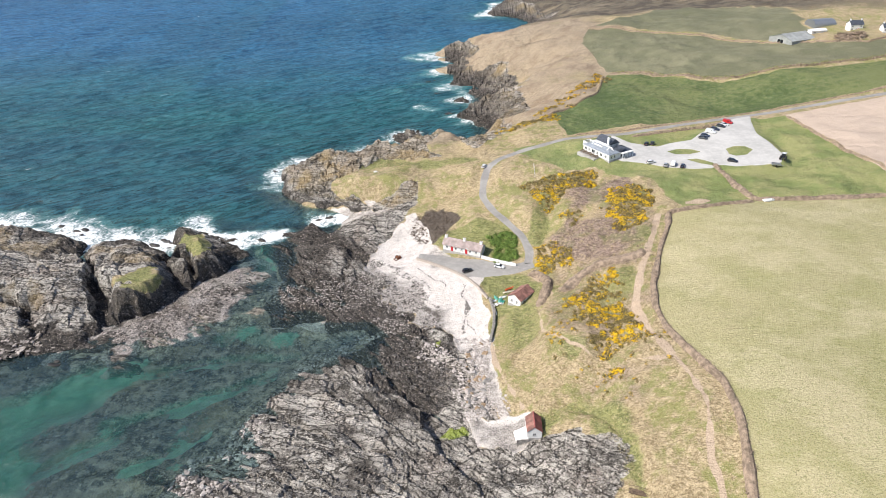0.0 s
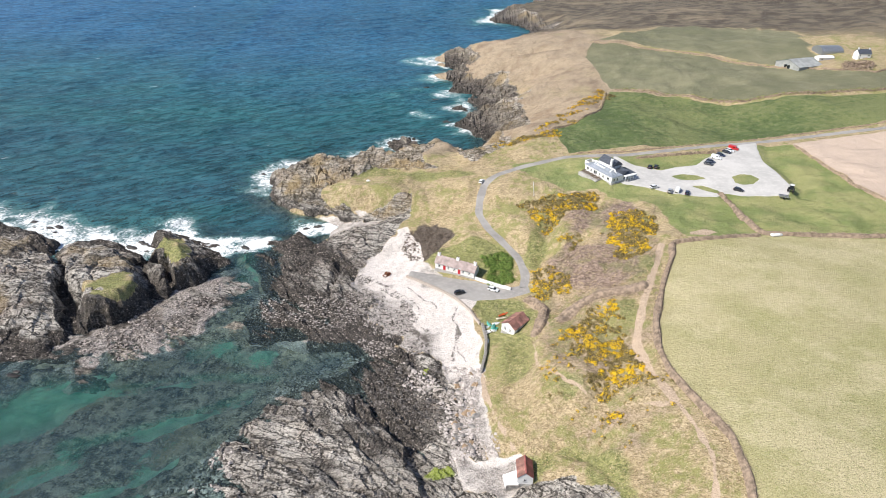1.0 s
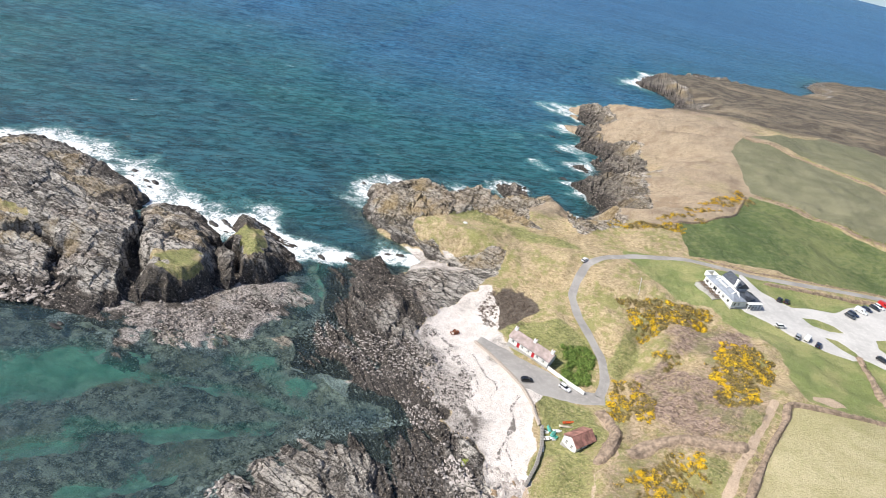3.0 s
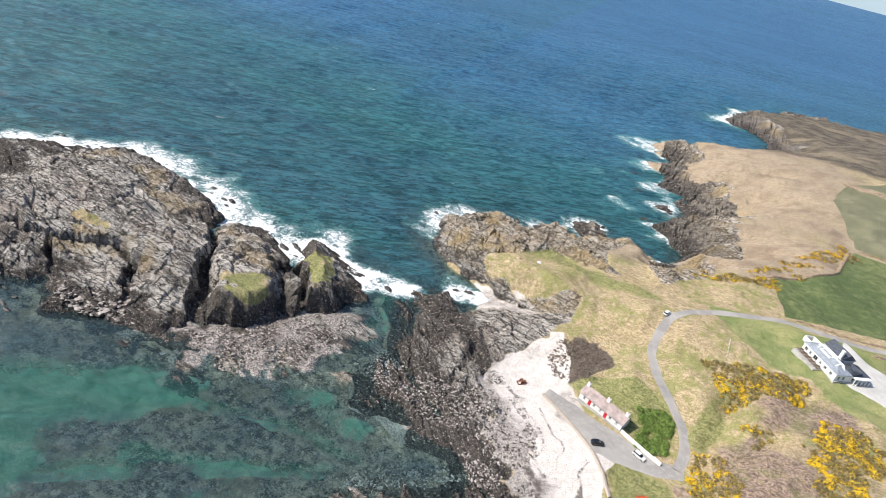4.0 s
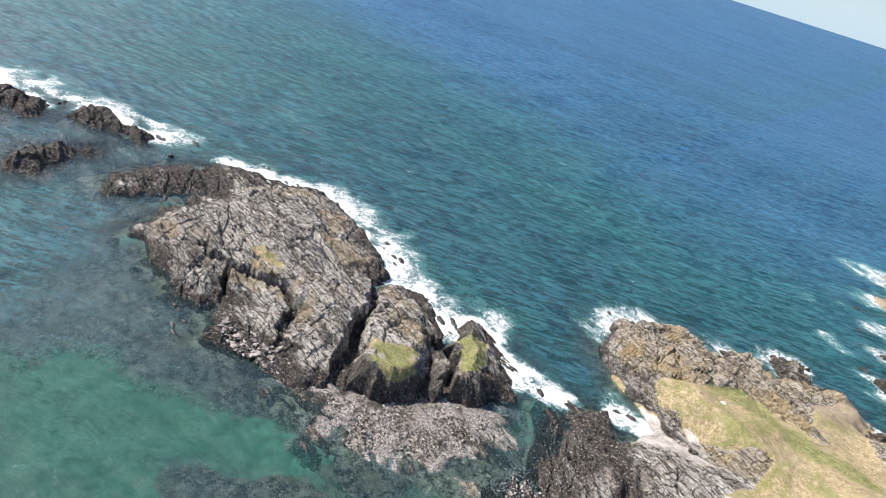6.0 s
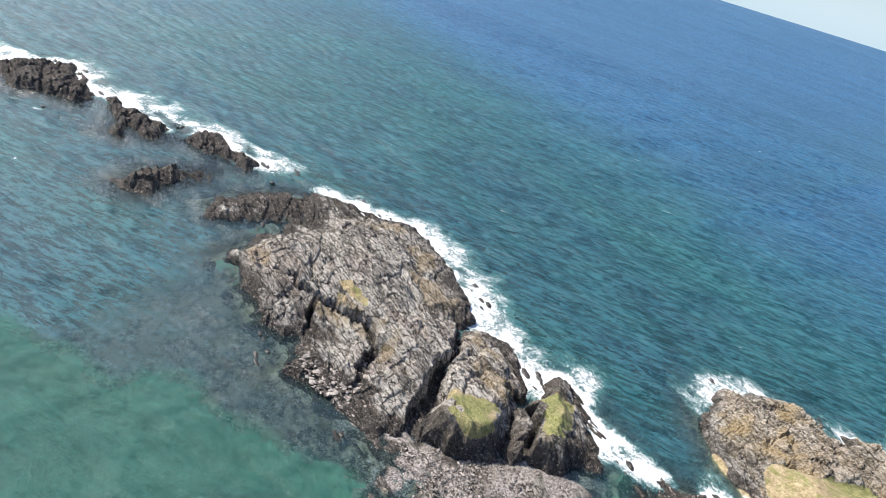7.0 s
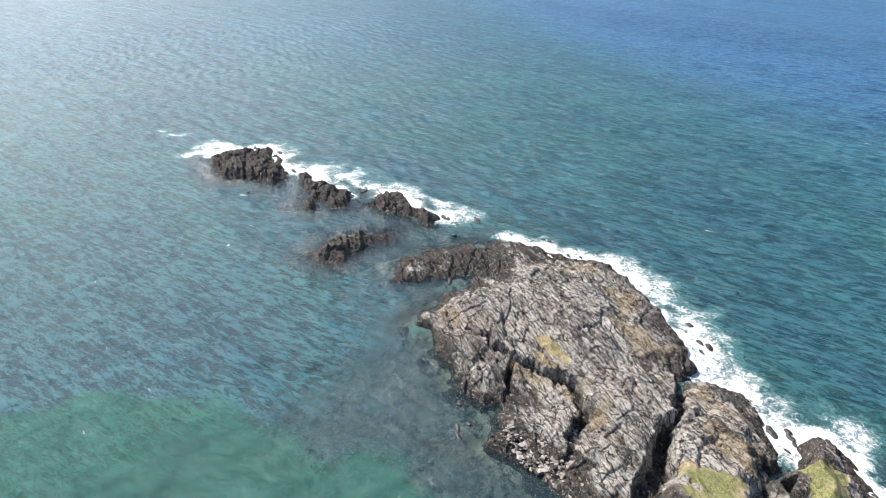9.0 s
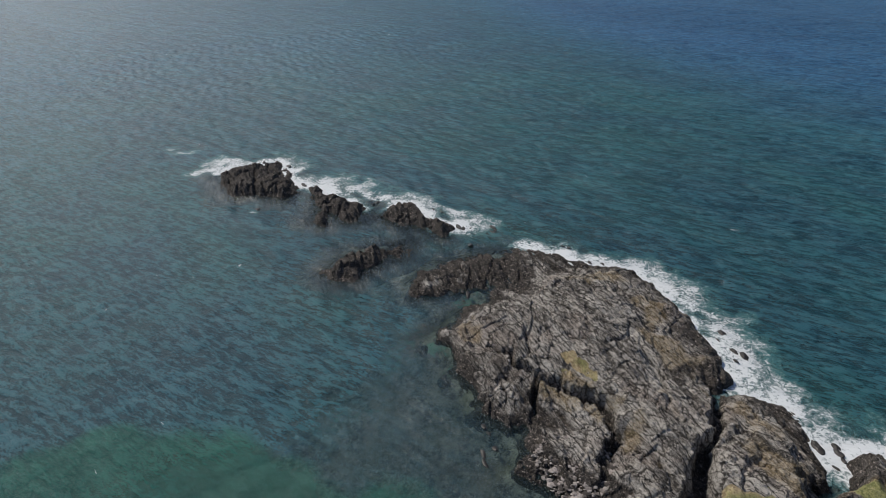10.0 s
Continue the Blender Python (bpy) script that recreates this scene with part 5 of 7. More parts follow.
def gabled_house(name, place, length, width, height, rise, front, front_doors, ends, label, category, wall_mat=WHITEWASH, roof=SLATE, roof_b=None, chimneys=(), back=(), door_mat=PAINT_RED,
                 over=0.3, ribs=0.0, group=""):
    """Front along local x at y = -width/2."""
    house = thing(name, place, label, category, group)
    h2 = width / 2
    part("foundation", boxes((-0.05, length + 0.05, -h2 - 0.05, h2 + 0.05, -1.6, 0.12)), CONCRETE, house)
    wall_side(house, length, height, list(front), list(front_doors), pose(0, -h2, 0), wall_mat, door_mat=door_mat)
    wall_side(house, length, height, list(back), [], pose(length, h2, 0, 0, 0, 180), wall_mat)
    wall_side(house, width - 0.72, height, list(ends[0]), [], pose(0, h2 - 0.36, 0, 0, 0, -90), wall_mat, top=rise * (1 - 0.72 / width))
    wall_side(house, width - 0.72, height, list(ends[1]), [], pose(length, -h2 + 0.36, 0, 0, 0, 90), wall_mat, top=rise * (1 - 0.72 / width))
    gable_roof(house, length, width, height, rise, roof, over, 0.14, roof_b, ribs)
    for cx in chimneys:
        c = part("chimney", boxes((cx - 0.45, cx + 0.45, -0.35, 0.35, height + rise * 0.5, height + rise + 0.9), (cx - 0.52, cx + 0.52, -0.42, 0.42, height + rise + 0.9, height + rise + 1.02)), wall_mat, house)
        part("chimney_pot", tube(bmesh.new(), [(cx, 0, height + rise + 1.0), (cx, 0, height + rise + 1.4)], 0.14), ROOF_RUST, c)
    return house


def on_ground(x, y, turn, lift=0.0):
    return pose(x, y, ground_at(x, y) + lift, 0, 0, turn)


# the long cottage above the beach, with its red doors
turn = math.degrees(math.atan2(180.3 - 186.6, 16.6 - 4.0))
cot_z = max(ground_at(5, 188), ground_at(16, 182), ground_at(4, 186), ground_at(17, 183)) + 0.15
gabled_house("cottage", pose(4.9, 188.9, cot_z, 0, 0, turn), 14.2, 4.4, 2.3, 1.6, [(1.2, 1.9, 1.0, 1.8), (4.6, 5.3, 1.0, 1.8), (6.8, 7.5, 1.0, 1.8), (10.0, 10.7, 1.0, 1.8), (12.2, 12.9, 1.0, 1.8)],
             [(3.0, 3.95, 0.12, 2.1), (8.4, 9.35, 0.12, 2.1)], ([], []), "long whitewashed cottage with red doors and weathered pinkish roof", "cottage", roof=ROOF_PINK, chimneys=(0.5, 7.4, 13.6))
# the hut on the grass by the beach
hut_z = ground_at(26, 152) + 0.1
gabled_house("boat_hut", pose(24.2, 150.1, hut_z, 0, 0, 46), 6.6, 4.6, 2.5, 1.5, [(1.5, 2.3, 1.0, 1.9), (4.0, 4.8, 1.0, 1.9)], [], ([(0.6, 1.3, 1.0, 1.8), (2.4, 3.1, 1.0, 1.8)], []),
             "white gabled hut with rusty red sheet roof on the grass", "hut", roof=ROOF_RUST, ribs=0.8, over=0.25)
# the small hut at the stream mouth
nh_z = max(ground_at(22, 102), 4.2)
gabled_house("shore_hut", pose(22.2, 99.6, nh_z + 0.3, 0, 0, 86), 4.6, 3.4, 2.2, 1.5, [(1.6, 2.3, 0.9, 1.6)], [], ([(1.0, 1.7, 0.9, 1.6)], []),
             "small whitewashed stone hut with faded red roof", "hut", roof=ROOF_RED, roof_b=ROOF_RUST, over=0.15, ribs=0.7)
slip = thing("hut_platform", pose(19.6, 101.0, nh_z + 0.3, 0, 0, 4), "whitewashed sloping stone apron beside the small hut", "platform")
part("slab", solid(bmesh.new(), [(-1.6, -1.6), (1.2, -1.6), (1.2, 0.35), (-1.6, -0.9)], -1.6, 2.0, "y"), WHITEWASH, slip)
part("kerb", boxes((-1.7, 1.2, -1.85, -1.6, -1.6, 0.1)), STONE, slip)


# the inn by the car park
def hip_roof(parent, x0, x1, y0, y1, z, rise, mat, over=0.35, ends=(True, True)):
    bm = bmesh.new()
    x0, x1, y0, y1 = x0 - over, x1 + over, y0 - over, y1 + over
    half = (y1 - y0) / 2
    r0, r1 = x0 + (half if ends[0] else 0), x1 - (half if ends[1] else 0)
    low = [bm.verts.new(p) for p in ((x0, y0, z), (x1, y0, z), (x1, y1, z), (x0, y1, z))]
    base = [bm.verts.new((v.co.x, v.co.y, z - 0.16)) for v in low]
    a, b = bm.verts.new((r0, (y0 + y1) / 2, z + rise)), bm.verts.new((r1, (y0 + y1) / 2, z + rise))
    for f in ((low[0], low[1], b, a), (low[1], low[2], b), (low[2], low[3], a, b), (low[3], low[0], a), tuple(base[::-1]),
              (base[0], base[1], low[1], low[0]), (base[1], base[2], low[2], low[1]), (base[2], base[3], low[3], low[2]), (base[3], base[0], low[0], low[3])):
        bm.faces.new(f)
    bmesh.ops.recalc_face_normals(bm, faces=bm.faces)
    part("roof", bm, mat, parent)
    for g in (y0 - 0.08, y1):
        part("gutter", boxes((x0, x1, g, g + 0.08, z - 0.2, z - 0.05)), TRIM_WHITE, parent)


def wing(parent, x0, x1, y0, y1, height, holes=((), (), (), ()), doors=((), (), (), ())):
    sides = ((x1 - x0, pose(x0, y0, 0)), (y1 - y0 - 0.72, pose(x1, y0 + 0.36, 0, 0, 0, 90)), (x1 - x0, pose(x1, y1, 0, 0, 0, 180)), (y1 - y0 - 0.72, pose(x0, y1 - 0.36, 0, 0, 0, -90)))
    for (w, m), hs, ds in zip(sides, holes, doors):
        wall_side(parent, w, height, list(hs), list(ds), m, WHITEWASH, door_mat=TIMBER)


inn_z = max(ground_at(*p) for p in ((61, 226), (67, 215), (78, 220), (70, 228))) + 0.05
inn_place = pose(61.3, 227.5, inn_z, 0, 0, -61)
inn = thing("inn", inn_place @ Matrix.Diagonal((1.0, 0.68, 0.84, 1.0)), "rambling white inn with grey slate roofs and porch", "inn")
part("foundation", boxes((-0.1, 14.6, -0.1, 8.1, -2.5, 0.1), (5, 14, 8, 18, -2.5, 0.08)), CONCRETE, inn)
wins = [(0.8, 2.0, 0.9, 2.0), (2.9, 3.7, 0.9, 2.0), (4.8, 6.4, 0.7, 2.2), (7.4, 8.2, 0.9, 2.0), (9.4, 10.4, 0.9, 2.0), (11.8, 12.8, 0.9, 2.0)]
wing(inn, 0, 14.2, 0, 7.6, 2.9, (wins, ((1.2, 2.2, 0.9, 2.0), (3.6, 4.6, 0.9, 2.0)), (), ((2.0, 3.0, 0.9, 2.0),)))
hip_roof(inn, 0, 14.2, 0, 7.6, 2.9, 1.7, SLATE_PALE)
part("ridge_parapet", solid(bmesh.new(), [(0.6, 2.8), (13.6, 2.8), (12.0, 4.9), (2.2, 4.9)], 4.6, 5.0, "y"), WHITEWASH, inn)
for k in range(2):
    part("gable_coping", solid(bmesh.new(), [(0.2, 2.85), (7.4, 2.85), (3.8, 4.95)], (3.0, 11.2)[k], (3.3, 11.5)[k], "x"), WHITEWASH, inn)
part("terrace_parapet", boxes((4.2, 8.4, 2.2, 2.5, 3.0, 4.6), (4.2, 4.5, 2.5, 6.4, 3.0, 4.6), (8.1, 8.4, 2.5, 6.4, 3.0, 4.6), (4.2, 8.4, 6.4, 6.7, 3.0, 4.6), (4.5, 8.1, 2.5, 6.4, 2.95, 4.2)), WHITEWASH, inn)
wing(inn, 1.5, 8.6, 7.7, 15.0, 4.4, ((), ((1.0, 1.9, 1.0, 2.0), (3.6, 4.5, 1.0, 2.0), (1.0, 1.9, 2.9, 3.8)), (), ((2.4, 3.3, 1.0, 2.0), (2.4, 3.3, 2.9, 3.8))))
hip_roof(inn, 1.5, 8.6, 7.7, 15.0, 4.4, 2.2, SLATE, 0.3, (False, False))
wing(inn, 9.4, 14.0, 7.7, 17.0, 2.7, ((), ((1.2, 2.4, 0.4, 2.1), (4.0, 5.2, 0.4, 2.1), (6.6, 7.6, 0.9, 2.0)), (), ()))
hip_roof(inn, 9.4, 14.0, 7.7, 17.0, 2.7, 1.3, SLATE)
porch = part("porch_beam", boxes((14.0, 15.6, 8.2, 16.6, 2.35, 2.6)), WHITEWASH, inn)
for k in range(5):
    part("porch_post", boxes((15.3, 15.5, 8.4 + 2.0 * k, 8.6 + 2.0 * k, -0.3, 2.35)), TRIM_WHITE, inn)
part("chimney", boxes((7.6, 8.5, 7.2, 8.0, 4.0, 7.4), (7.5, 8.6, 7.1, 8.1, 7.4, 7.55)), WHITEWASH, inn)
part("yard_wall", boxes((-6.0, -0.2, 8.0, 8.3, -1.2, 0.9), (-6.0, -5.7, 8.3, 13.0, -1.2, 0.9), (-5.7, 1.4, 12.8, 13.1, -1.2, 0.9)), WHITEWASH, inn)
terrace = thing("terrace", inn_place, "pale flagged terrace in front of the inn", "terrace", kind="structure")
part("slab", boxes((0.4, 9.8, -3.4, -0.15, -1.2, 0.06)), CONCRETE, terrace)


def picnic_table(m):
    t = thing("picnic_table", m, "dark wooden picnic table with fixed benches", "picnic table", "picnic tables by the inn")
    for k in range(4):
        part("top_plank", boxes((-0.9, 0.9, -0.38 + 0.2 * k, -0.2 + 0.2 * k, 0.70, 0.75)), TIMBER, t)
    for s in (-1, 1):
        part("bench", boxes((-0.9, 0.9, s * 0.75 - 0.13, s * 0.75 + 0.13, 0.42, 0.46)), TIMBER, t)
        part("leg_frame", boxes((s * 0.6 - 0.04, s * 0.6 + 0.04, -0.8, 0.8, 0.34, 0.42), (s * 0.6 - 0.04, s * 0.6 + 0.04, -0.5, -0.4, 0, 0.7), (s * 0.6 - 0.04, s * 0.6 + 0.04, 0.4, 0.5, 0, 0.7)), TIMBER, t)
    return t


first = picnic_table(inn_place @ pose(1.4, -1.6, 0.07, 0, 0, 90))
for k in range(1, 5):
    copy_thing(first, inn_place @ pose(1.4 + 1.9 * k, -1.6 - 0.2 * (k % 2), 0.07, 0, 0, 90 + 6 * (k % 3)))


# ---- farm on the hill ----
def far_pose(x, y, turn):
    return pose(x, y, ground_at(x, y) - 0.2, 0, 0, turn) @ Matrix.Scale(0.78, 4)


gabled_house("barn", far_pose(197, 345, 20), 22, 20, 3.4, 3.2, [], [], ([(7, 12, 0.3, 3.0)], []), "wide low barn with grey sheet roof", "barn", BARN_GREY, BARN_GREY, MOSS_ROOF, over=0.4)
gabled_house("shed", far_pose(219, 356, 8), 12, 5, 2.6, 1.0, [(2, 3, 1, 2)], [], ([], []), "long low white farm shed", "shed", WHITEWASH, TRIM_WHITE)
gabled_house("farmhouse", far_pose(237, 351, 0), 9, 6, 4.8, 2.4, [(1, 2, 1, 2.2), (4, 5, 1, 2.2), (7, 8, 1, 2.2), (1, 2, 3.2, 4.2), (7, 8, 3.2, 4.2)], [(5.6, 6.6, 0.12, 2.2)], ([], []),
             "white two-storey farmhouse with slate roof", "farmhouse", chimneys=(0.5, 8.5))
gabled_house("farmhouse", far_pose(250, 342, -10), 10, 6, 3.2, 2.4, [(1, 2, 1, 2.2), (4, 5, 1, 2.2), (7, 8, 1, 2.2)], [(5.6, 6.6, 0.12, 2.2)], ([], []),
             "white farmhouse with dark slate roof", "farmhouse", chimneys=(0.5, 9.5))
dutch = thing("round_barn", far_pose(224, 366, 6), "round-topped corrugated steel barn", "barn")
arc = [(6 * math.cos(a), 2.0 + 3.4 * math.sin(a)) for a in np.linspace(0, math.pi, 11)]
part("roof", solid(bmesh.new(), [(6, 0), *arc, (-6, 0)], 0, 17, "x"), STEEL, dutch)
for k in range(9):
    part("roof_rib", solid(bmesh.new(), [(p[0] * 1.012, p[1] * 1.012) for p in arc] + [(p[0] * 1.0, p[1] * 1.0) for p in arc[::-1]], 2 * k, 2 * k + 0.2, "x"), STEEL, dutch)


# ---- vehicles ----
def car_paint(name, color, metal=0.0):
    n = Nodes(name)
    grime = n.noise(1.2, 4)
    c = n.mix(n.step(grime, 0.45, 0.75, 0, 0.35), color, tuple(v * 0.7 + 0.03 for v in color))
    m = n.done(c, 0.28, metal)
    n.bsdf.inputs["Coat Weight"].default_value = 0.6
    n.bsdf.inputs["Coat Roughness"].default_value = 0.08
    return m


PAINTS = {"black": car_paint("black_paint", (0.012, 0.013, 0.016)), "white": car_paint("white_paint", (0.78, 0.78, 0.78)), "silver": car_paint("silver_paint", (0.45, 0.47, 0.49), 0.4),
          "dark blue": car_paint("blue_paint", (0.012, 0.022, 0.055)), "dark grey": car_paint("grey_paint", (0.05, 0.055, 0.06)), "red": car_paint("red_car_paint", (0.50, 0.02, 0.02))}


def lofted(sections):
    """A body through cross-sections at x: (x, half width low, half width high, z low, z waist, z high)."""
    bm = bmesh.new()
    last = None
    for x, wl, wh, z0, z1, z2 in sections:
        ring = [bm.verts.new(p) for p in ((x, -wl * 0.92, z0), (x, -wl, z0 + 0.12), (x, -wl, z1), (x, -wh, z2), (x, wh, z2), (x, wl, z1), (x, wl, z0 + 0.12), (x, wl * 0.92, z0))]
        if last:
            for k in range(8):
                bm.faces.new((last[k - 1], last[k], ring[k], ring[k - 1]))
        else:
            bm.faces.new(ring[::-1])
        last = ring
    bm.faces.new(last)
    bmesh.ops.recalc_face_normals(bm, faces=bm.faces)
    return bm


def vehicle(color, place, kind="car"):
    van = kind == "van"
    length, wide, roof = (4.9, 0.96, 1.95) if van else (4.35, 0.88, 1.46)
    ob = thing(kind if not van else "van", place, f"parked {color} {'van with tall body' if van else 'hatchback car with dark windows'}", kind, "parked vehicles")
    h = length / 2
    if van:
        body = [(-h, wide * 0.95, wide * 0.85, 0.3, 1.0, 1.75), (-h + 0.15, wide, wide * 0.88, 0.25, 1.05, roof), (0.75, wide, wide * 0.88, 0.25, 1.05, roof), (1.45, wide, wide * 0.82, 0.25, 1.0, 1.15), (h - 0.1, wide * 0.93, wide * 0.75, 0.28, 0.8, 0.92), (h, wide * 0.8, wide * 0.65, 0.35, 0.65, 0.75)]
        part("body", lofted(body), PAINTS[color], ob)
        part("windscreen", lofted([(0.80, wide * 0.84, wide * 0.80, 1.12, 1.45, 1.86), (1.43, wide * 0.80, wide * 0.76, 1.10, 1.14, 1.19)]), GLASS, ob)
        for s in (-1, 1):
            part("side_window", boxes((0.0, 0.72, s * wide * 0.97 - 0.02, s * wide * 0.97 + 0.02, 1.12, 1.6)), GLASS, ob)
    else:
        low = [(-h, wide * 0.86, wide * 0.80, 0.35, 0.70, 0.80), (-h + 0.12, wide * 0.97, wide * 0.90, 0.24, 0.82, 0.95), (-0.9, wide, wide * 0.93, 0.2, 0.85, 0.97), (0.8, wide, wide * 0.92, 0.2, 0.83, 0.95), (h - 0.35, wide * 0.95, wide * 0.82, 0.22, 0.72, 0.82), (h, wide * 0.78, wide * 0.62, 0.32, 0.58, 0.66)]
        part("body", lofted(low), PAINTS[color], ob)
        part("glasshouse", lofted([(-h + 0.14, wide * 0.84, wide * 0.78, 0.93, 0.96, 1.0), (-h + 0.55, wide * 0.86, wide * 0.72, 0.93, 1.0, roof - 0.05), (0.2, wide * 0.87, wide * 0.72, 0.93, 1.0, roof - 0.03), (1.05, wide * 0.84, wide * 0.76, 0.92, 0.93, 0.97)]), GLASS, ob, "dark tinted glass")
        part("roof", lofted([(-h + 0.50, wide * 0.735, wide * 0.66, roof - 0.10, roof - 0.04, roof - 0.01), (-0.6, wide * 0.74, wide * 0.68, roof - 0.06, roof - 0.02, roof + 0.03), (0.25, wide * 0.73, wide * 0.66, roof - 0.10, roof - 0.04, roof - 0.01)]), PAINTS[color], ob)
        for s in (-1, 1):
            part("door_mirror", boxes((0.72, 0.85, s * (wide + 0.08) - 0.08, s * (wide + 0.08) + 0.08, 0.92, 1.06), bevel=0.02), PAINTS[color], ob)
    for sx_ in (-1, 1):
        for s in (-1, 1):
            wheel = part("wheel", tube(bmesh.new(), [(sx_ * length * 0.30, s * (wide - 0.2), 0.32), (sx_ * length * 0.30, s * (wide + 0.005), 0.32)], 0.32, 14), RUBBER, ob)
            part("rim", tube(bmesh.new(), [(sx_ * length * 0.30, s * (wide - 0.02), 0.32), (sx_ * length * 0.30, s * (wide + 0.012), 0.32)], 0.2, 10), STEEL, wheel)
    for s in (-1, 1):
        part("headlight", boxes((h - 0.2, h - 0.02, s * wide * 0.62 - 0.14, s * wide * 0.62 + 0.14, 0.58, 0.70), bevel=0.03), LAMP_CLEAR, ob)
        part("tail_light", boxes((-h - 0.01, -h + 0.14, s * wide * 0.72 - 0.1, s * wide * 0.72 + 0.1, 0.66, 0.9), bevel=0.02), LAMP_RED, ob)
    part("bumper", boxes((h - 0.1, h + 0.06, -wide * 0.7, wide * 0.7, 0.3, 0.5), (-h - 0.05, -h + 0.1, -wide * 0.78, wide * 0.78, 0.32, 0.52), bevel=0.03), RUBBER, ob)
    return ob


for x, y, turn, color, kind in ((11.6, 172.4, 22, "black", "car"), (22.5, 174.2, -27, "white", "car"), (22.4, 229.6, 62, "white", "car"),
                                (87.3, 230.0, 60, "black", "car"), (89.9, 230.6, 60, "black", "car"), (83.3, 212.0, 20, "white", "car"), (87.7, 208.6, 62, "silver", "car"),
                                (90.6, 208.9, 60, "white", "van"), (93.2, 206.6, 62, "dark blue", "car"), (111.4, 206.6, -38, "black", "car"), (110.2, 230.6, -40, "dark grey", "car"),
                                (111.8, 232.6, -40, "dark blue", "car"), (115.4, 236.0, -38, "white", "van"), (118.3, 238.8, -40, "dark blue", "car"), (122.0, 241.8, -42, "black", "car"),
                                (124.2, 243.8, -42, "white", "car"), (126.8, 246.2, -44, "red", "van")):
    vehicle(color, on_ground(x, y, turn, 0.1) @ Matrix.Scale(0.82, 4), kind)

# tractor and trailer at the edge of the gravel
tractor = thing("tractor", on_ground(128.6, 204.2, 50, 0.1), "white-cabbed tractor parked at the gravel edge", "tractor")
part("bonnet", lofted([(0.2, 0.42, 0.36, 0.8, 1.3, 1.45), (1.5, 0.40, 0.34, 0.8, 1.25, 1.35), (1.75, 0.3, 0.25, 0.85, 1.1, 1.2)]), PAINTS["white"], tractor)
part("cab", lofted([(-0.9, 0.7, 0.6, 1.0, 1.6, 2.5), (0.3, 0.7, 0.6, 1.0, 1.6, 2.5)]), GLASS, tractor)
part("cab_roof", boxes((-1.0, 0.45, -0.72, 0.72, 2.48, 2.62), bevel=0.04), PAINTS["white"], tractor)
for x, r, w in ((-0.7, 0.8, 0.45), (1.3, 0.5, 0.3)):
    for s in (-1, 1):
        part("wheel", tube(bmesh.new(), [(x, s * 0.6, r), (x, s * (0.6 + w), r)], r, 16), RUBBER, tractor)
trailer = thing("trailer", on_ground(124.2, 200.2, -20, 0.05), "grey galvanised flat trailer", "trailer")
part("bed", boxes((-1.6, 1.6, -0.8, 0.8, 0.6, 0.7)), STEEL, trailer)
part("side_rail", boxes((-1.6, 1.6, -0.8, -0.76, 0.7, 1.1), (-1.6, 1.6, 0.76, 0.8, 0.7, 1.1), (-1.6, -1.56, -0.76, 0.76, 0.7, 1.1)), STEEL, trailer)
part("drawbar", boxes((1.6, 2.7, -0.05, 0.05, 0.5, 0.6)), STEEL, trailer)
for s in (-1, 1):
    part("wheel", tube(bmesh.new(), [(0, s * 0.82, 0.35), (0, s * 1.02, 0.35)], 0.35, 12), RUBBER, trailer)


# ---- boats ----
def boat(name, place, length, wide, deep, mat, label, upside=False, group=""):
    b = thing(name, place, label, "boat", group)
    bm = bmesh.new()
    rows, n = [], 9
    for i in range(n):
        u = -1 + 2 * i / (n - 1)
        half = wide / 2 * (1 - max(u, 0) ** 2.2) * (1 - 0.25 * max(-u, 0) ** 2) + 0.02
        keel = 0.25 * deep * max(u, 0) ** 2
        rows.append([bm.verts.new((u * length / 2, s * half * k, (1 if upside else 0) * deep + (-1 if upside else 1) * z)) for s, k, z in
                     ((-1, 1, deep), (-1, 0.85, deep * 0.4), (-1, 0.3, keel), (1, 0.3, keel), (1, 0.85, deep * 0.4), (1, 1, deep))])
    for a, c in zip(rows, rows[1:]):
        for k in range(5):
            bm.faces.new((a[k], a[k + 1], c[k + 1], c[k]))
    bm.faces.new(rows[0])
    bmesh.ops.recalc_face_normals(bm, faces=bm.faces)
    bmesh.ops.solidify(bm, geom=bm.faces[:], thickness=0.05)
    part("hull", bm, mat, b, smooth=True)
    if not upside:
        for u in (-0.25, 0.2):
            part("thwart", boxes((u * length - 0.12, u * length + 0.12, -wide * 0.42, wide * 0.42, deep * 0.62, deep * 0.68)), TIMBER, b)
    part("keel_strip", boxes((-length * 0.42, length * 0.36, -0.04, 0.04, deep - 0.02, deep + 0.06) if upside else (-length * 0.42, length * 0.36, -0.04, 0.04, -0.05, 0.03)), TIMBER, b)
    return b


TEAL = plain("teal_paint", (0.10, 0.42, 0.34), 0.4, 0, 0.15)
ORANGE = plain("orange_plastic", (0.62, 0.12, 0.03), 0.4, 0, 0.15)
CREAM = plain("cream_paint", (0.62, 0.55, 0.42), 0.5, 0, 0.15)
RUST = plain("rusted_iron", (0.24, 0.085, 0.04), 0.8, 0.2, 0.4, 1.0, 0.05)
boat("upturned_boat", on_ground(109.0, 173.9, 11, 0.1), 4.9, 1.6, 0.7, TRIM_WHITE, "white boat lying upturned beside the hedge bank", True)
boat("kayak", on_ground(24.2, 160.2, 30, 0.1), 3.4, 0.75, 0.35, ORANGE, "orange-red kayak lying on the grass", False, "small boats by the hut")
boat("kayak", on_ground(23.6, 158.3, 15, 0.1), 3.8, 0.85, 0.35, CREAM, "cream canoe lying on the grass", True, "small boats by the hut")
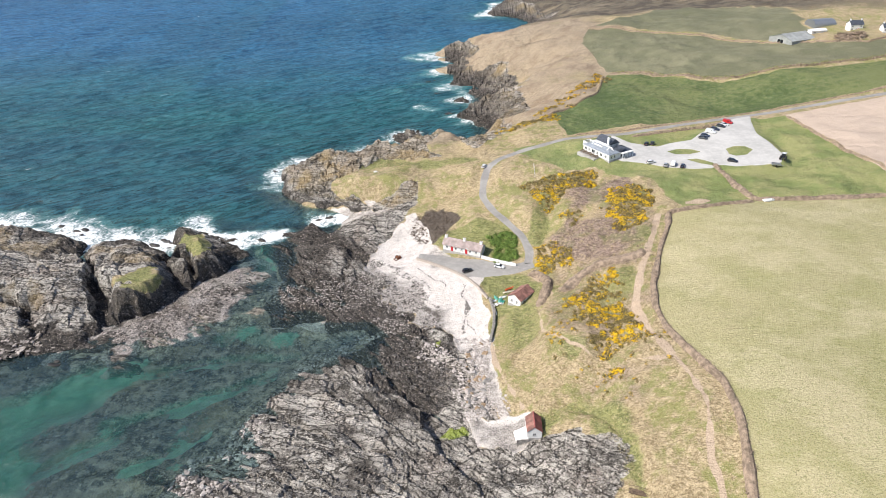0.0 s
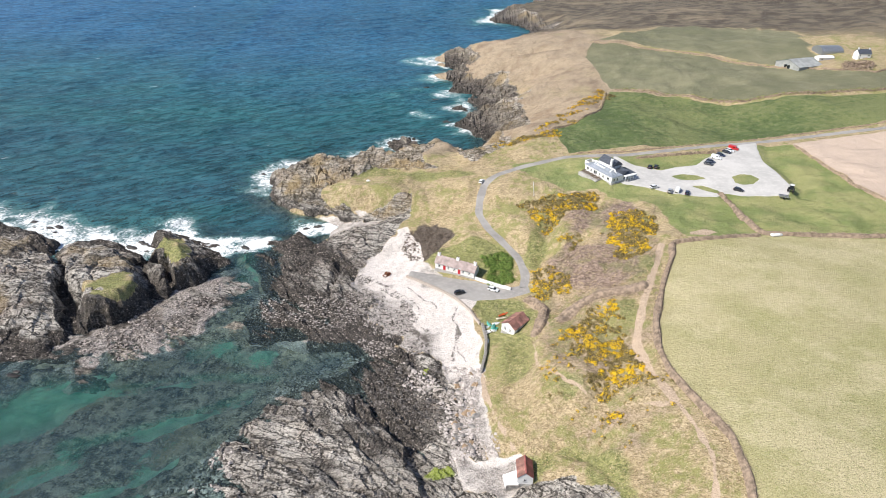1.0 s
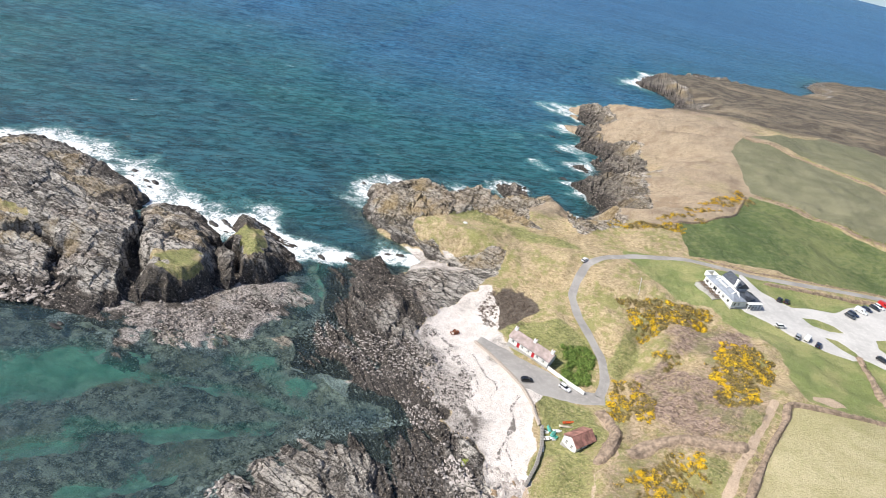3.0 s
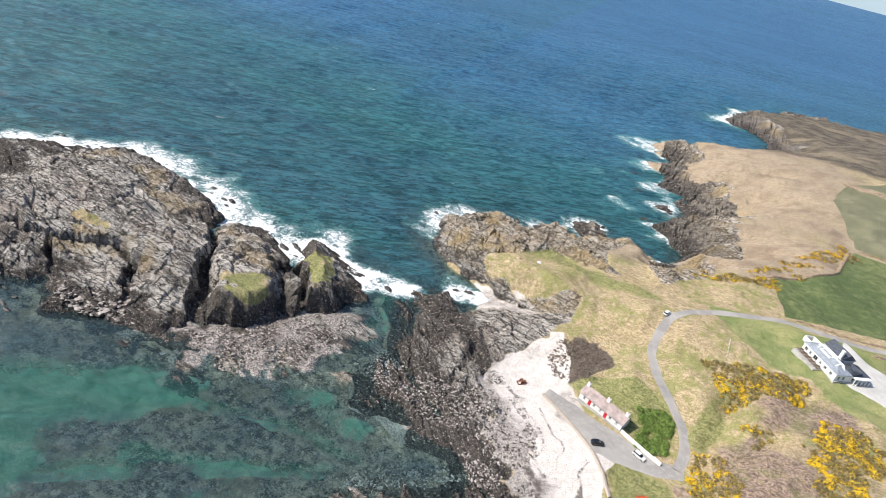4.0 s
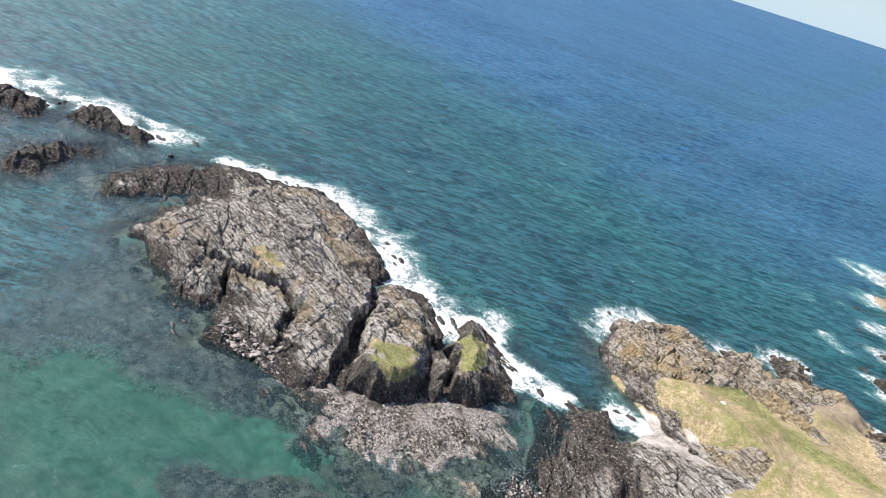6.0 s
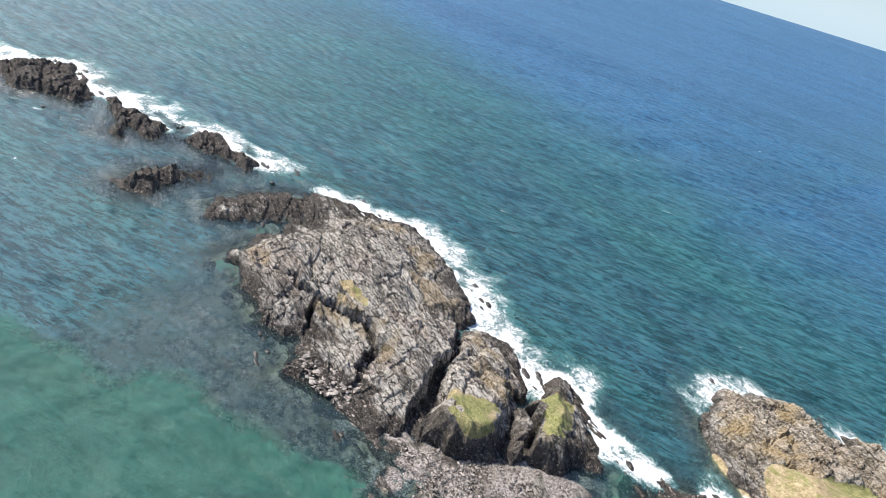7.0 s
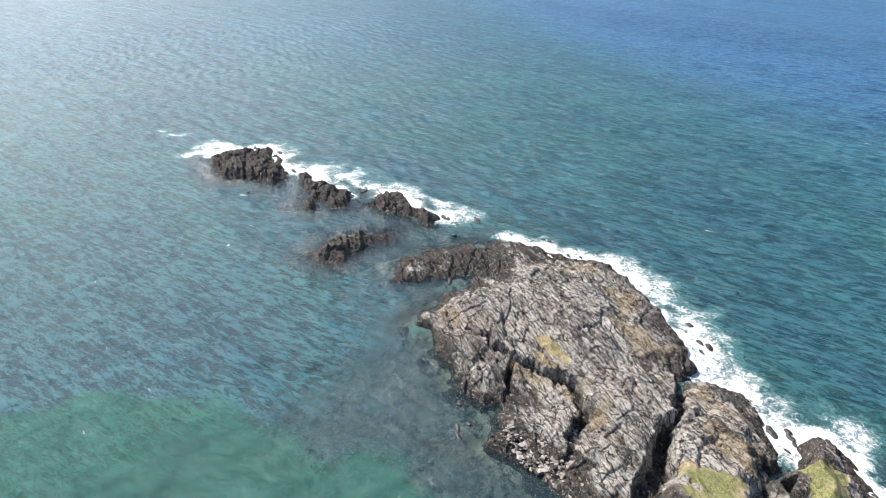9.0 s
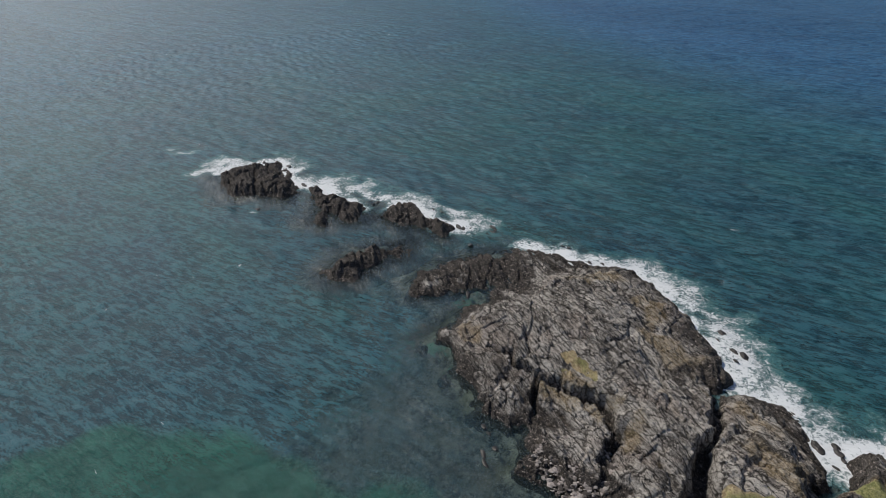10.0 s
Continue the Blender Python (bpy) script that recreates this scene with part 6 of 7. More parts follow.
boat("dinghy", on_ground(20.6, 154.6, 70, 0.1), 2.6, 1.2, 0.45, TEAL, "teal dinghy lying on the grass by the hut", True, "small boats by the hut")
boat("dinghy", on_ground(19.3, 152.6, 30, 0.1), 2.6, 1.2, 0.45, TRIM_WHITE, "white dinghy on the grass by the hut", False, "small boats by the hut")
boat("dinghy", on_ground(19.5, 156.6, 110, 0.1), 2.4, 1.1, 0.4, TEAL, "pale green upturned dinghy by the hut", True, "small boats by the hut")
boat("dinghy", on_ground(21.6, 156.2, 20, 0.1), 2.5, 1.1, 0.4, TRIM_WHITE, "white upturned dinghy by the hut", True, "small boats by the hut")
boat("dinghy", on_ground(18.4, 149.6, 95, 0.1), 2.7, 1.1, 0.4, TRIM_WHITE, "long white upturned dinghy near the sea wall", True, "small boats by the hut")
for x, y, turn, mat, label in ((20.9, 152.9, 20, TRIM_WHITE, "white fish crate on the grass"), (21.3, 153.6, 55, TEAL, "teal fish crate on the grass"), (18.9, 154.8, 10, TRIM_WHITE, "white fish crate near the sea wall")):
    crate = thing("fish_crate", on_ground(x, y, turn, 0.02), label, "crate", "fish crates by the hut")
    part("base", boxes((-0.5, 0.5, -0.35, 0.35, 0.0, 0.06)), mat, crate)
    for side in ((-0.5, 0.5, -0.35, -0.30, 0.06, 0.45), (-0.5, 0.5, 0.30, 0.35, 0.06, 0.45), (-0.5, -0.45, -0.30, 0.30, 0.06, 0.45), (0.45, 0.5, -0.30, 0.30, 0.06, 0.45)):
        part("side", boxes(side), mat, crate)

# rusted winch frame on the shingle
winch = thing("rusted_winch", on_ground(-12.3, 187.2, 35, -0.1), "rusted iron winch wreck on the shingle", "winch")
part("bed_frame", boxes((-1.4, 1.4, -0.8, -0.6, 0, 0.3), (-1.4, 1.4, 0.6, 0.8, 0, 0.3), (-1.4, -1.2, -0.6, 0.6, 0, 0.3), (1.2, 1.4, -0.6, 0.6, 0, 0.3), bevel=0.03), RUST, winch)
part("drum", tube(bmesh.new(), [(0, -0.6, 0.6), (0, 0.6, 0.6)], 0.42, 14), RUST, winch)
for s_ in (-1, 1):
    part("drum_flange", tube(bmesh.new(), [(0, s_ * 0.6, 0.6), (0, s_ * 0.68, 0.6)], 0.65, 16), RUST, winch)
part("gear_box", boxes((0.6, 1.2, -0.45, 0.45, 0.3, 0.95), bevel=0.06), RUST, winch)

# plank footbridge over the stream, and the white stone on the headland
bridge = thing("footbridge", on_ground(38.2, 77.0, -20, 0.35), "short weathered plank footbridge over the stream", "footbridge")
for k in range(9):
    part("plank", boxes((-1.6 + 0.36 * k, -1.28 + 0.36 * k, -0.6, 0.6, 0.1, 0.16)), TIMBER, bridge)
for s_ in (-1, 1):
    part("beam", boxes((-1.7, 1.8, s_ * 0.45 - 0.06, s_ * 0.45 + 0.06, -0.1, 0.1)), TIMBER, bridge)
    part("handrail", boxes((-1.6, 1.7, s_ * 0.58 - 0.03, s_ * 0.58 + 0.03, 0.9, 0.97), (-1.6, -1.53, s_ * 0.58 - 0.03, s_ * 0.58 + 0.03, 0.1, 0.9), (1.63, 1.7, s_ * 0.58 - 0.03, s_ * 0.58 + 0.03, 0.1, 0.9)), TIMBER, bridge)
bm = bmesh.new()
bmesh.ops.create_icosphere(bm, subdivisions=2, radius=0.7)
for v in bm.verts:
    v.co = Vector((v.co.x * 1.4, v.co.y, max(v.co.z, -0.2) * 0.6)) * (1 + 0.25 * noise.noise(v.co * 2))
marker = thing("painted_stone", on_ground(-22.8, 243.5, 20, 0.1), "white-painted boulder on the headland turf", "boulder")
part("stone", bm, WHITEWASH, marker)
# timber posts at the lawn's edge
for k in range(5):
    post = thing("fence_post", on_ground(40.3 + 0.15 * k, 214.5 + 1.7 * k, 0, -0.2), "pale timber post at the lawn edge", "post", "posts on the lawn")
    part("shaft", boxes((-0.09, 0.09, -0.09, 0.09, 0, 1.2), bevel=0.02), TRIM_WHITE, post)
    part("cap", boxes((-0.12, 0.12, -0.12, 0.12, 1.2, 1.26)), TIMBER, post)


# ---- gorse, hedges, banks, walls and stones ----
def leaf_material(name, dark, light, bloom=None, share=0.0):
    n = Nodes(name)
    rnd = n.tree.nodes.new("ShaderNodeNewGeometry").outputs["Random Per Island"]
    c = n.mix(n.step(rnd, 0.1, 0.9), dark, light)
    if bloom:
        clump = n.math("ADD", n.math("MULTIPLY", n.math("SUBTRACT", n.noise(0.17, 3), 0.5), 3.2), n.math("MULTIPLY", n.math("SUBTRACT", n.noise(0.7, 3), 0.5), 2.2))
        where = n.math("ADD", n.math("MULTIPLY", rnd, 0.8), clump)
        c = n.mix(n.step(where, 1 - share - 0.10, 1 - share + 0.10), c, n.mix(rnd, tuple(v * 0.85 for v in bloom), bloom))
    return n.done(c, 0.75, 0, 0.3)


GORSE = leaf_material("gorse", (0.10, 0.082, 0.030), (0.33, 0.25, 0.10), (0.80, 0.52, 0.020), 0.40)
GORSE_THIN = leaf_material("gorse_thin", (0.12, 0.10, 0.04), (0.34, 0.26, 0.12), (0.72, 0.43, 0.02), 0.50)
HEDGE = leaf_material("hedge_leaves", (0.06, 0.11, 0.02), (0.20, 0.28, 0.06))
SCRUB = leaf_material("bare_scrub", (0.15, 0.11, 0.082), (0.44, 0.34, 0.25))
THORN = leaf_material("thorn_scrub", (0.075, 0.058, 0.046), (0.24, 0.185, 0.145))
TUSSOCK = leaf_material("tussock_grass", (0.30, 0.235, 0.12), (0.62, 0.49, 0.29))
LEAFY = leaf_material("bank_plants", (0.13, 0.15, 0.04), (0.33, 0.33, 0.11))


def sprays(points, sizes, count, flat, rng, long=2.2):
    """Small pointed leaf sprays spread over domes at the points: vertices and faces."""
    co, faces = [], []
    n = len(points)
    p = np.repeat(points, count, 0)
    r = np.repeat(sizes, count)
    m = n * count
    az, up = rng.uniform(0, 2 * np.pi, m), rng.uniform(0.0, 1.0, m) ** 0.7
    out = np.sqrt(1 - up * up)
    way = np.stack([np.cos(az) * out, np.sin(az) * out, up], 1)
    depth = rng.uniform(0.62, 1.08, m)
    c = p + way * (r * depth)[:, None] * np.array([1, 1, flat])
    a = np.cross(way, rng.normal(size=(m, 3)))
    a /= np.linalg.norm(a, axis=1)[:, None]
    b = np.cross(way, a) + 0.5 * way * rng.uniform(-1, 1, m)[:, None]
    s = (r * rng.uniform(0.07, 0.17, m))[:, None]
    v = np.stack([c - a * s, c - b * s * long * 0.5, c + a * s + way * s * 0.4, c + b * s * long * 0.5 + way * s * 0.5], 1).reshape(-1, 3)
    f = np.arange(4 * m).reshape(-1, 4)
    return v, f


def thicket(name, ring, spacing, size, material, label, category, density=1.0, count=70, flat=0.8, seed=0, lump=0.0, cut=-9.0):
    rng = np.random.default_rng(200 + seed)
    pts = np.array(ring, float)
    lo, hi = pts.min(0) - 1, pts.max(0) + 1
    want = int((hi - lo).prod() / spacing ** 2)
    q = rng.uniform(lo, hi, (want, 2))
    d = inside(q[:, 0], q[:, 1], ring) + 2.0 * fbm(q[:, 0], q[:, 1], 7, 3, 110 + seed)
    patch = fbm(q[:, 0], q[:, 1], 8, 3, 120 + seed)
    q = q[(d > 0) & (patch > cut) & (rng.uniform(size=want) < density)]
    if not len(q):
        return
    s = size * rng.uniform(0.55, 1.25, len(q))
    z = ground_at(q[:, 0], q[:, 1])
    base = np.column_stack([q, z - 0.05])
    v, f = sprays(base, s, count, flat, rng)
    return mesh_stuff(name, v, f, material, label, category)


thicket("gorse_thicket", [(34, 212), (43, 213), (53, 212), (63, 211), (60, 202), (50, 202), (43, 194), (38, 204)], 0.85, 0.9, GORSE, "dense gorse bushes in yellow bloom on the slope", "gorse", 1.0, 110, 0.6, 1, 0, -0.35)
thicket("gorse_thicket", [(65, 197), (76, 197), (77, 187), (71, 172), (61, 168), (59, 178)], 0.85, 0.9, GORSE, "dense gorse bushes in yellow bloom below the inn", "gorse", 1.0, 110, 0.6, 2, 0, -0.25)
thicket("gorse_thicket", [(33, 181), (42, 180), (48, 165), (43, 161), (35, 166)], 0.85, 0.85, GORSE, "gorse bushes in yellow bloom above the lane", "gorse", 1.0, 110, 0.6, 3, 0, -0.2)
thicket("gorse_thicket", [(38, 141), (46, 150), (53, 150), (52.5, 135), (53.5, 119), (54, 109), (47, 103), (41, 108), (38, 128)], 0.9, 0.8, GORSE, "scattered gorse bushes in yellow bloom on the dry slope", "gorse", 1.0, 110, 0.6, 4, 0, -0.12)
thicket("gorse_thicket", [(30, 262), (44, 262), (60, 268), (72, 285), (64, 290), (44, 275), (34, 272)], 1.1, 0.9, GORSE, "gorse on the coastal slope beyond the lane", "gorse", 1.0, 60, 0.8, 5, 0, -0.15)
thicket("gorse_thicket", [(60, 290), (80, 300), (98, 326), (94, 338), (74, 312)], 1.2, 1.0, GORSE_THIN, "gorse along the field edge above the cliffs", "gorse", 0.8, 60, 0.8, 6, 0, -0.1)
thicket("gorse_thicket", [(28, 132), (36, 140), (46, 120), (56, 112), (40, 100), (34, 112)], 2.4, 0.7, GORSE_THIN, "low straggling gorse among dry grass", "gorse", 0.6, 50, 0.8, 7, 0, 0.1)
thicket("gorse_thicket", [(44, 187), (50, 190), (61, 191), (57, 183), (49, 184)], 1.1, 0.75, GORSE, "small gorse bushes in bloom among dry grass", "gorse", 0.8, 90, 0.6, 21, 0, -0.1)
thicket("gorse_thicket", [(30, 128), (38, 146), (46, 152), (58, 130), (58, 104), (44, 98), (33, 112)], 2.2, 0.75, GORSE, "single gorse bushes dotted over the dry slope", "gorse", 0.7, 80, 0.7, 22, 0, 0.0)
thicket("tan_scrub", VALLEY, 1.9, 0.5, TUSSOCK, "tufts of dead straw-coloured grass on the slope", "grass", 0.8, 36, 0.7, 23, 0, -0.05)
thicket("heath_scrub", [(37, 150), (43, 157), (50, 158), (63, 155), (66, 148), (56, 150), (44, 150), (38, 143)], 1.0, 0.45, SCRUB, "bare brown stems along the ridge", "scrub", 0.9, 50, 0.6, 24, 0, -0.3)
thicket("garden_hedge", [(18.5, 190.5), (23.5, 192.5), (28.6, 188.5), (30.6, 181), (29, 175.8), (22.0, 178.5), (22.5, 184), (19.5, 186.5)], 0.7, 1.0, HEDGE, "thick dark green hedge round the cottage garden", "hedge", 1.0, 90, 0.8, 8)
thicket("bramble_thicket", BRAMBLE, 0.8, 0.5, THORN, "bare grey-brown bramble thicket on the bank", "bramble", 1.0, 60, 0.8, 9)
thicket("heath_scrub", HEATH, 1.0, 0.42, SCRUB, "low bare brown scrub on the hillside", "scrub", 0.8, 50, 0.6, 10, 0, -0.2)
thicket("heath_scrub", HEATH_B, 1.0, 0.42, SCRUB, "low bare brown scrub below the inn", "scrub", 0.8, 50, 0.6, 11, 0, -0.2)
thicket("farm_thicket", [(217, 329), (231, 327), (236, 338), (224, 340)], 1.6, 1.8, SCRUB, "bare brown thicket beside the farm", "thicket", 1.0, 50, 1.0, 12)


def earth_bank(name, line, width, height, material, label, seed=0, tufts=None, tuft_size=0.5, category="hedge bank"):
    pts = np.array(line, float)
    s = np.concatenate([[0], np.cumsum(np.hypot(*np.diff(pts, axis=0).T))])
    n = int(s[-1] / 0.6)
    t = np.linspace(0, s[-1], n + 1)
    px, py = np.interp(t, s, pts[:, 0]), np.interp(t, s, pts[:, 1])
    k = np.hanning(9)[1:-1] / np.hanning(9)[1:-1].sum()
    px, py = (np.convolve(np.pad(v, 3, mode="reflect", reflect_type="odd"), k, "valid") for v in (px, py))
    dx, dy = np.gradient(px), np.gradient(py)
    m = np.hypot(dx, dy)
    ax, ay = -dy / m, dx / m
    prof = [(-1, -0.25), (-0.8, 0.25), (-0.45, 0.85), (0, 1), (0.45, 0.85), (0.8, 0.25), (1, -0.25)]
    co, faces = [], []
    for i in range(n + 1):
        for u, h in prof:
            w = width / 2 * (1 + 0.25 * math.sin(t[i] * 0.31 + seed) * math.sin(t[i] * 0.13))
            x, y = px[i] + ax[i] * w * u, py[i] + ay[i] * w * u
            sink = 1.25 * height * ramp(2.6, 0.0, np.minimum(t[i], s[-1] - t[i]))
            co.append([x, y, ground_at(x, y) + height * h - sink])
    co = np.array(co)
    co[:, 2] += 0.22 * height * fbm(co[:, 0], co[:, 1], 2.5, 3, 130 + seed) + 0.15 * height * fbm(co[:, 0], co[:, 1], 12, 2, 131 + seed)
    for i in range(n):
        for j in range(6):
            a = i * 7 + j
            faces.append((a, a + 1, a + 8, a + 7))
    ob = mesh_stuff(name, co, faces, material, label, category, None, False, "structure")
    if tufts:
        rng = np.random.default_rng(300 + seed)
        pick = rng.integers(0, len(co), int(len(co) * 0.40))
        v, f = sprays(co[pick] - np.array([0, 0, 0.1]), tuft_size * rng.uniform(0.5, 1.3, len(pick)), 26, 0.9, rng)
        mesh_stuff("bank_growth", v, f, tufts, "dry stems and brambles on the bank", "scrub")
    return ob


EARTH = plain("bank_earth", (0.34, 0.255, 0.185), 0.95, 0, 0.35, 0.9, 0.1)
earth_bank("hedge_bank", [(105, 174), (90, 172.3), (76, 172.6), (74, 166), (68, 155), (60, 137), (57.3, 127), (57, 118), (59, 107), (61, 96), (60, 86), (58, 78), (55, 66), (52, 40)], 1.9, 0.9, EARTH,
           "earth and stone hedge bank with dry growth", 1, SCRUB, 0.45)
earth_bank("hedge_bank", [(104.5, 207), (104.5, 193), (104.8, 175), (143, 170), (220, 165), (420, 158)], 2.2, 1.0, EARTH, "overgrown hedge bank between pasture and lawn", 2, SCRUB, 0.5)
earth_bank("hedge_bank", [(100, 336), (124, 320), (154, 303), (190, 303), (230, 305), (420, 330)], 1.5, 0.9, EARTH, "gorse-topped hedge bank between far fields", 3, LEAFY, 0.7)
earth_bank("hedge_bank", [(62, 248), (82, 246.8), (101, 250.5), (125, 256), (143, 259), (160, 261), (203, 266), (420, 296)], 1.2, 0.5, EARTH, "grassy verge bank along the lane", 4, TUSSOCK, 0.45)
earth_bank("hedge_bank", [(84, 240), (101, 243), (125, 247.5), (128, 249)], 1.6, 0.6, EARTH, "grassy verge bank beside the lane and car park", 5, TUSSOCK, 0.45)
earth_bank("hedge_bank", [(153, 250), (154, 217), (156, 187), (170, 160)], 1.6, 0.7, EARTH, "low bank beside the ploughed field", 6, TUSSOCK, 0.45)
earth_bank("hedge_bank", [(104, 416), (153, 383), (196, 346), (232, 324), (420, 420)], 1.2, 0.7, EARTH, "stone-faced bank across the far fields", 7, TUSSOCK, 0.5)
earth_bank("hedge_bank", [(31, 168), (34, 163), (35.5, 156), (33, 149), (30, 144)], 3.4, 1.5, EARTH, "bare brown scrubby bank behind the hut", 8, SCRUB, 0.5)
earth_bank("hedge_bank", [(55, 276), (70, 284), (84, 297), (97, 334)], 1.6, 0.7, EARTH, "bank along the edge of the green field", 9, TUSSOCK, 0.45)


earth_bank("hedge_bank", [(37, 148), (43, 153.5), (49, 155), (56, 153.5), (64, 153)], 4.5, 1.2, EARTH, "bare brown earth ridge across the slope", 31, SCRUB, 0.4)


# stone walls by the beach, stone by stone
def stone_wall(name, line, height, thick, mat, label, seed=0, size=0.55):
    rng = random.Random(400 + seed)
    base = thing(name, Matrix.Identity(4), label, "stone wall", kind="structure")
    meshes = []
    for k in range(6):
        bm = bmesh.new()
        bmesh.ops.create_cube(bm, size=1)
        bmesh.ops.bevel(bm, geom=bm.edges[:], offset=0.16, segments=1, affect="EDGES")
        for v in bm.verts:
            v.co += Vector((rng.uniform(-0.07, 0.07), rng.uniform(-0.07, 0.07), rng.uniform(-0.07, 0.07)))
        me = bpy.data.meshes.new("stone")
        bm.to_mesh(me)
        bm.free()
        me.materials.append(mat)
        meshes.append(me)
    for (ax, ay), (bx, by) in zip(line, line[1:]):
        length = math.hypot(bx - ax, by - ay)
        way = math.atan2(by - ay, bx - ax)
        rows = max(1, round(height / 0.42))
        for r in range(rows):
            s = -rng.uniform(0, size * 0.5)
            while s < length:
                w = size * rng.uniform(0.7, 1.5)
                c = min(max(s + w / 2, 0), length) / length
                x, y = ax + (bx - ax) * c, ay + (by - ay) * c
                ob = new("stone", meshes[rng.randrange(6)])
                ob.parent = base
                ob.matrix_basis = Matrix.LocRotScale((x, y, ground_at(x, y) + 0.42 * (r + 0.35)), Euler((rng.uniform(-.06, .06), rng.uniform(-.06, .06), way + rng.uniform(-.08, .08))), (w, thick * rng.uniform(0.85, 1.1), 0.46))
                s += w
    return base


def plain_wall(name, line, height, thick, mat, label):
    base = thing(name, Matrix.Identity(4), label, "wall", kind="structure")
    for (ax, ay), (bx, by) in zip(line, line[1:]):
        n = max(1, int(math.hypot(bx - ax, by - ay) / 2))
        for k in range(n):
            x0, y0, x1, y1 = (ax + (bx - ax) * k / n, ay + (by - ay) * k / n, ax + (bx - ax) * (k + 1) / n, ay + (by - ay) * (k + 1) / n)
            z = min(ground_at(x0, y0), ground_at(x1, y1))
            bm = boxes((-0.01, math.hypot(x1 - x0, y1 - y0) + 0.01, -thick / 2, thick / 2, -0.5, height + abs(ground_at(x0, y0) - ground_at(x1, y1))), bevel=0.03)
            o = part("wall_length", bm, mat, base)
            o.matrix_basis = pose(x0, y0, z, 0, 0, math.degrees(math.atan2(y1 - y0, x1 - x0)))
    return base


plain_wall("garden_wall", [(17.0, 180.6), (20, 178.7), (24, 176.2), (28, 173.8)], 1.1, 0.35, WHITEWASH, "whitewashed wall along the cottage garden")
stone_wall("sea_wall", [(-5.5, 185), (-1, 181.2), (3.5, 176.8), (8, 172), (11, 168.8), (14.5, 163.5), (16.8, 157)], 0.8, 0.7, STONE_WARM, "low pale stone sea wall above the beach", 1)
stone_wall("sea_wall", [(17.5, 156), (18.2, 150), (17.4, 143), (15.8, 137)], 1.1, 0.8, STONE, "dark rough stone sea wall below the grass", 2, 0.7)


# ---- boulders and beach stones ----
def boulder_mesh(seed, mat):
    bm = bmesh.new()
    bmesh.ops.create_icosphere(bm, subdivisions=2, radius=0.5)
    for v in bm.verts:
        v.co *= 1 + 0.55 * noise.noise(v.co * 1.7 + Vector((seed * 7.1, 0, 0))) + 0.5 * noise.noise(v.co * 4.5 + Vector((0, seed * 3.3, 0)))
        v.co = Vector((round(v.co.x * 5) / 5 * 0.5 + v.co.x * 0.5, v.co.y, v.co.z * 0.72))
    me = bpy.data.meshes.new("boulder")
    bm.to_mesh(me)
    bm.free()
    me.materials.append(mat)
    return me


BOULDER_MATS = [plain("pale_boulder", (0.52, 0.46, 0.42), 0.9, 0, 0.3, 1.0, 0.06), plain("grey_boulder", (0.30, 0.28, 0.26), 0.9, 0, 0.3, 1.0, 0.06), plain("tan_boulder", (0.42, 0.30, 0.19), 0.9, 0, 0.3, 1.0, 0.06)]
rng = random.Random(5)
stones = [boulder_mesh(k, BOULDER_MATS[k % 3]) for k in range(9)]
for k in range(70):
    u = rng.random()
    x, y = 9 + 5.5 * rng.random() - 2 * u, 137 - 25 * u + rng.uniform(-2, 2)
    size = rng.uniform(0.5, 1.6)
    ob = new("boulder", stones[rng.choice((0, 0, 3, 6, 1, 4, 2, 5))])
    ob.matrix_world = Matrix.LocRotScale((x, y, ground_at(x, y) + size * 0.18), Euler((rng.uniform(-.4, .4), rng.uniform(-.4, .4), rng.uniform(0, 6))), (size * rng.uniform(0.9, 1.8), size, size * 0.55))
    tagged(ob, "weathered boulder lying at the top of the shore", "boulder", "boulders on the shore")


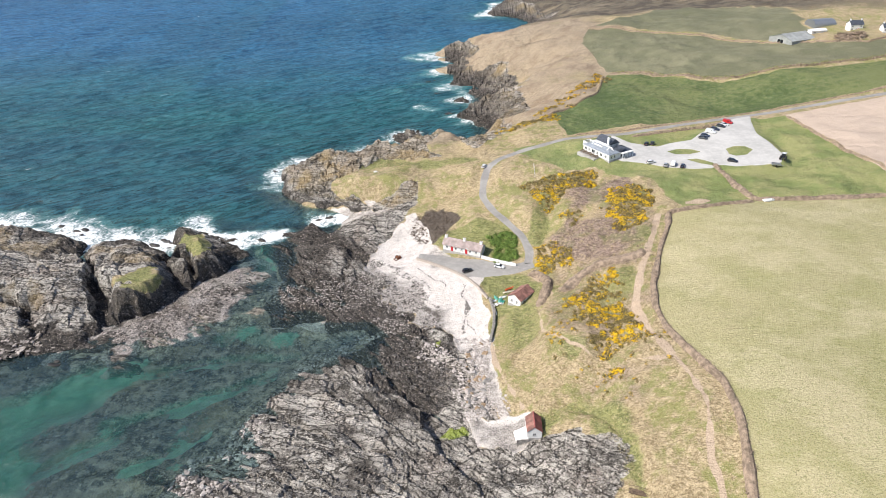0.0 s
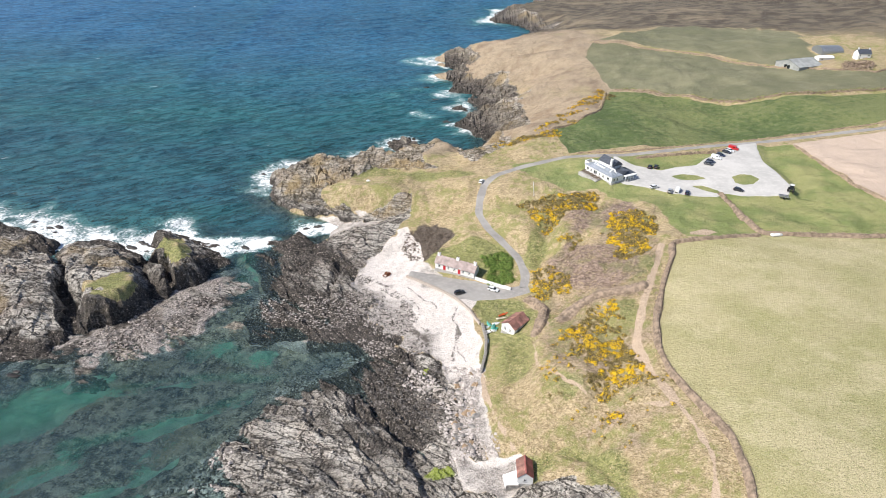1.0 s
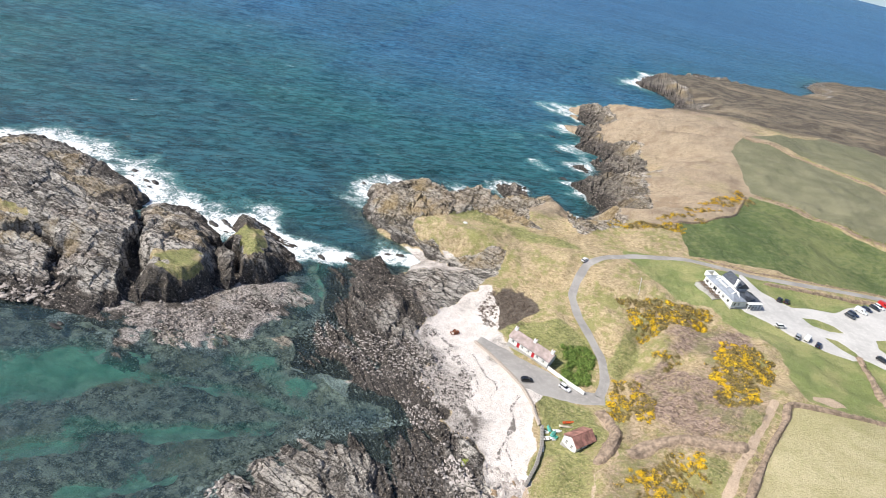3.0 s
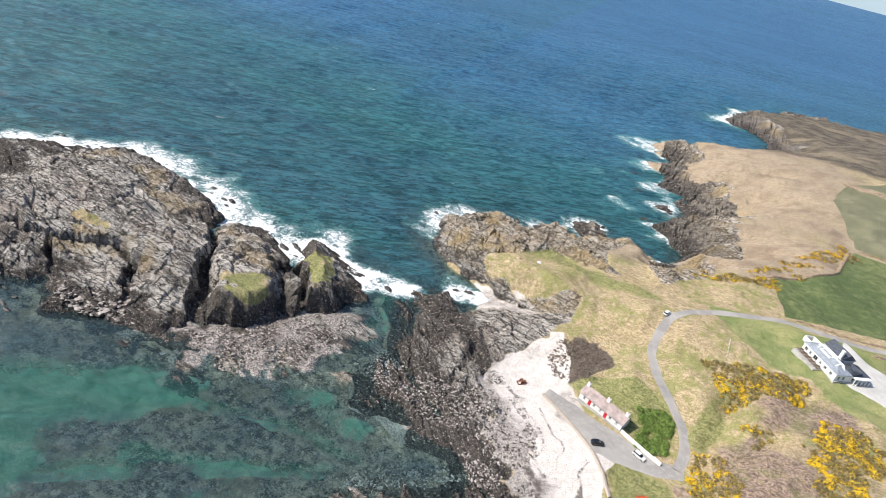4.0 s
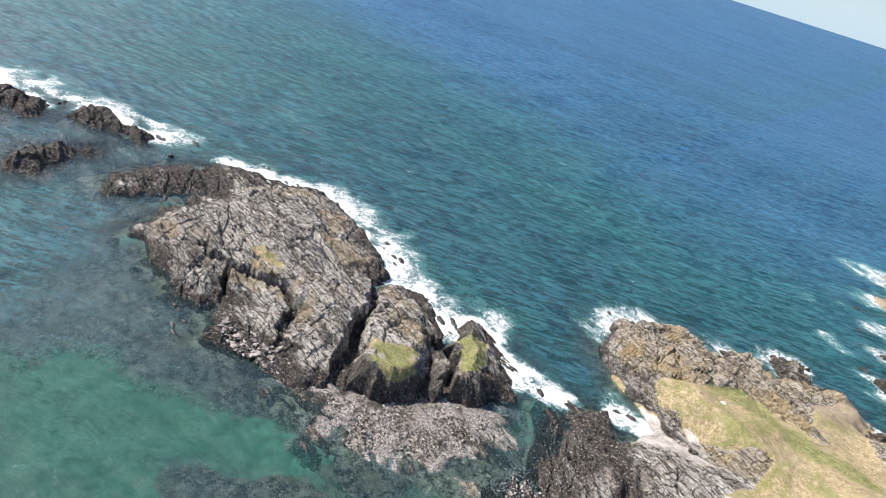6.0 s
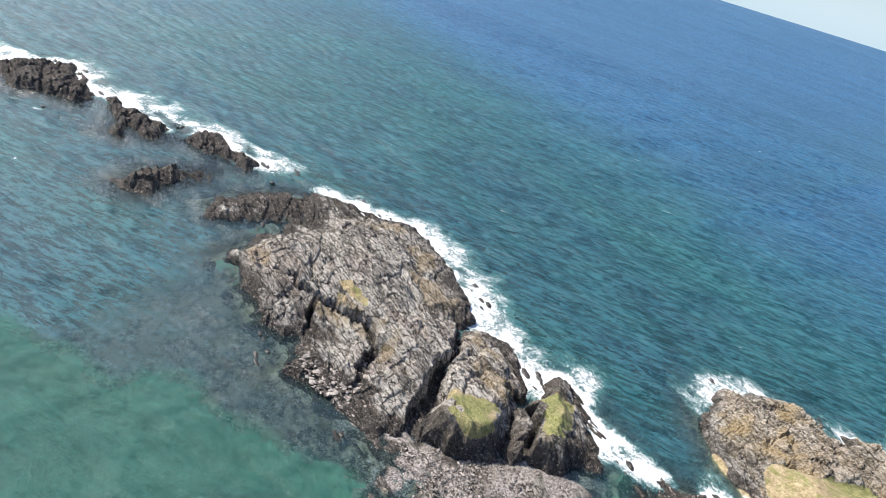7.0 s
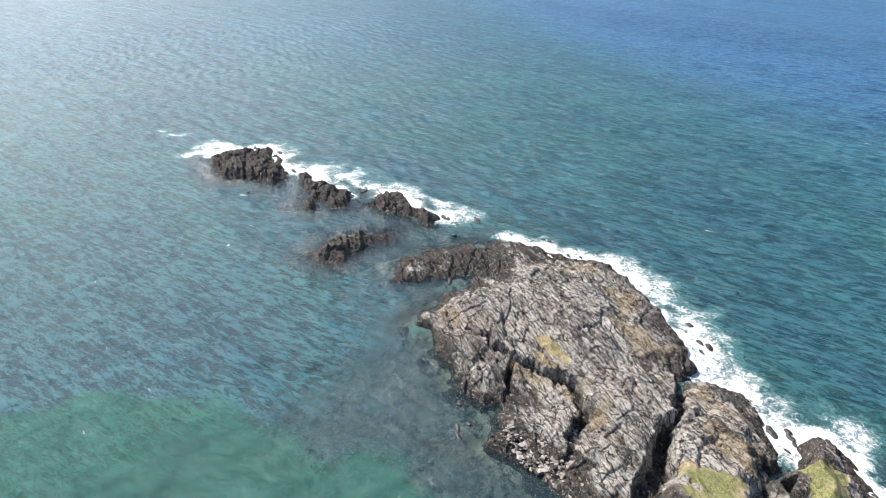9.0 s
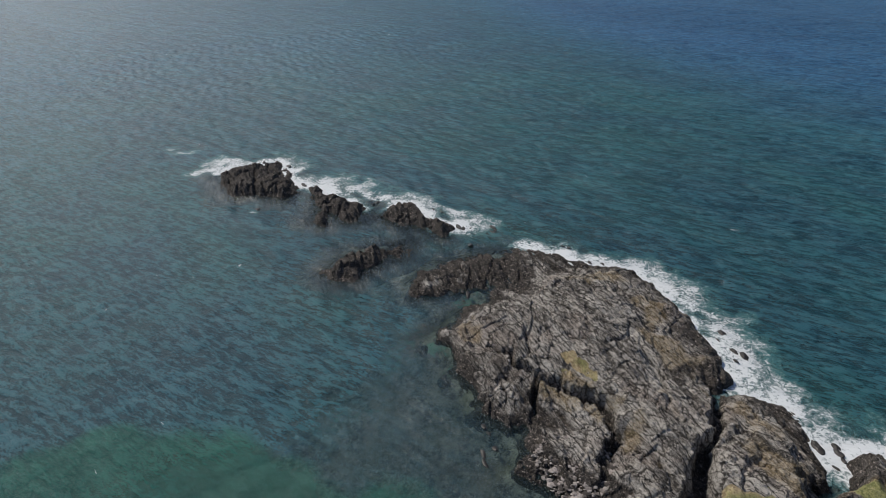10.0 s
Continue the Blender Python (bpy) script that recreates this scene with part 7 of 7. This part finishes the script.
def strewn(name, ring, count, lo, hi, material, label, seed, height=None):
    """Loose stones, far too many to count."""
    g = np.random.default_rng(500 + seed)
    pts = np.array(ring, float)
    q = g.uniform(pts.min(0), pts.max(0), (count * 3, 2))
    d = inside(q[:, 0], q[:, 1], ring) + 2.5 * fbm(q[:, 0], q[:, 1], 6, 3, 140 + seed)
    q = q[(d > 0) & (fbm(q[:, 0], q[:, 1], 9, 3, 150 + seed) > -0.35)][:count]
    size = lo + (hi - lo) * g.uniform(0, 1, len(q)) ** 2.5
    z = ground_at(q[:, 0], q[:, 1]) if height is None else height(q[:, 0], q[:, 1])
    unit = np.array([(1, 0, 0), (0, 1, 0), (-1, 0, 0), (0, -1, 0), (0.7, 0.7, 0.5), (-0.7, 0.7, 0.55), (-0.7, -0.7, 0.5), (0.7, -0.7, 0.45), (0, 0, 0.8), (0, 0, -0.7)])
    tri = np.array([(0, 4, 7), (0, 1, 4), (1, 5, 4), (1, 2, 5), (2, 6, 5), (2, 3, 6), (3, 7, 6), (3, 0, 7), (4, 5, 8), (5, 6, 8), (6, 7, 8), (7, 4, 8), (1, 0, 9), (2, 1, 9), (3, 2, 9), (0, 3, 9)])
    v = unit[None] * (1 + g.uniform(-0.3, 0.3, (len(q), 10, 1))) * g.uniform(0.5, 1.3, (len(q), 1, 3)) * np.array([1.15, 0.9, 0.7])
    a = g.uniform(0, 6.3, len(q))[:, None]
    v = np.stack([v[..., 0] * np.cos(a) - v[..., 1] * np.sin(a), v[..., 0] * np.sin(a) + v[..., 1] * np.cos(a), v[..., 2]], 2)
    v = v * (size / 2)[:, None, None] + np.column_stack([q, z + size * 0.08])[:, None, :]
    f = tri[None] + (np.arange(len(q)) * 10)[:, None, None]
    return mesh_stuff(name, v.reshape(-1, 3), f.reshape(-1, 3), material, label, "stones")


def pebble_material(name, dark, light):
    n = Nodes(name)
    r = n.tree.nodes.new("ShaderNodeNewGeometry").outputs["Random Per Island"]
    c = n.mix(n.step(r, 0.0, 1.0), dark, light)
    c = n.mix(n.step(n.noise(3.0, 3), 0.4, 0.7, 0, 0.4), c, tuple(v * 0.6 for v in dark))
    return n.done(c, 0.9, 0, 0.3)


PALE_STONES, DARK_STONES, MIX_STONES = pebble_material("pale_stones", (0.34, 0.30, 0.27), (0.62, 0.56, 0.52)), pebble_material("dark_stones", (0.04, 0.035, 0.03), (0.20, 0.18, 0.165)), pebble_material("mixed_stones", (0.07, 0.062, 0.055), (0.54, 0.485, 0.445))
strewn("beach_stones", [(-12, 150), (2, 142), (15, 138), (14, 118), (18, 108), (8, 108), (4, 125), (-8, 140)], 3400, 0.2, 0.95, PALE_STONES, "pale loose stones along the top of the shore", 1)
strewn("shore_stones", [(-14, 156), (-8, 150), (-24, 141), (-42, 130), (-40, 136), (-26, 145)], 2000, 0.2, 0.8, MIX_STONES, "mixed stones along the lagoon edge", 2)
strewn("shore_stones", [(-20, 140), (-2, 145), (6, 138), (4, 124), (-6, 120), (-18, 128)], 1800, 0.3, 0.95, DARK_STONES, "dark loose slabs and stones on the bedrock", 3)
strewn("shore_stones", [(-56, 168), (-30, 160), (-18, 162), (-20, 176), (-40, 176), (-54, 180)], 2800, 0.2, 0.75, MIX_STONES, "mixed stones on the weedy foreshore", 4)
strewn("beach_stones", [(-21, 188), (-13, 180), (-4, 170), (2, 156), (3, 146), (-8, 149), (-16, 158), (-22, 174)], 2400, 0.2, 0.8, MIX_STONES, "mixed stones and weed on the grey lower beach", 9)
ISLET_STONES = pebble_material("islet_stones", (0.07, 0.060, 0.053), (0.50, 0.44, 0.395))
strewn("spit_stones", [(-103, 146), (-93, 141), (-75, 154), (-63, 172), (-68, 188), (-88, 172)], 4200, 0.2, 0.85, ISLET_STONES, "cobbles and stones of the spit below the islet", 5, lambda x, y: spit_shape(x, y, np.maximum(inside(x, y, SPIT), 0)) + 0.1)
strewn("islet_stones", [(-146, 150), (-130, 142), (-112, 148), (-122, 162), (-140, 160)], 900, 0.4, 1.5, ISLET_STONES, "fallen blocks at the foot of the islet", 6, lambda x, y: 0.4 * islet_shape(x, y, np.maximum(inside(x, y, ISLET), 0)) + 0.5)
strewn("cove_stones", [(6, 98), (30, 96), (36, 88), (30, 70), (0, 80), (-4, 98)], 1100, 0.2, 0.8, MIX_STONES, "loose stones in the small cove", 7)
strewn("surf_stones", [(-62, 98), (-48, 118), (-44, 110), (-52, 80), (-66, 80)], 1500, 0.4, 1.4, MIX_STONES, "stones at the platform's wet edge", 8)


def tussocks(name, ring, count, size, material, label, seed, avoid=()):
    g = np.random.default_rng(600 + seed)
    pts = np.array(ring, float)
    q = g.uniform(pts.min(0), pts.max(0), (count * 2, 2))
    d = inside(q[:, 0], q[:, 1], ring)
    for other in avoid:
        d = np.minimum(d, -inside(q[:, 0], q[:, 1], other))
    d = np.minimum(d, to_line(q[:, 0], q[:, 1], ROAD)[0] - 2.6)
    for line in PATHS:
        d = np.minimum(d, to_line(q[:, 0], q[:, 1], line)[0] - 1.3)
    q = q[(d > 0) & (fbm(q[:, 0], q[:, 1], 10, 3, 160 + seed) > -0.3)][:count]
    s = size * g.uniform(0.5, 1.3, len(q))
    z = ground_at(q[:, 0], q[:, 1])
    v, f = sprays(np.column_stack([q, z - 0.05]), s, 9, 0.7, g, 3.0)
    return mesh_stuff(name, v, f, material, label, "grass")


SLOPE = [(16, 136), (18, 146), (30, 146), (34, 158), (34, 176), (36, 200), (36, 212), (60, 212), (74, 200), (78, 190), (72, 172), (66, 154), (56, 132), (55, 108), (58, 90), (52, 66), (36, 70), (38, 90), (26, 104), (20, 116)]
tussocks("rough_grass", SLOPE, 9000, 0.42, TUSSOCK, "straw-coloured tussock grass on the slopes", 1)
tussocks("rough_grass", SLOPE, 3500, 0.38, LEAFY, "green tufts among the dry grass", 2)
tussocks("rough_grass", [(-34, 232), (-20, 254), (20, 262), (36, 262), (36, 246), (24, 234), (20, 214), (10, 214), (-4, 220), (-16, 230)], 4500, 0.38, TUSSOCK, "straw-coloured rough grass on the headland", 3)


# ---- small dark rocks awash round the islet and reefs ----
SKERRY = plain("wet_black_rock", (0.055, 0.047, 0.04), 0.5, 0, 0.4, 0.8, 0.1)
skerries = [boulder_mesh(20 + k, SKERRY) for k in range(5)]
spots = [(-100, 207), (-106, 210), (-128, 206), (-140, 220), (-150, 223), (-206, 221), (-222, 219), (-243, 190), (-246, 200), (-250, 205), (-324, 118), (-332, 150), (-345, 150), (-305, 172), (-280, 190),
         (-258, 193), (-372, 149), (-390, 138), (-202, 146), (-211, 166), (-153, 139), (-143, 136), (-110, 142), (-66, 207), (-44, 226), (-75, 276), (-40, 297), (-20, 300), (10, 318), (12, 352), (6, 392), (4, 420)]
for x, y in spots:
    for k in range(3):
        size = rng.uniform(1.0, 3.0) / (1 + 0.5 * k)
        px, py = x + rng.uniform(-3, 3), y + rng.uniform(-3, 3)
        ob = new("skerry", skerries[rng.randrange(5)])
        ob.matrix_world = Matrix.LocRotScale((px, py, 0.05 * size), Euler((rng.uniform(-.3, .3), rng.uniform(-.3, .3), rng.uniform(-0.6, 0.2))), (size * 1.8, size * 0.8, size * 0.6))
        tagged(ob, "small black rock awash in the surf", "rock", "rocks awash in the surf")
